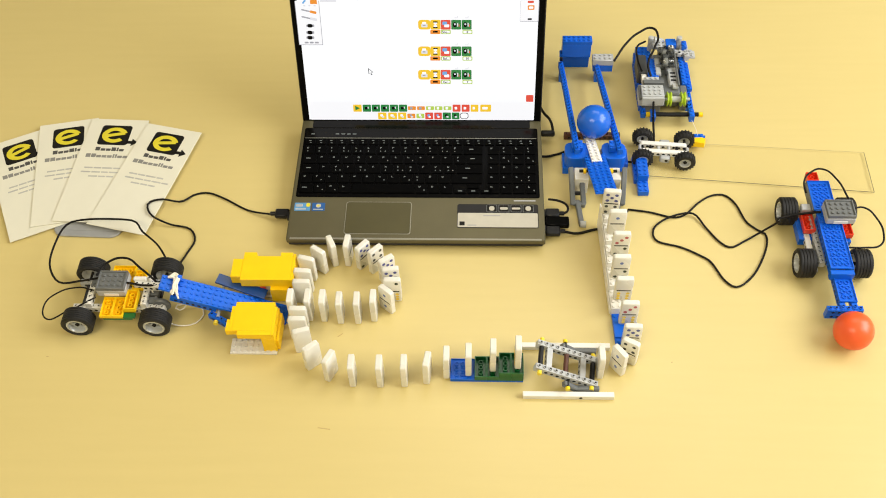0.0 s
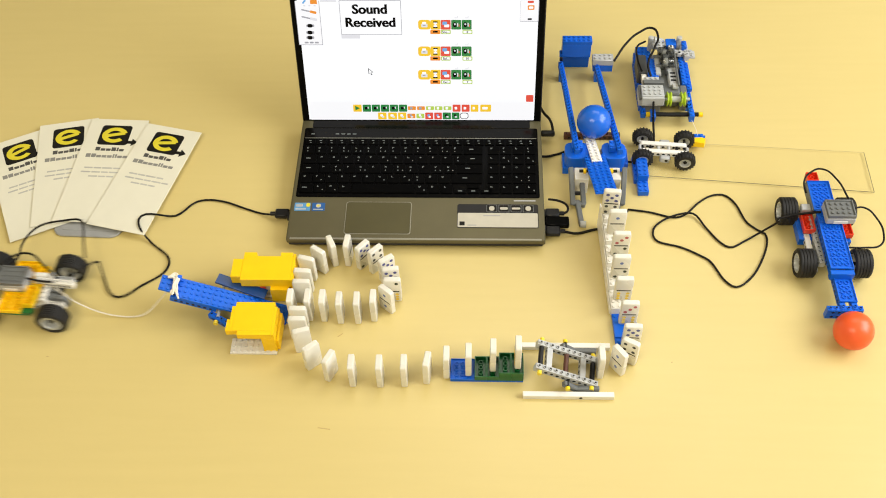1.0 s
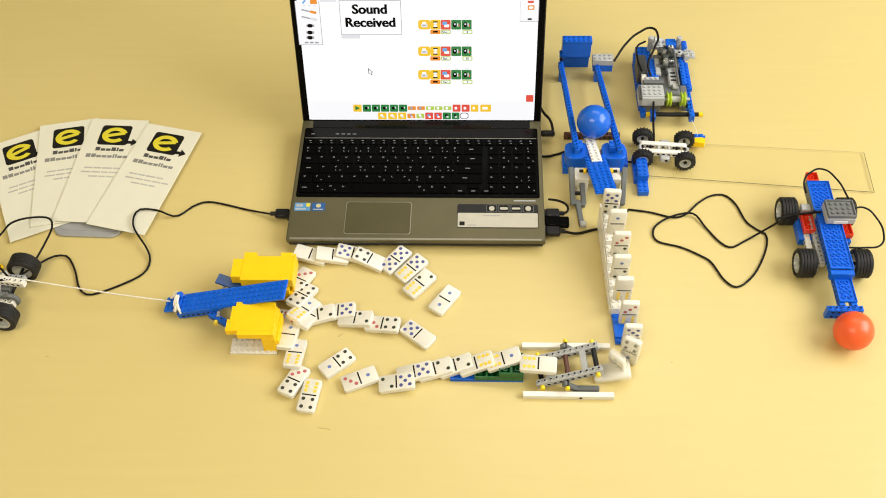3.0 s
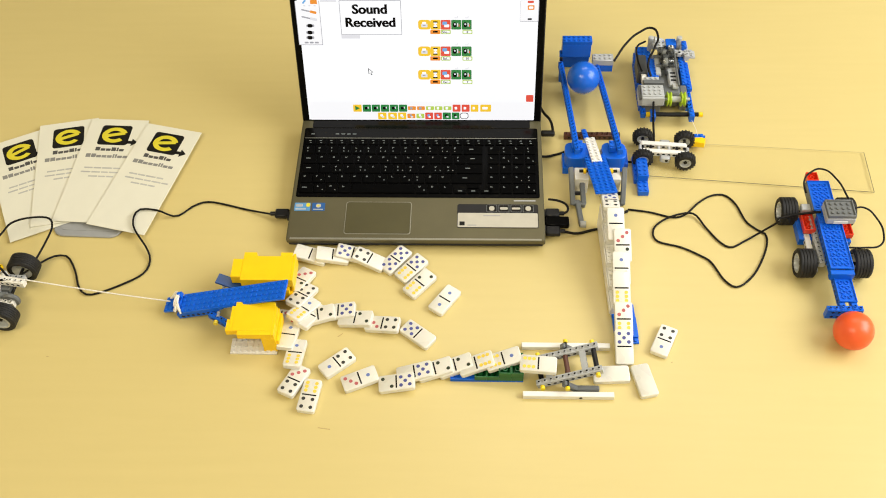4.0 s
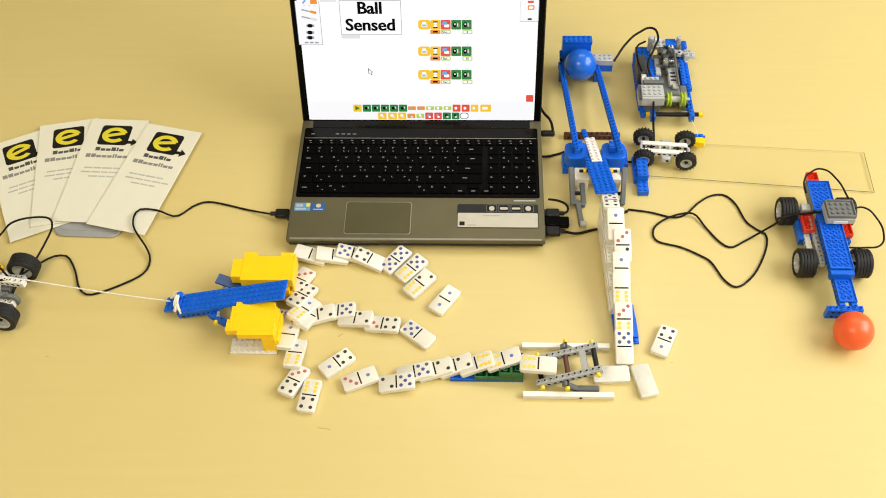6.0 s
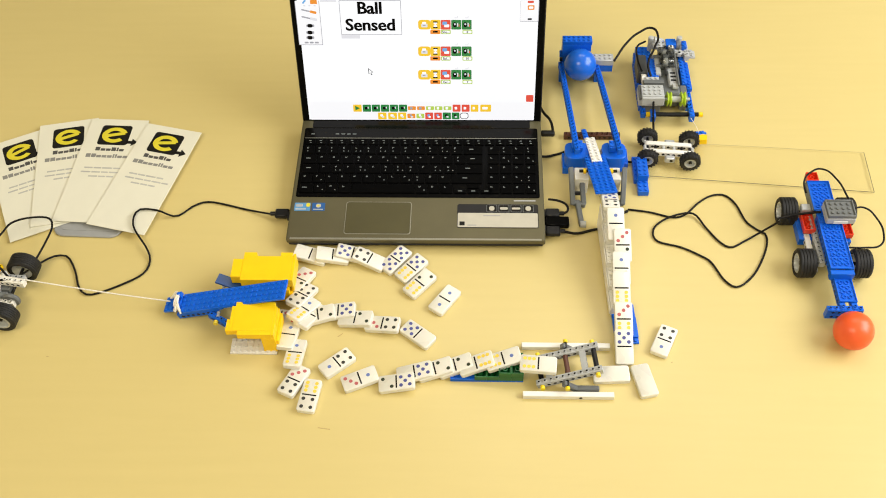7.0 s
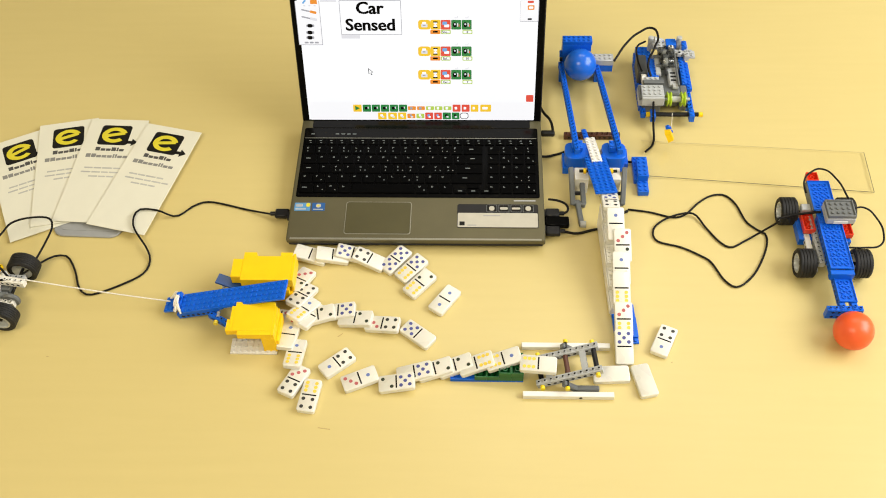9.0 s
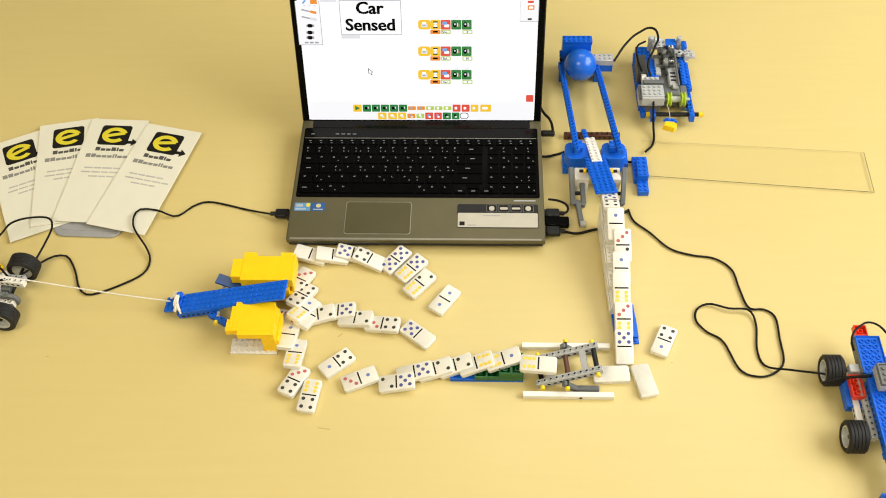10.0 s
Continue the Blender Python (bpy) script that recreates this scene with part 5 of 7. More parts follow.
# ---- white stairs for the dominoes ----
def stairs():
    t = thing("domino_stairs", pose(0.2875, -0.128, 0, 0, 0, 2.2), "white brick staircase on a blue plate", "toy stairs")
    brick("plate", t, BLUE, -0.012, -0.032, 0, 4, 8, 1)
    brick("plate", t, BLUE, -0.012, -0.024, 0.0033, 4, 4, 1, stud=False)
    for i in range(6):
        y = -0.016 + 0.032 * i
        z = 0.0064 + 0.0096 * i
        if i:
            for k in range(i):
                brick("brick", t, WHITE, -0.0135, y, 0.0064 + 0.0096 * k - (0.0064 if k == 0 else 0), 3, 4 if i < 5 else 3, 3 if k else 5, stud=(k == i - 1))
    for i in range(1, 6):
        bm = bmesh.new()
        cbox(bm, -0.0145, 0.032 * i, 0.003 + 0.0048 * i, 0.0016, 0.031, 0.0096 * i, 0.0003)
        part("side_panel", bm, WHITE, t)


stairs()


# ---- scissor linkage ----
def scissor():
    t = thing("scissor_linkage", pose(0.209, -0.205, 0), "grey beam linkage on two white rails with yellow pins", "toy linkage")
    for y in (-0.0365, 0.0385):
        bm = bmesh.new()
        cbox(bm, 0.0005, y, 0.0040, 0.118, 0.0076, 0.0078, 0.0005)
        part("rail", bm, WHITE, t, "white smooth beam")
    # black disc in place of the shade in the rail's hole
    bm = bmesh.new()
    rod(bm, 0.0022, (0.0165, -0.0405, 0.0040), (0.0165, -0.0400, 0.0040), 10)
    part("pin_hole", bm, BLACKP, t)
    for y, s in ((-0.0265, 1), (0.031, 1)):
        bm = bmesh.new()
        cbox(bm, 0.024, y, 0.004, 0.034, 0.0074, 0.0078, 0.0012)
        cbox(bm, 0, 0, 0, 0.024, 0.0074, 0.0078, 0.0012, Matrix.Translation((0.003, y, 0.0105)) @ Matrix.Rotation(radians(38), 4, "Y"))
        foot = part("bent_foot", bm, DGREY, t, "dark grey bent beam")
    bm = bmesh.new()
    rod(bm, 0.0023, (-0.001, -0.033, 0.0165), (-0.001, 0.036, 0.0165), 8)
    part("axle", bm, BLACKP, t)
    for y in (-0.0335, 0.0385):
        bm = bmesh.new()
        rod(bm, 0.0031, (-0.001, y - 0.002, 0.0165), (-0.001, y + 0.002, 0.0165), 12)
        part("bush", bm, LEMON, t)
    # the tilting frame
    bm = bmesh.new()
    rod(bm, 0.0023, (-0.037, -0.026, 0), (-0.037, 0.026, 0), 8)
    fr = part("tilting_frame", bm, BLACKP, t, "tilting frame of grey holed beams")
    for y in (-0.0180, 0.0180):
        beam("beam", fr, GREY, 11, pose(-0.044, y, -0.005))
    for x, material in ((-0.037, BLACKP), (-0.001, BROWN), (0.037, BLACKP)):
        bm = bmesh.new()
        rod(bm, 0.0034, (x, -0.018, 0), (x, 0.018, 0), 12)
        part("spacer", bm, material, fr)
    for x in (-0.026, 0.022):
        beam("cross_beam", fr, GREY, 5, pose(x, -0.018, -0.004, 0, 0, 90), stud=False)
    for x in (-0.037, 0.037):
        for y in (-0.0250, 0.0250):
            bm = bmesh.new()
            rod(bm, 0.0030, (x, y - 0.0025, 0), (x, y + 0.0025, 0), 12)
            part("bush", bm, LEMON, fr)
    a, b = pose(-0.001, 0.001, 0.0200, 0, 21, -6), pose(0.0, 0.0, 0.0200, 0, -17, 6)
    MOVES.append((fr, [(0.0, a), (2.66, a), (2.72, pose(-0.001, 0, 0.019, 0, 11, -2)), (2.85, b), (10.0, b)]))


scissor()


# ---- ball launcher and its track ----
def ball_track():
    t = thing("ball_track", pose(0.262, 0.15, 0), "blue brick ball track with towers and a grey forked stand", "toy ball track")
    O = (-0.262, -0.15)

    def box(name, material, x0, y0, z0, x1, y1, z1, ch=0.0004, label=""):
        bm = bmesh.new()
        cbox(bm, (x0 + x1) / 2 + O[0], (y0 + y1) / 2 + O[1], (z0 + z1) / 2, x1 - x0, y1 - y0, z1 - z0, ch)
        return part(name, bm, material, t, label)

    # rails sink towards the back
    for x0, x1 in ((0.2390, 0.2250), (0.3030, 0.2830)):
        a, b = Vector((x0 + O[0], 0.150 + O[1], 0.0435)), Vector((x1 + O[0], 0.372 + O[1], 0.020))
        d = b - a
        m = Matrix.Translation(a) @ d.to_track_quat("X", "Z").to_matrix().to_4x4()
        beam("rail", t, BLUE, 28, m, label="blue studded rail")
    # round towers at the front
    for x in (0.2400, 0.2960):
        bm = bmesh.new()
        rounded_plate(bm, 0.036, 0.034, 0.010, 0.004, 0.036, x + O[0], 0.166 + O[1], n=5, ch=0.0010)
        part("round_tower", bm, BLUE, t, "rounded blue tower")
        brick("brick", t, BLUE, x - 0.008 + O[0], 0.160 + O[1], 0.038, 2, 2, 3)
    brick("base_brick", t, BLUE, 0.2195 + O[0], 0.1500 + O[1], 0, 5, 4, 4, stud=False)
    brick("base_brick", t, BLUE, 0.2800 + O[0], 0.1600 + O[1], 0, 5, 4, 4, stud=False)
    beam("cross_beam", t, BROWN, 11, pose(0.2250 + O[0], 0.2270 + O[1], 0.0))
    # stop wall and sensor at the back
    box("stop_wall", BLUE, 0.2265, 0.3800, 0.0330, 0.2735, 0.3960, 0.0590)
    box("wall_shoulder", BLUE, 0.2230, 0.3802, 0.0335, 0.2264, 0.3900, 0.0400)
    box("wall_foot", BLUE, 0.2265, 0.3925, 0.0, 0.2735, 0.3958, 0.0330)
    brick("brick", t, BLUE, 0.2265 + O[0], 0.3800 + O[1], 0.0591, 6, 2, 2)
    for x in (0.2262, 0.2842):
        box("rail_post", BLUE, x - 0.0035, 0.3560, 0.0, x + 0.0035, 0.3680, 0.0200)
    box("pin", BLACKP, 0.2225, 0.3690, 0.034, 0.2275, 0.3730, 0.040)
    brick("brick", t, BLUE, 0.2780 + O[0], 0.3640 + O[1], 0.0160, 4, 2, 4, stud=False)
    bm = bmesh.new()
    cbox(bm, 0.2935 + O[0], 0.3720 + O[1], 0.0350, 0.034, 0.017, 0.012, 0.0012)
    studs(bm, 0.2775 + O[0], 0.3640 + O[1], 0.0410, 4, 2)
    part("sensor", bm, GREY, t, "light grey sensor brick", smooth=True)
    # forked grey stand
    for x, s in ((0.2290, 1), (0.3090, -1)):
        for (x0, y0, z0), (x1, y1, z1) in (((x, 0.127, 0.036), (x + 0.003 * s, 0.086, 0.006)), ((x + 0.003 * s, 0.088, 0.005), (x + 0.019 * s, 0.084, 0.005)), ((x + 0.019 * s, 0.086, 0.006), (x + 0.017 * s, 0.112, 0.020)), ((x + 0.010 * s, 0.088, 0.005), (x + 0.014 * s, 0.047, 0.004))):
            a, b = Vector((x0 + O[0], y0 + O[1], z0)), Vector((x1 + O[0], y1 + O[1], z1))
            d = b - a
            bm = bmesh.new()
            cbox(bm, d.length / 2, 0, 0, d.length + 0.006, 0.0075, 0.0078, 0.0012, Matrix.Translation(a) @ d.to_track_quat("X", "Z").to_matrix().to_4x4())
            part("fork_arm", bm, DGREY, t, "dark grey bent beam")
        bm = bmesh.new()
        rod(bm, 0.0030, (x + 0.003 * s + O[0], 0.100 + O[1], 0.012), (x + 0.016 * s + O[0], 0.100 + O[1], 0.012), 10)
        part("pin", bm, BLACKP, t)
        bm = bmesh.new()
        lathe(bm, [(0, -0.004), (0.005, -0.004), (0.005, 0.004), (0, 0.004)], axis="x", at=(x + 0.016 * s + O[0], 0.045 + O[1], 0.006), n=14)
        part("fork_tip", bm, GREY, t)
        bm = bmesh.new()
        rod(bm, 0.0024, (x + 0.012 * s + O[0], 0.1215 + O[1], 0.038), (x + 0.034 * s + O[0], 0.1215 + O[1], 0.038), 10)
        part("pivot_axle", bm, BLACKP, t)
        bm = bmesh.new()
        rod(bm, 0.0042, (x + 0.018 * s + O[0], 0.1215 + O[1], 0.038), (x + 0.022 * s + O[0], 0.1215 + O[1], 0.038), 12)
        part("bush", bm, YELLOW, t)
        box("stand_block", WHITE, min(x + 0.006 * s, x + 0.026 * s), 0.111, 0.0, max(x + 0.006 * s, x + 0.026 * s), 0.135, 0.031)
    # kicker lever
    bm = bmesh.new()
    cbox(bm, 0, 0, -0.003, 0.030, 0.012, 0.0058, 0.0003)
    k = part("kicker", bm, BLUE, t, "blue plate lever with a white plate on top")
    brick("plate", k, BLUE, -0.016, -0.064, 0.0, 4, 12, 1)
    brick("plate", k, WHITE, -0.0075, 0.012, 0.0033, 2, 8, 1, label="white studded plate")
    brick("plate", k, BLUE, -0.0070, 0.034, -0.0002, 1, 9, 1)
    brick("plate", k, BLUE, 0.0012, 0.034, -0.0004, 1, 4, 1, stud=False)
    rest = pose(0.2685 + O[0], 0.1215 + O[1], 0.0430, -13, 0, 6)
    hit = pose(0.2685 + O[0], 0.1215 + O[1], 0.0430, 9, 0, 6)
    MOVES.append((k, [(0.0, rest), (3.65, rest), (3.71, pose(0.2685 + O[0], 0.1215 + O[1], 0.0430, -4, 0, 6)), (3.8, hit), (3.9, pose(0.2685 + O[0], 0.1215 + O[1], 0.0430, 3, 0, 6)), (3.98, rest), (10.0, rest)]))
    ob = ball("blue_ball", pose(0.2665, 0.2070, 0.0560), BALLB, "glossy solid blue plastic ball on the track")
    way = [(0.0, 0.0), (3.67, 0.0), (3.73, 0.040), (3.8, 0.071), (3.9, 0.087), (4.0, 0.111), (4.1, 0.138), (4.17, 0.146), (10.0, 0.146)]
    rows = []
    for (t0, d0), (t1, d1) in zip(way, way[1:]):
        n = max(1, math.ceil((d1 - d0) / 0.025))
        for i in range(n):
            s = i / n
            rows.append((t0 + (t1 - t0) * s, d0 + (d1 - d0) * s))
    rows.append(way[-1])
    MOVES.append((ob, [(s, pose(0.2665 - 0.0115 * d / 0.146, 0.2070 + d, 0.0560 - 0.0150 * d / 0.146, -math.degrees(d / 0.026))) for s, d in rows]))


ball_track()


# ---- winch with a hanging catch ----
BLACKG = mat("charcoal_plastic", (0.055, 0.058, 0.058), 0.4, vary=0.1)


SMOKE = clear_material("smoky_clear_plastic", (0.72, 0.72, 0.69), 0.12)
PALEGREY = mat("pale_grey_plastic", (0.46, 0.475, 0.47), 0.35, vary=0.04, per=0.05)


def winch():
    t = thing("winch_machine", pose(0.392, 0.335, 0), "blue and grey motorised winch with lime pulleys", "toy winch")
    O = (-0.392, -0.335)

    def box(name, material, x0, y0, z0, x1, y1, z1, ch=0.0005, label=""):
        bm = bmesh.new()
        cbox(bm, (x0 + x1) / 2 + O[0], (y0 + y1) / 2 + O[1], (z0 + z1) / 2, x1 - x0, y1 - y0, z1 - z0, ch)
        return part(name, bm, material, t, label)

    for x in (0.352, 0.428):
        beam("side_beam", t, BLUE, 18, pose(x + O[0], 0.262 + O[1], 0.010, 0, 0, 90))
        beam("side_beam", t, BLUE, 14, pose(x + O[0], 0.288 + O[1], 0.0, 0, 0, 90))
    brick("brick", t, BLUE, 0.4175 + O[0], 0.318 + O[1], 0.0196, 1, 9, 4)
    brick("brick", t, BLUE, 0.4258 + O[0], 0.312 + O[1], 0.0197, 1, 8, 2)
    brick("brick", t, BLUE, 0.364 + O[0], 0.322 + O[1], 0.0196, 2, 6, 6)
    brick("brick", t, BLUE, 0.350 + O[0], 0.375 + O[1], 0.0196, 3, 4, 4)
    brick("brick", t, BLUE, 0.397 + O[0], 0.389 + O[1], 0.0420, 2, 2, 3, stud=False)
    brick("brick", t, BLUE, 0.4225 + O[0], 0.386 + O[1], 0.0400, 1, 2, 3)
    brick("plate", t, PALEGREY, 0.4000 + O[0], 0.3800 + O[1], 0.0395, 5, 1, 1)
    brick("plate", t, PALEGREY, 0.3740 + O[0], 0.3830 + O[1], 0.0500, 2, 2, 1)
    box("motor", DGREY, 0.3802, 0.292, 0.004, 0.412, 0.372, 0.034, 0.003, "dark grey motor body")
    box("motor_cap", PALEGREY, 0.394, 0.306, 0.034, 0.410, 0.345, 0.042, 0.002)
    box("motor_side", DGREY, 0.4121, 0.284, 0.004, 0.424, 0.318, 0.030, 0.002)
    brick("plate", t, GREY, 0.372 + O[0], 0.375 + O[1], 0.0260, 6, 2, 1)
    brick("plate", t, GREY, 0.376 + O[0], 0.366 + O[1], 0.0300, 3, 2, 1)
    beam("grey_beam", t, GREY, 7, pose(0.378 + O[0], 0.404 + O[1], 0.032))
    beam("grey_beam", t, GREY, 5, pose(0.372 + O[0], 0.396 + O[1], 0.040))
    beam("grey_beam", t, GREY, 4, pose(0.430 + O[0], 0.372 + O[1], 0.0330, 0, 0, 90))
    for x in (0.372, 0.418):
        box("post", GREY, x - 0.0036, 0.3945, 0.030, x + 0.0036, 0.4015, 0.054, 0.001)
        bm = bmesh.new()
        lathe(bm, [(0, 0), (0.0046, 0), (0.0046, 0.006), (0.0036, 0.007), (0, 0.007)], at=(x + O[0], 0.398 + O[1], 0.054), n=14)
        part("post_cap", bm, PALEGREY, t)
    for x, y, z in ((0.384, 0.372, 0.040), (0.406, 0.380, 0.038), (0.398, 0.358, 0.044), (0.386, 0.350, 0.040)):
        bm = bmesh.new()
        rod(bm, 0.0038, (x - 0.008 + O[0], y + O[1], z), (x + 0.008 + O[0], y + O[1], z), 12)
        part("pin", bm, DGREY, t)
    for x, y, z, r in ((0.396, 0.366, 0.046, 0.009), (0.412, 0.352, 0.038, 0.007), (0.392, 0.334, 0.044, 0.006)):
        bm = bmesh.new()
        lathe(bm, [(0.002, -0.002), (r, -0.002), (r * 1.1, 0), (r, 0.002), (0.002, 0.002)], axis="x", at=(x + O[0], y + O[1], z), n=16, closed=True)
        part("gear", bm, BLACKG, t)
    for x0, y0, n, a in ((0.380, 0.330, 5, 90), (0.404, 0.300, 6, 90), (0.384, 0.386, 4, 0), (0.410, 0.384, 3, 0)):
        beam("holed_beam", t, GREY, n, pose(x0 + O[0], y0 + O[1], 0.034, 0, 0, a), stud=False)
    brick("plate", t, GREY, 0.430 + O[0], 0.380 + O[1], 0.030, 2, 2, 1)
    bm = bmesh.new()
    lathe(bm, [(0, 0), (0.008, 0), (0.003, 0.016), (0, 0.016)], axis="x", at=(0.380 + O[0], 0.408 + O[1], 0.044), n=16)
    part("cone", bm, GREY, t, smooth=True)
    # white studded hub
    hub = power_hub(t, pose(0.3625 + O[0], 0.284 + O[1], 0.030), 5, 4, "pale grey studded hub")
    box("hub_face", PALEGREY, 0.3465, 0.2640, 0.035, 0.3815, 0.2688, 0.0505, 0.0008)
    brick("plate", t, DGREY, 0.352 + O[0], 0.3005 + O[1], 0.0400, 4, 1, 3, stud=False)
    brick("plate", t, GREY, 0.354 + O[0], 0.3090 + O[1], 0.0380, 3, 1, 3)
    box("hub_back", DGREY, 0.350, 0.274, 0.004, 0.380, 0.300, 0.0299, 0.002)
    bm = bmesh.new()
    cbox(bm, 0.3640 + O[0], 0.282 + O[1], 0.0460, 0.035, 0.026, 0.010, 0.0008)
    studs(bm, 0.3480 + O[0], 0.270 + O[1], 0.0510, 4, 3)
    part("hub_cover", bm, PALEGREY, t, "pale grey studded cover", smooth=True)
    brick("plate", t, WHITE, 0.352 + O[0], 0.316 + O[1], 0.032, 1, 2, 3, stud=False)
    # smoky gear housing and the busy parts behind it
    bm = bmesh.new()
    cbox(bm, 0.3935 + O[0], 0.361 + O[1], 0.0480, 0.024, 0.036, 0.020, 0.002)
    house = part("gear_housing", bm, SMOKE, t, "smoky clear gear housing", smooth=True)
    for y in (0.352, 0.362, 0.372):
        bm = bmesh.new()
        lathe(bm, [(0.002, -0.0035), (0.0072, -0.0035), (0.0078, 0), (0.0072, 0.0035), (0.002, 0.0035)], axis="x", at=(0.392 + O[0], y + O[1], 0.0470), n=14, closed=True)
        part("gear", bm, DGREY if y == 0.362 else PALEGREY, t)
    for y in (0.3150, 0.3235, 0.3320):
        bm = bmesh.new()
        cbox(bm, 0.4020 + O[0], y + O[1], 0.0424, 0.0085, 0.0030, 0.0010, 0.0002)
        part("vent_slot", bm, BLACKP, t)
    for x in (0.392, 0.412):
        bm = bmesh.new()
        cbox(bm, x + O[0], 0.4020 + O[1], 0.0400, 0.0085, 0.0110, 0.0130, 0.0008)
        part("axle_block", bm, BLUE, t)
    for x, y, z, material in ((0.424, 0.394, 0.042, PALEGREY), (0.430, 0.384, 0.038, GREY), (0.386, 0.388, 0.046, PALEGREY), (0.404, 0.386, 0.048, WHITE), (0.418, 0.380, 0.040, PALEGREY)):
        bm = bmesh.new()
        cbox(bm, x + O[0], y + O[1], z, 0.0075, 0.0075, 0.0080, 0.0012)
        con = part("connector", bm, material, t, smooth=True)
        # black disc in place of the shade in the connector's hole
        bm = bmesh.new()
        lathe(bm, [(0, 0.0041), (0.0022, 0.0041)], at=(x + O[0], y + O[1], z), n=10)
        part("pin_hole", bm, BLACKP, con)
    bm = bmesh.new()
    rod(bm, 0.0018, (0.4085 + O[0], 0.300 + O[1], 0.0440), (0.4085 + O[0], 0.398 + O[1], 0.0480), 8)
    part("long_axle", bm, DGREY, t)
    box("side_case", BLACKG, 0.3465, 0.3300, 0.0200, 0.3625, 0.3720, 0.0470, 0.002)
    # pulleys
    bm = bmesh.new()
    rod(bm, 0.0024, (0.384 + O[0], 0.278 + O[1], 0.036), (0.424 + O[0], 0.278 + O[1], 0.036), 10)
    part("pulley_axle", bm, GREY, t)
    for x in (0.391, 0.413):
        bm = bmesh.new()
        lathe(bm, [(0.004, -0.0032), (0.0115, -0.0036), (0.0118, -0.0022), (0.0085, -0.0006), (0.0085, 0.0006), (0.0118, 0.0022), (0.0115, 0.0036), (0.004, 0.0032)], axis="x", at=(x + O[0], 0.278 + O[1], 0.036), n=24, closed=True)
        part("pulley", bm, LIME, t, "lime green pulley", smooth=True)
    bm = bmesh.new()
    lathe(bm, [(0.002, -0.007), (0.005, -0.007), (0.005, 0.007), (0.002, 0.007)], axis="x", at=(0.402 + O[0], 0.278 + O[1], 0.036), n=16, closed=True)
    part("spool", bm, GREY, t)
    # front cross axle
    bm = bmesh.new()
    rod(bm, 0.0036, (0.356 + O[0], 0.262 + O[1], 0.018), (0.438 + O[0], 0.262 + O[1], 0.018), 10)
    part("cross_axle", bm, BLACKP, t)
    for x in (0.3590, 0.4420):
        bm = bmesh.new()
        rod(bm, 0.0040, (x - 0.003 + O[0], 0.262 + O[1], 0.018), (x + 0.003 + O[0], 0.262 + O[1], 0.018), 12)
        part("bush", bm, YELLOW, t)
    for x in (0.3660, 0.4270):
        brick("brick", t, BLUE, x - 0.004 + O[0], 0.251 + O[1], 0.0120, 1, 2, 4)
    curve_part("lead", [(0.3109 + O[0], 0.3632 + O[1], 0.040), (0.334 + O[0], 0.396 + O[1], 0.052), (0.354 + O[0], 0.413 + O[1], 0.058), (0.3755 + O[0], 0.419 + O[1], 0.062), (0.3834 + O[0], 0.402 + O[1], 0.060), (0.374 + O[0], 0.372 + O[1], 0.058), (0.362 + O[0], 0.338 + O[1], 0.054), (0.366 + O[0], 0.322 + O[1], 0.044)], 0.0019, CABLE, t)
    curve_part("lead", [(0.364 + O[0], 0.400 + O[1], 0.050), (0.350 + O[0], 0.388 + O[1], 0.050), (0.3485 + O[0], 0.360 + O[1], 0.046), (0.352 + O[0], 0.330 + O[1], 0.048)], 0.0016, CABLE, t)
    curve_part("lead", [(0.3645 + O[0], 0.268 + O[1], 0.048), (0.3660 + O[0], 0.250 + O[1], 0.020), (0.3672 + O[0], 0.2446 + O[1], 0.010), (0.3640 + O[0], 0.2120 + O[1], 0.003), (0.3498 + O[0], 0.1900 + O[1], 0.008)], 0.0018, CABLE, t)


winch()


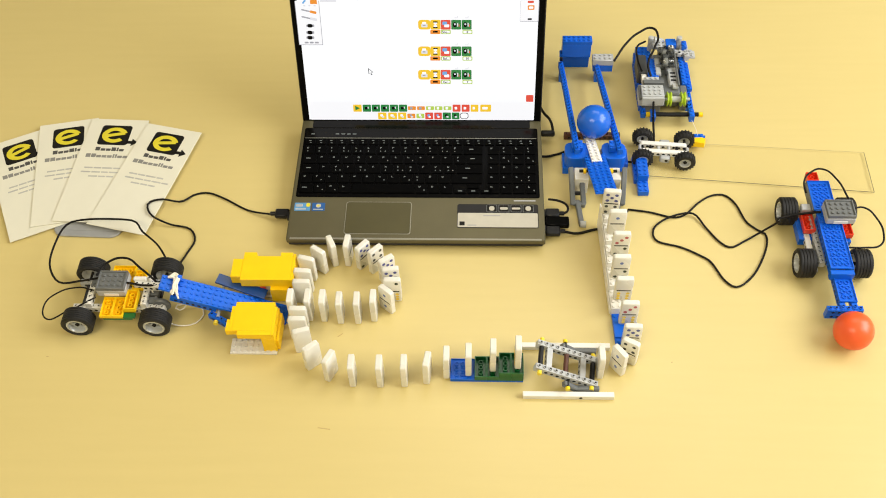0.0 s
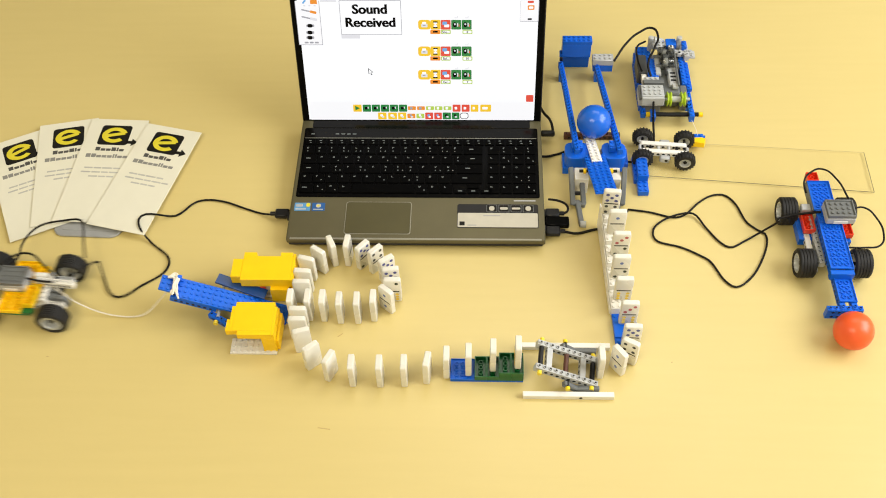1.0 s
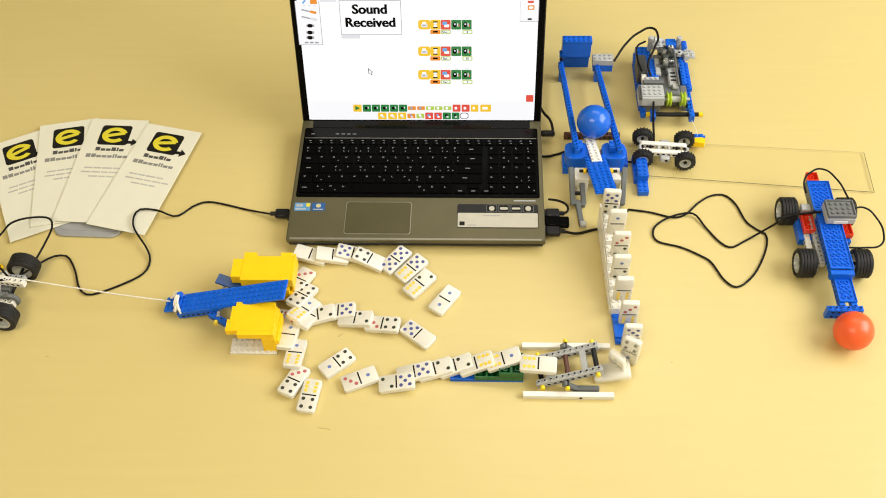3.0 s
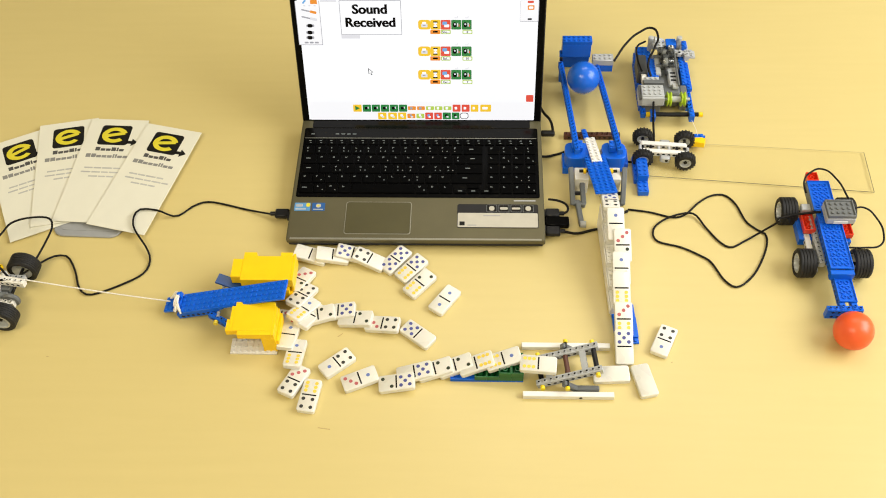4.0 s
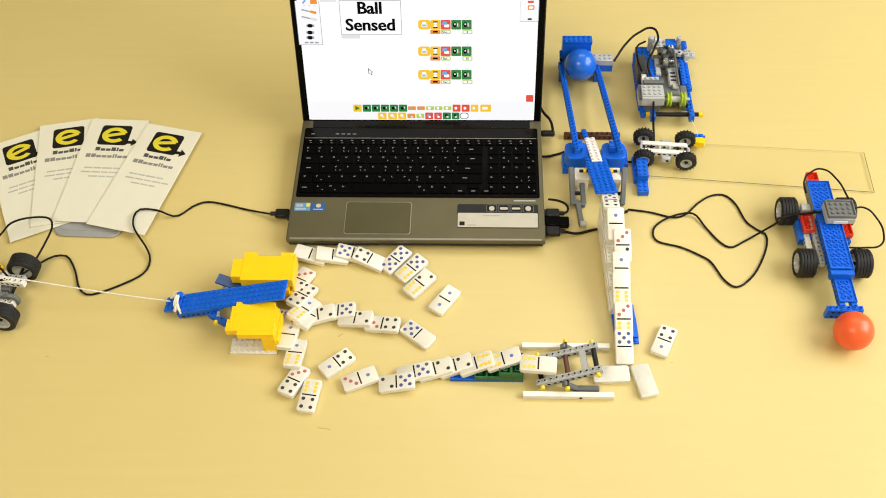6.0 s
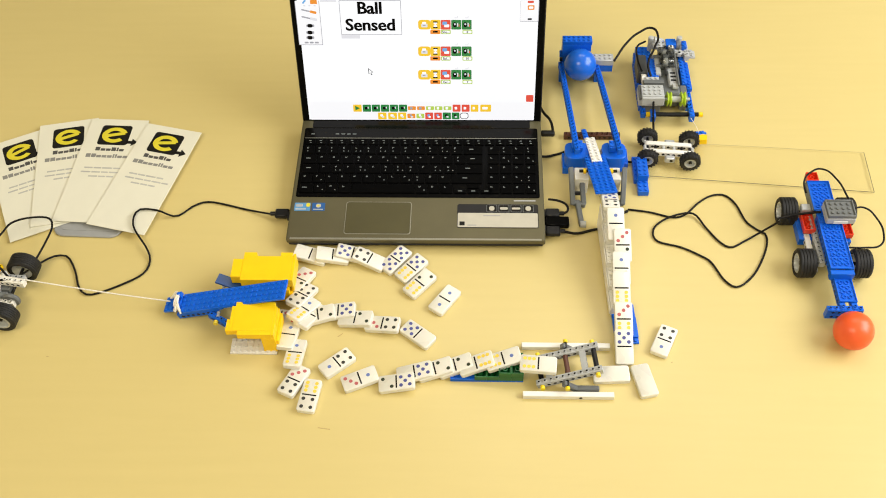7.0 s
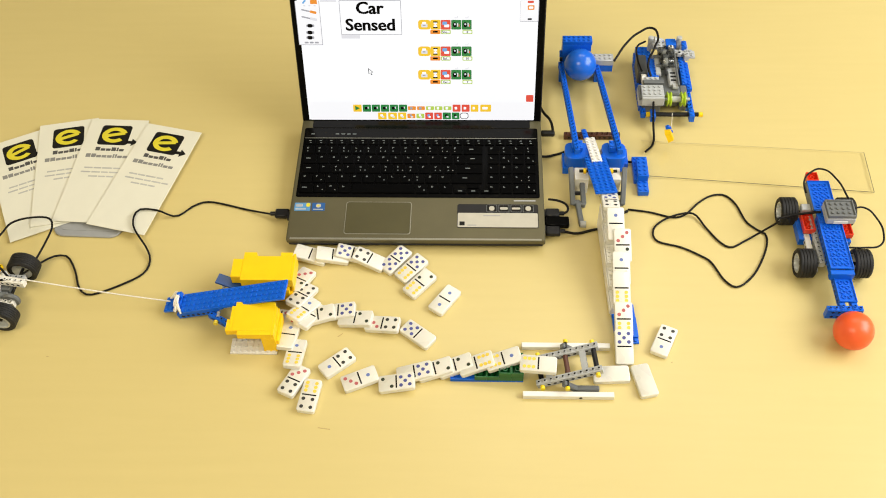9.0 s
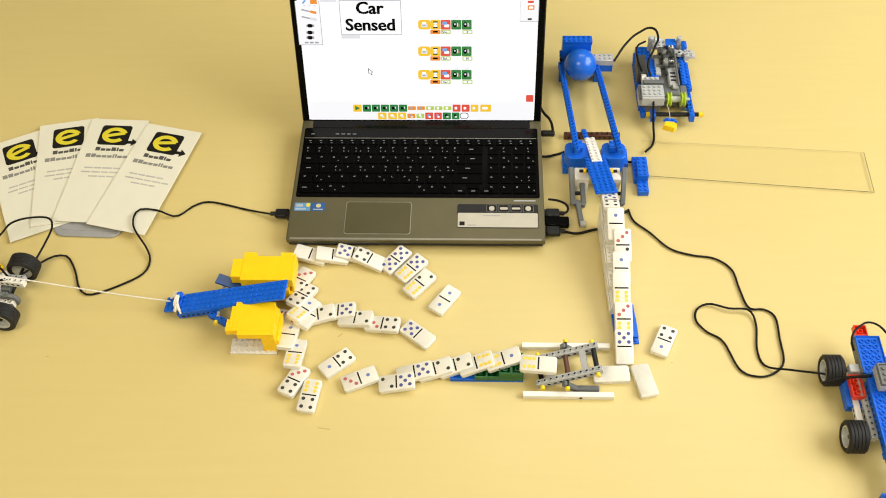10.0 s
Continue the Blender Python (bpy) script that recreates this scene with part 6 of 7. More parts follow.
CATCH = [(0.00, pose(0.4322, 0.2050, 0.0140, 0, 0, 0)), (6.85, pose(0.4322, 0.2050, 0.0140, 0, 0, 0)), (7.00, pose(0.4352, 0.2073, 0.0180, 0, 0, 8)), (7.10, pose(0.4299, 0.2119, 0.0220, 0, 0, 20)), (7.20, pose(0.4337, 0.2143, 0.0220, 0, 0, 30)), (7.30, pose(0.4269, 0.2155, 0.0220, 0, 0, 40)), (7.40, pose(0.4229, 0.2148, 0.0240, 0, 0, 50)), (7.50, pose(0.3963, 0.2185, 0.0300, 0, 50, 10)), (7.60, pose(0.3773, 0.2370, 0.0340, 0, 20, -55)), (7.70, pose(0.3880, 0.2180, 0.0300, 0, 10, -20)), (7.80, pose(0.3998, 0.2039, 0.0280, 0, 0, 8)), (7.90, pose(0.3910, 0.2150, 0.0290, 0, 0, -5)), (8.00, pose(0.3780, 0.2271, 0.0300, 0, 0, -14)), (8.10, pose(0.3840, 0.2150, 0.0300, 0, 20, -25)), (8.20, pose(0.3907, 0.2002, 0.0280, 0, 40, -40)), (8.35, pose(0.3840, 0.2130, 0.0290, 0, 20, -25)), (8.50, pose(0.3761, 0.2258, 0.0300, 0, 0, -18)), (8.60, pose(0.3880, 0.2190, 0.0300, 0, 15, 25)), (8.70, pose(0.4008, 0.2124, 0.0280, 0, 30, 62)), (8.85, pose(0.3930, 0.2090, 0.0280, 0, 50, 30)), (9.00, pose(0.3845, 0.2062, 0.0280, 0, 65, 0)), (9.20, pose(0.3874, 0.2173, 0.0300, 0, 45, 18)), (9.35, pose(0.3900, 0.2130, 0.0300, 0, 40, -15)), (9.50, pose(0.3934, 0.2087, 0.0280, 0, 30, -42)), (9.70, pose(0.3792, 0.2221, 0.0300, 0, 10, -32)), (10.00, pose(0.3872, 0.2234, 0.0300, 0, 0, -10))]


def catch():
    """The yellow and blue hook on a thread that holds the little car back."""
    t = thing("catch_hook", pose(0.427, 0.205, 0.012), "small yellow and blue hook hanging from a thread", "toy hook")
    bm = bmesh.new()
    pr = [(-0.011, -0.005), (0.008, -0.008), (0.012, 0.003), (0.006, 0.007), (-0.008, 0.006)]
    lo = [bm.verts.new((x, y, -0.004)) for x, y in pr]
    hi = [bm.verts.new((x * 0.86, y * 0.86, 0.005)) for x, y in pr]
    bm.faces.new(lo)
    bm.faces.new(hi)
    for i in range(5):
        bm.faces.new((lo[i], lo[(i + 1) % 5], hi[(i + 1) % 5], hi[i]))
    part("hook", bm, YELLOW, t, "yellow plastic wedge")
    brick("brick", t, BLUE, -0.008, 0.006, -0.002, 2, 1, 2)
    bm = bmesh.new()
    rod(bm, 0.0020, (-0.011, 0.010, 0.002), (0.011, 0.010, 0.002), 8)
    part("pin", bm, BLUE, t)
    curve_part("thread", [(0.0, 0.008, 0.003), (-0.003, 0.022, 0.008), (-0.008, 0.036, 0.012)], 0.0004, STRING, t, "fine pale thread")
    rows = CATCH
    MOVES.append((t, rows))


catch()


# ---- sensor post and clear ramp ----
def sensor_post():
    t = thing("sensor_post", pose(0.339, 0.140, 0), "blue brick post with a clear blue sensor on top", "toy sensor")
    brick("brick", t, BLUE, -0.008, -0.034, 0, 2, 3, 3)
    brick("brick", t, BLUE, -0.012, -0.010, 0, 2, 6, 3)
    brick("brick", t, BLUE, -0.008, -0.014, 0.0097, 2, 5, 4, label="translucent-looking pale blue sensor brick")
    curve_part("lead", [(-0.010, 0.030, 0.006), (-0.020, 0.032, 0.004), (-0.034, 0.032, 0.006)], 0.0018, CABLE, t)


sensor_post()


def ramp():
    t = thing("clear_sheet", Matrix(), "clear acrylic sheet lying on the table as a track", "acrylic sheet")
    bm = bmesh.new()
    q = [(0.684, 0.113), (0.687, 0.195), (0.346, 0.2185), (0.346, 0.1445)]
    lo = [bm.verts.new((x, y, 0.0006)) for x, y in q]
    hi = [bm.verts.new((x, y, 0.0030)) for x, y in q]
    bm.faces.new(lo)
    bm.faces.new(hi)
    for i in range(4):
        bm.faces.new((lo[i], lo[(i + 1) % 4], hi[(i + 1) % 4], hi[i]))
    ob = part("sheet", bm, ACRYL, t)
    ob.visible_shadow = False
    for a, b in ((q[0], q[1]), (q[1], q[2]), (q[3], q[0])):
        bm = bmesh.new()
        far = a == q[1]
        rod(bm, 0.0003 if far else 0.0005, (*a, 0.0030), (*b, 0.0030), 6)
        part("cut_edge", bm, EDGEF if far else EDGE, t, "darker cut edge of the sheet")


EDGEF = mat("pale_acrylic_edge", (0.50, 0.42, 0.22), 0.3, vary=0.2, scale=90)
EDGE = mat("acrylic_cut_edge", (0.20, 0.18, 0.10), 0.3, vary=0.2, scale=90)
ramp()


# ---- the little white car ----
LITTLE = [(0.00, 0.0000), (5.60, 0.0009), (6.80, 0.0043), (7.00, 0.0077), (7.10, 0.0137), (7.20, 0.0214), (7.30, 0.0317), (7.40, 0.0496), (7.50, 0.0743), (7.60, 0.1032), (7.70, 0.1396), (7.80, 0.1818), (7.90, 0.2289), (8.00, 0.2783), (8.10, 0.3275), (8.20, 0.3756), (8.40, 0.4531), (8.80, 0.5105), (10.00, 0.5105)]


def little_car():
    t = thing("toy_car", pose(0.3755, 0.1855, 0.0032, 0, 0, -5), "small white beam toy car with knobbly black tyres", "toy car")
    wheels = []
    for x in (-0.032, 0.032):
        for y, f in ((-0.0215, 180), (0.0235, 0)):
            at = pose(x, y, 0.0150, 0, 0, f)
            wheels.append((wheel(t, at, 0.0147, 0.0130, 0.0088, treads=18), at, f))
        bm = bmesh.new()
        rod(bm, 0.0022, (x, -0.026, 0.0155), (x, 0.028, 0.0155), 8)
        part("axle", bm, BLACKP, t)
    for y in (-0.0075, 0.0085):
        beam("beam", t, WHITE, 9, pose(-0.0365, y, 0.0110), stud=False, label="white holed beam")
    for x, material in ((-0.036, GREY), (-0.020, BLACKP), (-0.008, GREY), (0.008, GREY), (0.020, BLACKP), (0.036, GREY)):
        bm = bmesh.new()
        rod(bm, 0.0024, (x, -0.004, 0.0155), (x, 0.005, 0.0155), 10)
        part("cross_pin", bm, material, t, smooth=True)
    for y, sgn in ((-0.0165, -1), (0.0165, 1)):
        bm = bmesh.new()
        cbox(bm, 0.002, y, 0.0112, 0.0155, 0.0088, 0.0110, 0.0022)
        blk = part("side_block", bm, CHROME, t, "pale grey side connector", smooth=True)
        # flat black disc in place of the shade in the block's hole
        bm = bmesh.new()
        rod(bm, 0.0024, (0.004, y + sgn * 0.0042, 0.0118), (0.004, y + sgn * 0.0047, 0.0118), 12)
        part("pin_hole", bm, BLACKP, blk)
    rows = LITTLE
    MOVES.append((t, [(s, pose(0.3755 + d, 0.1855 - 0.045 * d, 0.0032 if d < 0.30 else 0.0, 0, 0, -5)) for s, d in rows]))
    rolled([(o, at) for o, at, f in wheels if f == 0], rows, 0.0147)
    rolled([(o, at) for o, at, f in wheels if f], rows, 0.0147, -1)


little_car()


# ---- the long blue car and the red ball ----
LONG = [(0.00, 0.0000, -0.0000), (9.04, 0.0000, -0.0000), (9.10, 0.0003, -0.0094), (9.20, 0.0013, -0.0377), (9.30, 0.0026, -0.0754), (9.40, 0.0038, -0.1104), (9.50, 0.0051, -0.1468), (9.60, 0.0065, -0.1858), (9.70, 0.0079, -0.2262), (9.80, 0.0088, -0.2532), (9.90, 0.0092, -0.2653), (10.00, 0.0094, -0.2693)]


def long_car():
    t = thing("toy_car", pose(0.588, 0.010, 0), "long blue brick toy car with grey hub and wide tyres", "toy car")
    O = (-0.588, -0.010)

    def box(name, material, x0, y0, z0, x1, y1, z1, ch=0.0005, label=""):
        bm = bmesh.new()
        cbox(bm, (x0 + x1) / 2 + O[0], (y0 + y1) / 2 + O[1], (z0 + z1) / 2, x1 - x0, y1 - y0, z1 - z0, ch)
        return part(name, bm, material, t, label)

    wheels = []
    for y, xs in ((-0.0350, (0.5480, 0.6245)), (0.0600, (0.5400, 0.6230))):
        for x, f in zip(xs, (90, -90)):
            at = pose(x + O[0], y + O[1], 0.0206, 0, 0, f)
            wheels.append((wheel(t, at, 0.0206, 0.0245, 0.0140, grooves=5), at, f))
        bm = bmesh.new()
        rod(bm, 0.0022, (xs[0] + O[0], y + O[1], 0.0206), (xs[1] + O[0], y + O[1], 0.0206), 8)
        part("axle", bm, BLACKP, t)
    # spine
    upturned("plate", t, BLUE, 0.5720 + O[0], -0.0620 + O[1], 0.0420, 4, 13, 1)
    upturned("plate", t, BLUE, 0.5700 + O[0], 0.0422 + O[1], 0.0420, 4, 7, 1)
    for x in (0.576, 0.600):
        beam("beam", t, BLUE, 12, pose(x + O[0], -0.0620 + O[1], 0.0322, 0, 0, 90))
        beam("beam", t, GREY, 12, pose(x - 0.006 + O[0], -0.040 + O[1], 0.0180, 0, 0, 90))
    box("side_panel", DGREY, 0.5685, 0.0435, 0.0300, 0.5715, 0.0970, 0.0440)
    brick("brick", t, BLUE, 0.5720 + O[0], -0.0700 + O[1], 0.0290, 4, 1, 4, stud=False)
    upturned("plate", t, BLUE, 0.5780 + O[0], -0.1080 + O[1], 0.0290, 3, 5, 1)
    for x in (0.5820, 0.5980):
        beam("beam", t, BLUE, 7, pose(x + O[0], -0.1180 + O[1], 0.0192, 0, 0, 90))
    beam("nose_beam", t, BLUE, 6, pose(0.5610 + O[0], -0.1160 + O[1], 0.0180))
    beam("nose_beam", t, BLUE, 6, pose(0.5610 + O[0], -0.1160 + O[1], 0.0083), label="blue holed bumper beam")
    upturned("brick", t, REDP, 0.5720 + O[0], 0.0985 + O[1], 0.0360, 2, 2, 3)
    upturned("brick", t, REDP, 0.5540 + O[0], 0.0140 + O[1], 0.0250, 2, 4, 3)
    upturned("brick", t, REDP, 0.6050 + O[0], 0.0060 + O[1], 0.0250, 2, 4, 3)
    brick("brick", t, BLUE, 0.5480 + O[0], 0.0060 + O[1], 0.0100, 3, 5, 4, stud=False)
    brick("brick", t, BLUE, 0.6040 + O[0], 0.0020 + O[1], 0.0100, 2, 5, 4, stud=False)
    box("grey_block", GREY, 0.5560, 0.0480, 0.0280, 0.5700, 0.0600, 0.0380, 0.001)
    for x in (0.5590, 0.6100):
        beam("beam", t, WHITE, 9, pose(x + O[0], -0.0500 + O[1], 0.0160, 0, 0, 90), stud=False)
    power_hub(t, pose(0.5995 + O[0], 0.0300 + O[1], 0.0470), 5, 4)
    flat = 0.0014
    curve_part("lead", [(0.618 + O[0], 0.038 + O[1], 0.052), (0.640 + O[0], 0.042 + O[1], 0.050), (0.655 + O[0], 0.028 + O[1], 0.044), (0.6600 + O[0], 0.003 + O[1], 0.040), (0.6500 + O[0], -0.018 + O[1], 0.040), (0.628 + O[0], -0.022 + O[1], 0.040), (0.604 + O[0], -0.022 + O[1], 0.040)], flat, CABLE, t)
    curve_part("lead", [(0.5665 + O[0], 0.078 + O[1], 0.040), (0.5635 + O[0], 0.091 + O[1], 0.052), (0.575 + O[0], 0.105 + O[1], 0.056), (0.592 + O[0], 0.111 + O[1], 0.056), (0.609 + O[0], 0.091 + O[1], 0.056), (0.620 + O[0], 0.062 + O[1], 0.050), (0.626 + O[0], 0.030 + O[1], 0.046)], flat, CABLE, t)
    curve_part("lead", [(0.5175 + O[0], 0.032 + O[1], 0.036), (0.5440 + O[0], 0.0370 + O[1], 0.040), (0.578 + O[0], 0.0370 + O[1], 0.0465)], 0.0018, CABLE, t)
    rows = []
    for s, dx, dy in LONG:
        rows.append((s, pose(0.588 + dx, 0.010 + dy, 0, 0, 0, 0)))
    MOVES.append((t, rows))
    roll = [(s, dy) for s, dx, dy in LONG]
    rolled([(o, at) for o, at, f in wheels if f == 90], roll, 0.0206, 1)
    rolled([(o, at) for o, at, f in wheels if f == -90], roll, 0.0206, -1)
    ob = ball("red_ball", pose(0.5885, -0.1510, 0.026), BALLR, "matt orange-red plastic ball on the table")
    out = []
    for (s0, a0, b0), (s1, a1, b1) in zip(LONG, LONG[1:]):
        n = max(1, math.ceil(abs(b1 - b0) / 0.025))
        for i in range(n):
            f = i / n
            out.append((s0 + (s1 - s0) * f, a0 + (a1 - a0) * f, b0 + (b1 - b0) * f))
    out.append(LONG[-1])
    MOVES.append((ob, [(s, pose(0.5885 + dx, -0.1510 + dy * 1.04, 0.026, math.degrees(-dy / 0.026))) for s, dx, dy in out]))


long_car()


# ---- cables ----
MAIN_A = [(-0.2147, 0.0575, 0.0090), (-0.2554, 0.0710, 0.0018), (-0.2934, 0.0932, 0.0018), (-0.3215, 0.1055, 0.0018), (-0.3427, 0.1020, 0.0018), (-0.3603, 0.0845, 0.0060), (-0.3883, 0.0824, 0.0135), (-0.4063, 0.0733, 0.0135), (-0.3965, 0.0512, 0.0135), (-0.3697, 0.0418, 0.0040), (-0.3391, 0.0351, 0.0018), (-0.3268, 0.0137, 0.0018), (-0.3345, -0.0127, 0.0018), (-0.3406, -0.0366, 0.0060), (-0.3459, -0.0643, 0.0160), (-0.3553, -0.0831, 0.0280)]
MAIN_B = [(-0.2147, 0.0575, 0.0090), (-0.2554, 0.0717, 0.0022), (-0.3139, 0.0870, 0.0022), (-0.3387, 0.0801, 0.0022), (-0.3631, 0.0587, 0.0022), (-0.3913, 0.0618, 0.0125), (-0.4183, 0.0594, 0.0145), (-0.4185, 0.0287, 0.0145), (-0.3920, -0.0083, 0.0070), (-0.3852, -0.0291, 0.0022), (-0.3928, -0.0516, 0.0022), (-0.4285, -0.0750, 0.0022), (-0.4598, -0.0871, 0.0022), (-0.4773, -0.0755, 0.0022), (-0.4907, -0.0455, 0.0022), (-0.5078, -0.0205, 0.0030), (-0.5234, -0.0209, 0.0060), (-0.5359, -0.0349, 0.0120), (-0.5515, -0.0703, 0.0280)]
LOOP_A = [(-0.3445, -0.0548, 0.0300), (-0.3678, -0.0195, 0.0300), (-0.3971, 0.0080, 0.0280), (-0.4138, 0.0287, 0.0260), (-0.4467, 0.0327, 0.0260), (-0.4885, 0.0313, 0.0260), (-0.5129, 0.0214, 0.0260), (-0.5207, -0.0125, 0.0260), (-0.5179, -0.0535, 0.0260), (-0.4951, -0.0845, 0.0280), (-0.4609, -0.0856, 0.0340), (-0.4334, -0.0878, 0.0440)]
LOOP_B = [(-0.5390, -0.0486, 0.0300), (-0.5334, -0.0158, 0.0300), (-0.5325, 0.0153, 0.0280), (-0.5442, 0.0341, 0.0260), (-0.5738, 0.0339, 0.0260), (-0.5963, 0.0240, 0.0260), (-0.6043, 0.0057, 0.0260), (-0.6154, -0.0237, 0.0260), (-0.6263, -0.0545, 0.0260), (-0.6308, -0.0761, 0.0280), (-0.6384, -0.0825, 0.0340), (-0.6429, -0.0880, 0.0440)]
RC_A = [(0.3144, 0.0775, 0.0018), (0.3457, 0.0722, 0.0018), (0.3780, 0.0627, 0.0018), (0.3978, 0.0683, 0.0018), (0.4189, 0.0905, 0.0018), (0.4401, 0.1052, 0.0018), (0.4605, 0.1064, 0.0018), (0.4747, 0.0887, 0.0018), (0.4846, 0.0559, 0.0018), (0.4985, 0.0400, 0.0018), (0.5098, 0.0295, 0.0018), (0.5045, 0.0023, 0.0018), (0.4824, -0.0395, 0.0018), (0.4559, -0.0634, 0.0018), (0.4386, -0.0528, 0.0018), (0.4239, -0.0209, 0.0018), (0.4103, -0.0089, 0.0018), (0.3839, 0.0064, 0.0018), (0.3510, 0.0176, 0.0018), (0.3474, 0.0387, 0.0018), (0.3621, 0.0550, 0.0030), (0.3859, 0.0647, 0.0060), (0.4095, 0.0668, 0.0050), (0.4244, 0.0436, 0.0018), (0.4405, 0.0173, 0.0018), (0.4560, 0.0070, 0.0018), (0.4772, 0.0187, 0.0018), (0.4995, 0.0297, 0.0080), (0.5210, 0.0280, 0.0360)]
RC_B = [(0.3143, 0.0772, 0.0022), (0.3207, 0.0543, 0.0022), (0.3418, 0.0330, 0.0022), (0.3673, 0.0038, 0.0022), (0.3982, -0.0082, 0.0022), (0.4296, -0.0141, 0.0022), (0.4507, -0.0341, 0.0022), (0.4562, -0.0656, 0.0022), (0.4643, -0.0991, 0.0022), (0.4846, -0.1017, 0.0022), (0.4978, -0.1147, 0.0022), (0.4978, -0.1495, 0.0022), (0.4967, -0.1851, 0.0022), (0.4825, -0.2026, 0.0022), (0.4617, -0.2089, 0.0022), (0.4375, -0.1989, 0.0022), (0.4216, -0.1550, 0.0022), (0.4011, -0.1389, 0.0022), (0.3896, -0.1215, 0.0022), (0.3927, -0.1028, 0.0022), (0.4105, -0.0943, 0.0040), (0.4359, -0.1030, 0.0060), (0.4624, -0.1055, 0.0060), (0.4698, -0.1271, 0.0022), (0.4647, -0.1679, 0.0022), (0.4718, -0.1924, 0.0022), (0.4997, -0.2052, 0.0140), (0.5336, -0.2239, 0.0360)]

MAIN_M = [(-0.2147, 0.0575, 0.009), (-0.2357, 0.0652, 0.0022), (-0.2647, 0.0761, 0.0022), (-0.2923, 0.0872, 0.0022), (-0.319, 0.0915, 0.0022), (-0.3397, 0.0857, 0.0022), (-0.3573, 0.0642, 0.0022), (-0.3691, 0.0586, 0.0022), (-0.3827, 0.0525, 0.012), (-0.4044, 0.0545, 0.012), (-0.4145, 0.0457, 0.012), (-0.4086, 0.0262, 0.012), (-0.3903, 0.0075, 0.0022), (-0.3682, -0.0102, 0.0022), (-0.3585, -0.0216, 0.0022), (-0.3565, -0.036, 0.0022), (-0.3641, -0.0513, 0.0022), (-0.3887, -0.0706, 0.0022), (-0.4056, -0.0866, 0.0022), (-0.4208, -0.0907, 0.0022), (-0.4339, -0.08, 0.0022), (-0.4443, -0.0602, 0.0022), (-0.4502, -0.0473, 0.012), (-0.4529, -0.0458, 0.026), (-0.4815, -0.075, 0.03)]
LOOP_M = [(-0.4668, -0.0447, 0.035), (-0.4773, -0.0153, 0.03), (-0.4865, 0.0157, 0.028), (-0.4964, 0.0304, 0.027), (-0.5216, 0.0289, 0.026), (-0.5491, 0.0211, 0.026), (-0.5636, 0.0039, 0.026), (-0.5689, -0.0182, 0.026), (-0.5685, -0.0454, 0.028), (-0.6, -0.086, 0.034), (-0.574, -0.09, 0.044)]
RC_1 = [(0.3151, 0.0761, 0.0022), (0.3374, 0.0729, 0.0022), (0.3573, 0.0643, 0.0022), (0.375, 0.059, 0.0022), (0.3907, 0.0657, 0.0022), (0.4141, 0.0867, 0.0022), (0.4325, 0.0991, 0.0022), (0.4456, 0.1026, 0.0022), (0.4616, 0.0971, 0.0022), (0.4712, 0.0772, 0.0022), (0.4766, 0.0469, 0.0022), (0.482, 0.0289, 0.0022), (0.4897, 0.0216, 0.0022), (0.5023, 0.0238, 0.0022), (0.5131, 0.0207, 0.0022), (0.5149, 0.0072, 0.0022), (0.5077, -0.0205, 0.0022), (0.4955, -0.0505, 0.0022), (0.4821, -0.0702, 0.0022), (0.4674, -0.0791, 0.0022), (0.456, -0.0773, 0.0022), (0.4437, -0.0658, 0.0022), (0.4371, -0.0462, 0.0022), (0.4322, -0.0242, 0.0022), (0.4257, -0.0131, 0.0022), (0.4146, -0.0061, 0.0022), (0.3948, -0.0032, 0.0022), (0.3749, -0.0013, 0.0022), (0.3638, 0.009, 0.0022), (0.3603, 0.0215, 0.0022), (0.3681, 0.0332, 0.0022), (0.3836, 0.0397, 0.0022), (0.4044, 0.042, 0.0022), (0.4253, 0.0443, 0.0022), (0.4373, 0.0359, 0.0022), (0.4417, 0.0149, 0.0022), (0.4421, -0.0109, 0.0022), (0.4471, -0.0311, 0.0022), (0.4579, -0.039, 0.0022), (0.4782, -0.0358, 0.0022), (0.4992, -0.039, 0.012), (0.5266, -0.0474, 0.036)]
RC_2 = [(0.315, 0.075, 0.0022), (0.3288, 0.0707, 0.0022), (0.3483, 0.0566, 0.0022), (0.3677, 0.0449, 0.0022), (0.3816, 0.044, 0.0022), (0.4018, 0.0538, 0.0022), (0.4241, 0.067, 0.0022), (0.4412, 0.0704, 0.0022), (0.4544, 0.064, 0.0022), (0.4647, 0.0447, 0.0022), (0.4693, 0.0204, 0.0022), (0.4737, -0.0035, 0.0022), (0.48, -0.0146, 0.0022), (0.4937, -0.0135, 0.0022), (0.5077, -0.0113, 0.0022), (0.5149, -0.0204, 0.0022), (0.5145, -0.0454, 0.0022), (0.5062, -0.0796, 0.0022), (0.4963, -0.1054, 0.0022), (0.4844, -0.1167, 0.0022), (0.4707, -0.1215, 0.0022), (0.4591, -0.117, 0.0022), (0.4458, -0.1041, 0.0022), (0.4393, -0.0851, 0.0022), (0.4356, -0.0678, 0.0022), (0.4293, -0.0561, 0.0022), (0.4169, -0.0494, 0.0022), (0.3937, -0.0446, 0.0022), (0.3812, -0.0368, 0.0022), (0.3765, -0.0217, 0.0022), (0.3823, -0.0064, 0.0022), (0.3968, -0.0001, 0.0022), (0.4194, 0.0002, 0.0022), (0.4438, 0.0014, 0.0022), (0.4549, -0.0057, 0.0022), (0.4575, -0.026, 0.0022), (0.4553, -0.0559, 0.0022), (0.4556, -0.0802, 0.0022), (0.463, -0.0925, 0.0022), (0.4805, -0.0942, 0.0022), (0.5008, -0.097, 0.012), (0.5291, -0.1188, 0.036)]
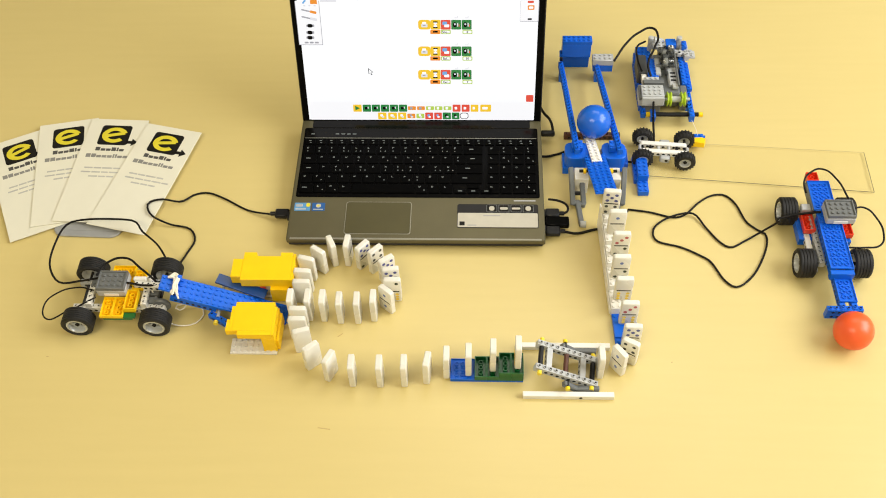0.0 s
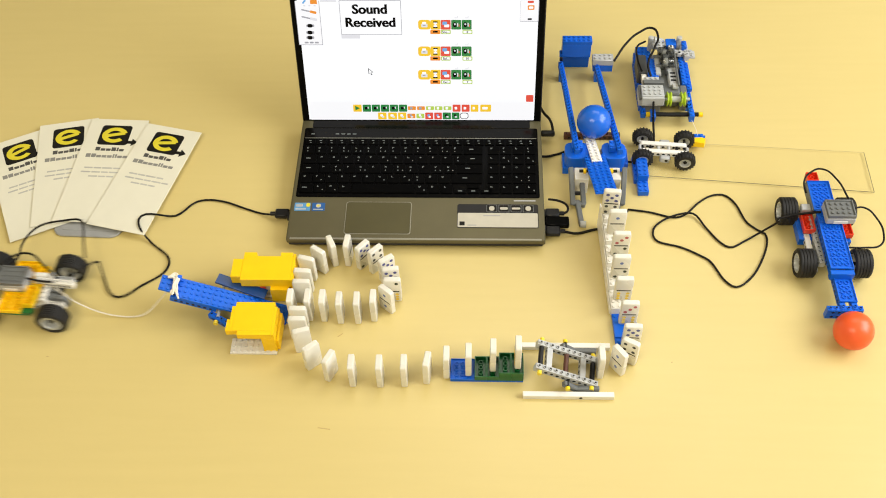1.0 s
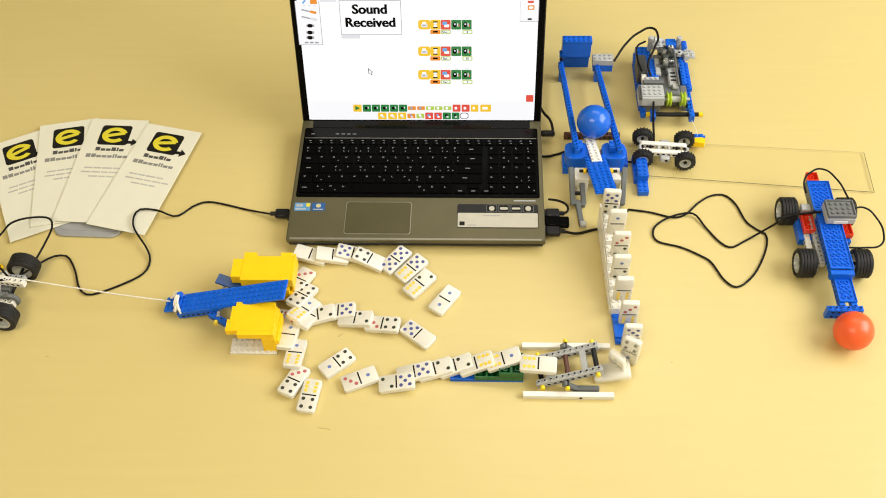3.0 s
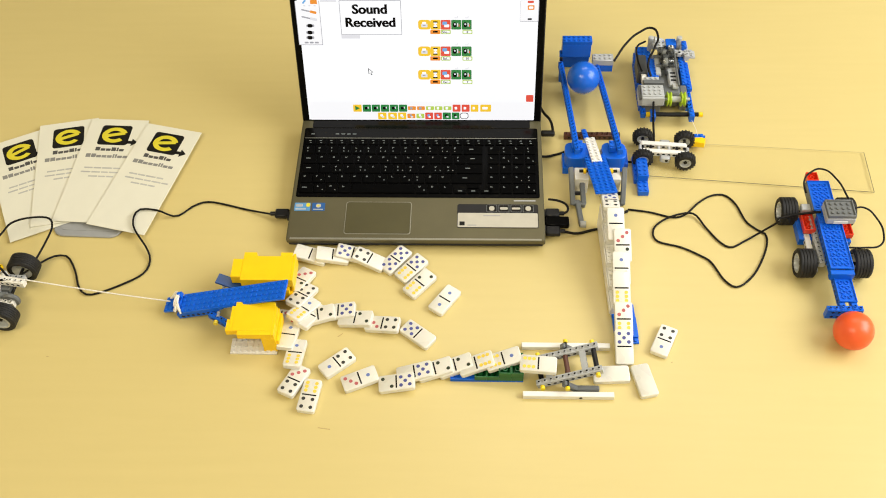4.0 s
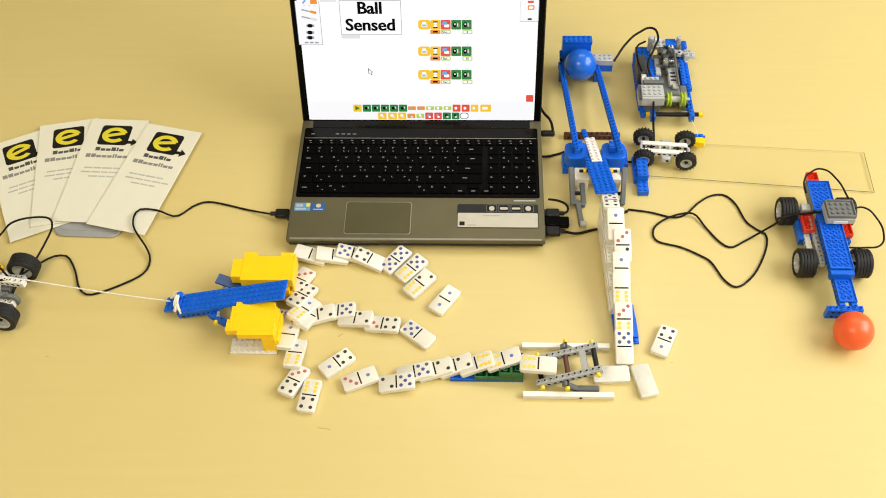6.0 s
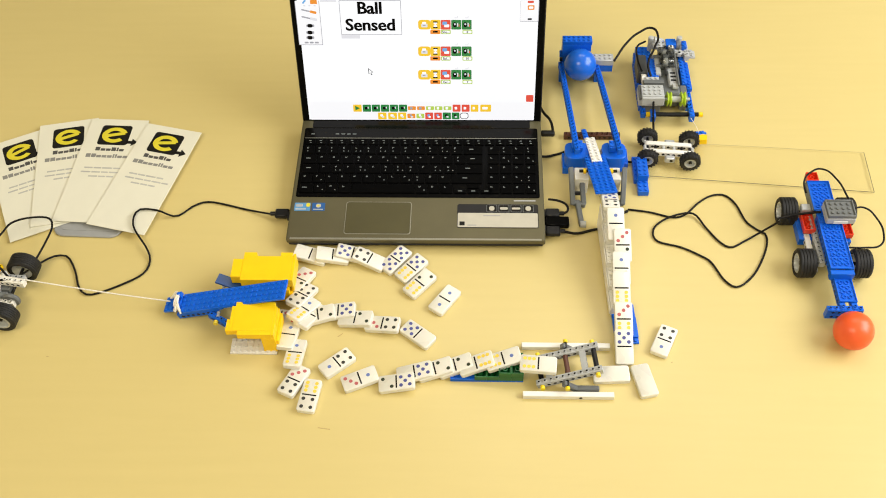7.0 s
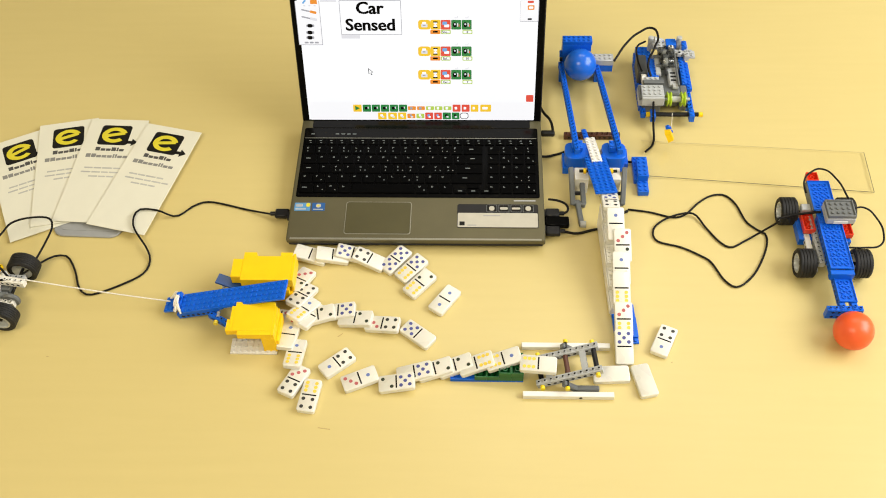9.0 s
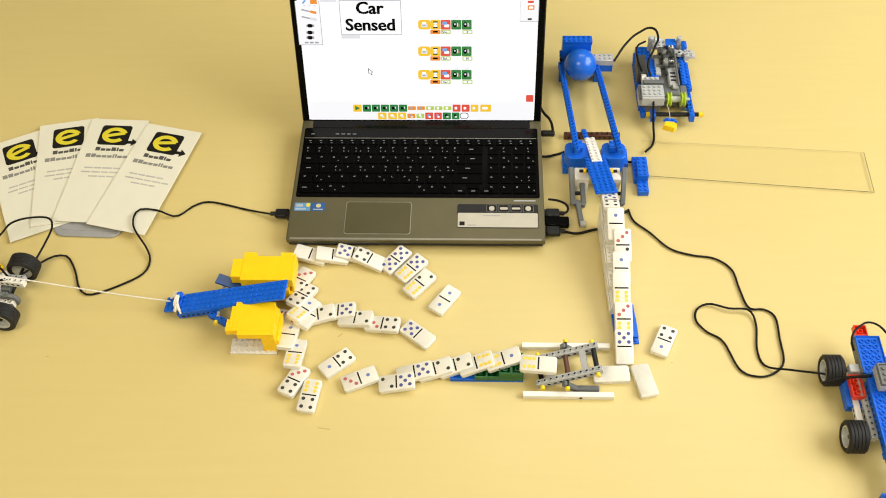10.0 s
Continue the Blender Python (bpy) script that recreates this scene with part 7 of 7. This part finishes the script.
RC_3 = [(0.3138, 0.0607, 0.0022), (0.3273, 0.0543, 0.0022), (0.3425, 0.0404, 0.0022), (0.3569, 0.0204, 0.0022), (0.3682, 0.0121, 0.0022), (0.3845, 0.0123, 0.0022), (0.4054, 0.0167, 0.0022), (0.426, 0.0189, 0.0022), (0.4417, 0.0149, 0.0022), (0.4537, 0.0025, 0.0022), (0.459, -0.0209, 0.0022), (0.4608, -0.0459, 0.0022), (0.4638, -0.0675, 0.0022), (0.4721, -0.0742, 0.0022), (0.488, -0.0721, 0.0022), (0.5016, -0.0748, 0.0022), (0.5075, -0.0939, 0.0022), (0.5056, -0.1266, 0.0022), (0.4985, -0.154, 0.0022), (0.4883, -0.1693, 0.0022), (0.4701, -0.1802, 0.0022), (0.4592, -0.1785, 0.0022), (0.4482, -0.1681, 0.0022), (0.4395, -0.1457, 0.0022), (0.4351, -0.1247, 0.0022), (0.429, -0.1136, 0.0022), (0.4166, -0.1091, 0.0022), (0.4018, -0.1046, 0.0022), (0.3901, -0.0933, 0.0022), (0.3865, -0.078, 0.0022), (0.3952, -0.0643, 0.0022), (0.4119, -0.0573, 0.0022), (0.4352, -0.059, 0.0022), (0.4542, -0.0637, 0.0022), (0.4664, -0.0704, 0.0022), (0.4666, -0.0944, 0.0022), (0.4621, -0.1272, 0.0022), (0.4618, -0.1482, 0.0022), (0.4699, -0.1589, 0.0022), (0.4921, -0.1604, 0.0022), (0.5117, -0.1628, 0.012), (0.5319, -0.1982, 0.036)]


def plug(m, label):
    t = thing("usb_plug", m, label, "plug")
    bm = bmesh.new()
    cbox(bm, 0, 0, 0, 0.021, 0.0155, 0.008, 0.0018)
    part("shell", bm, BLACKP, t, smooth=True)
    bm = bmesh.new()
    rod(bm, 0.0032, (0.0105, 0, 0), (0.0175, 0, 0), 10)
    part("strain_relief", bm, BLACKP, t, smooth=True)
    return t


def cables():
    plug(pose(-0.2015, 0.0585, 0.010, 0, 0, 180), "black moulded plug in the side of the laptop")
    plug(pose(0.2000, 0.0620, 0.010), "black moulded plug in the side of the laptop")
    plug(pose(0.2000, 0.0280, 0.010), "black moulded plug in the side of the laptop")
    t = thing("usb_stick", pose(0.2060, 0.0450, 0.010), "glossy black memory stick in the laptop", "memory stick")
    bm = bmesh.new()
    cbox(bm, 0, 0, 0, 0.036, 0.019, 0.0085, 0.002)
    part("shell", bm, GLOSS, t, smooth=True)
    t = thing("power_plug", pose(0.1990, 0.2230, 0.014), "black angled power plug with its lead", "plug")
    bm = bmesh.new()
    cbox(bm, 0, 0, 0, 0.022, 0.009, 0.009, 0.002)
    part("shell", bm, BLACKP, t, smooth=True)
    curve_part("lead", [(0.008, 0.0, 0.0), (0.0075, 0.010, 0.004), (0.004, 0.024, 0.006), (-0.004, 0.040, 0.004), (-0.010, 0.060, 0.0)], 0.0022, CABLE, t)
    t = thing("usb_cable", Matrix(), "thin black cable on the table beside the laptop", "cable")
    curve_part("lead", [(0.2170, 0.0620, 0.010), (0.2225, 0.0660, 0.011), (0.2220, 0.0760, 0.012), (0.2100, 0.0850, 0.012), (0.1950, 0.0880, 0.012)], 0.0018, CABLE, t)
    t = thing("usb_cable", Matrix(), "thin black cable running to the domino stairs", "cable")
    curve_part("lead", [(0.2170, 0.0280, 0.009), (0.2345, 0.0300, 0.003), (0.2554, 0.0361, 0.0022), (0.2760, 0.0440, 0.0022), (0.2950, 0.0640, 0.0022), (0.3130, 0.0740, 0.0022)], 0.0020, CABLE, t)
    t = thing("usb_cable", Matrix(), "thin black cable between laptop and ball track", "cable")
    curve_part("lead", [(0.1880, 0.1790, 0.008), (0.1980, 0.1830, 0.004), (0.2123, 0.1890, 0.0022), (0.2364, 0.1976, 0.0022), (0.2600, 0.1945, 0.0022), (0.2780, 0.1850, 0.0022)], 0.0019, CABLE, t)
    # lead to the pulling car
    A, B = MAIN_A, MAIN_B
    dragged("pull_car_cable", "black cable from the laptop to the yellow car", "cable", 0.0015, 70,
            [(0.0, A), (0.55, A), (1.0, MAIN_M), (1.25, B), (10.0, B)], CABLE)
    A, B = LOOP_A, LOOP_B
    dragged("pull_car_lead", "black cable looping beside the yellow car", "cable", 0.0015, 48, [(0.0, A), (0.55, A), (1.0, LOOP_M), (1.25, B), (10.0, B)], CABLE)
    A, B = RC_A, RC_B
    dragged("long_car_cable", "black cable looping over the table to the blue car", "cable", 0.0015, 130,
            [(0.0, A), (9.1, A), (9.3, RC_1), (9.5, RC_2), (9.7, RC_3), (9.9, B), (10.0, B)], CABLE)
    A = [(-0.362, -0.098, 0.036), (-0.350, -0.112, 0.020), (-0.345, -0.128, 0.008), (-0.325, -0.138, 0.003), (-0.300, -0.134, 0.002), (-0.290, -0.116, 0.003), (-0.305, -0.104, 0.006), (-0.330, -0.110, 0.010), (-0.318, -0.120, 0.014), (-0.306, -0.108, 0.030), (-0.322, -0.104, 0.046), (-0.322, -0.104, 0.058)]
    B = [(-0.590, -0.084, 0.046), (-0.520, -0.090, 0.036), (-0.430, -0.098, 0.024), (-0.338, -0.104, 0.012)]
    M = [(-0.500, -0.096, 0.036), (-0.465, -0.112, 0.016), (-0.420, -0.122, 0.003), (-0.375, -0.124, 0.006), (-0.345, -0.112, 0.030), (-0.322, -0.104, 0.058)]
    dragged("pull_string", "cream string tied between car and lever", "string", 0.0010, 30, [(0.0, A), (0.55, A), (1.0, M), (1.12, [(-0.560, -0.090, 0.042), (-0.480, -0.095, 0.046), (-0.400, -0.100, 0.052), (-0.322, -0.104, 0.058)]), (1.3, B), (10.0, B)], STRING)


cables()


def motions():
    for ob, rows in MOVES:
        walk(ob, rows)


motions()
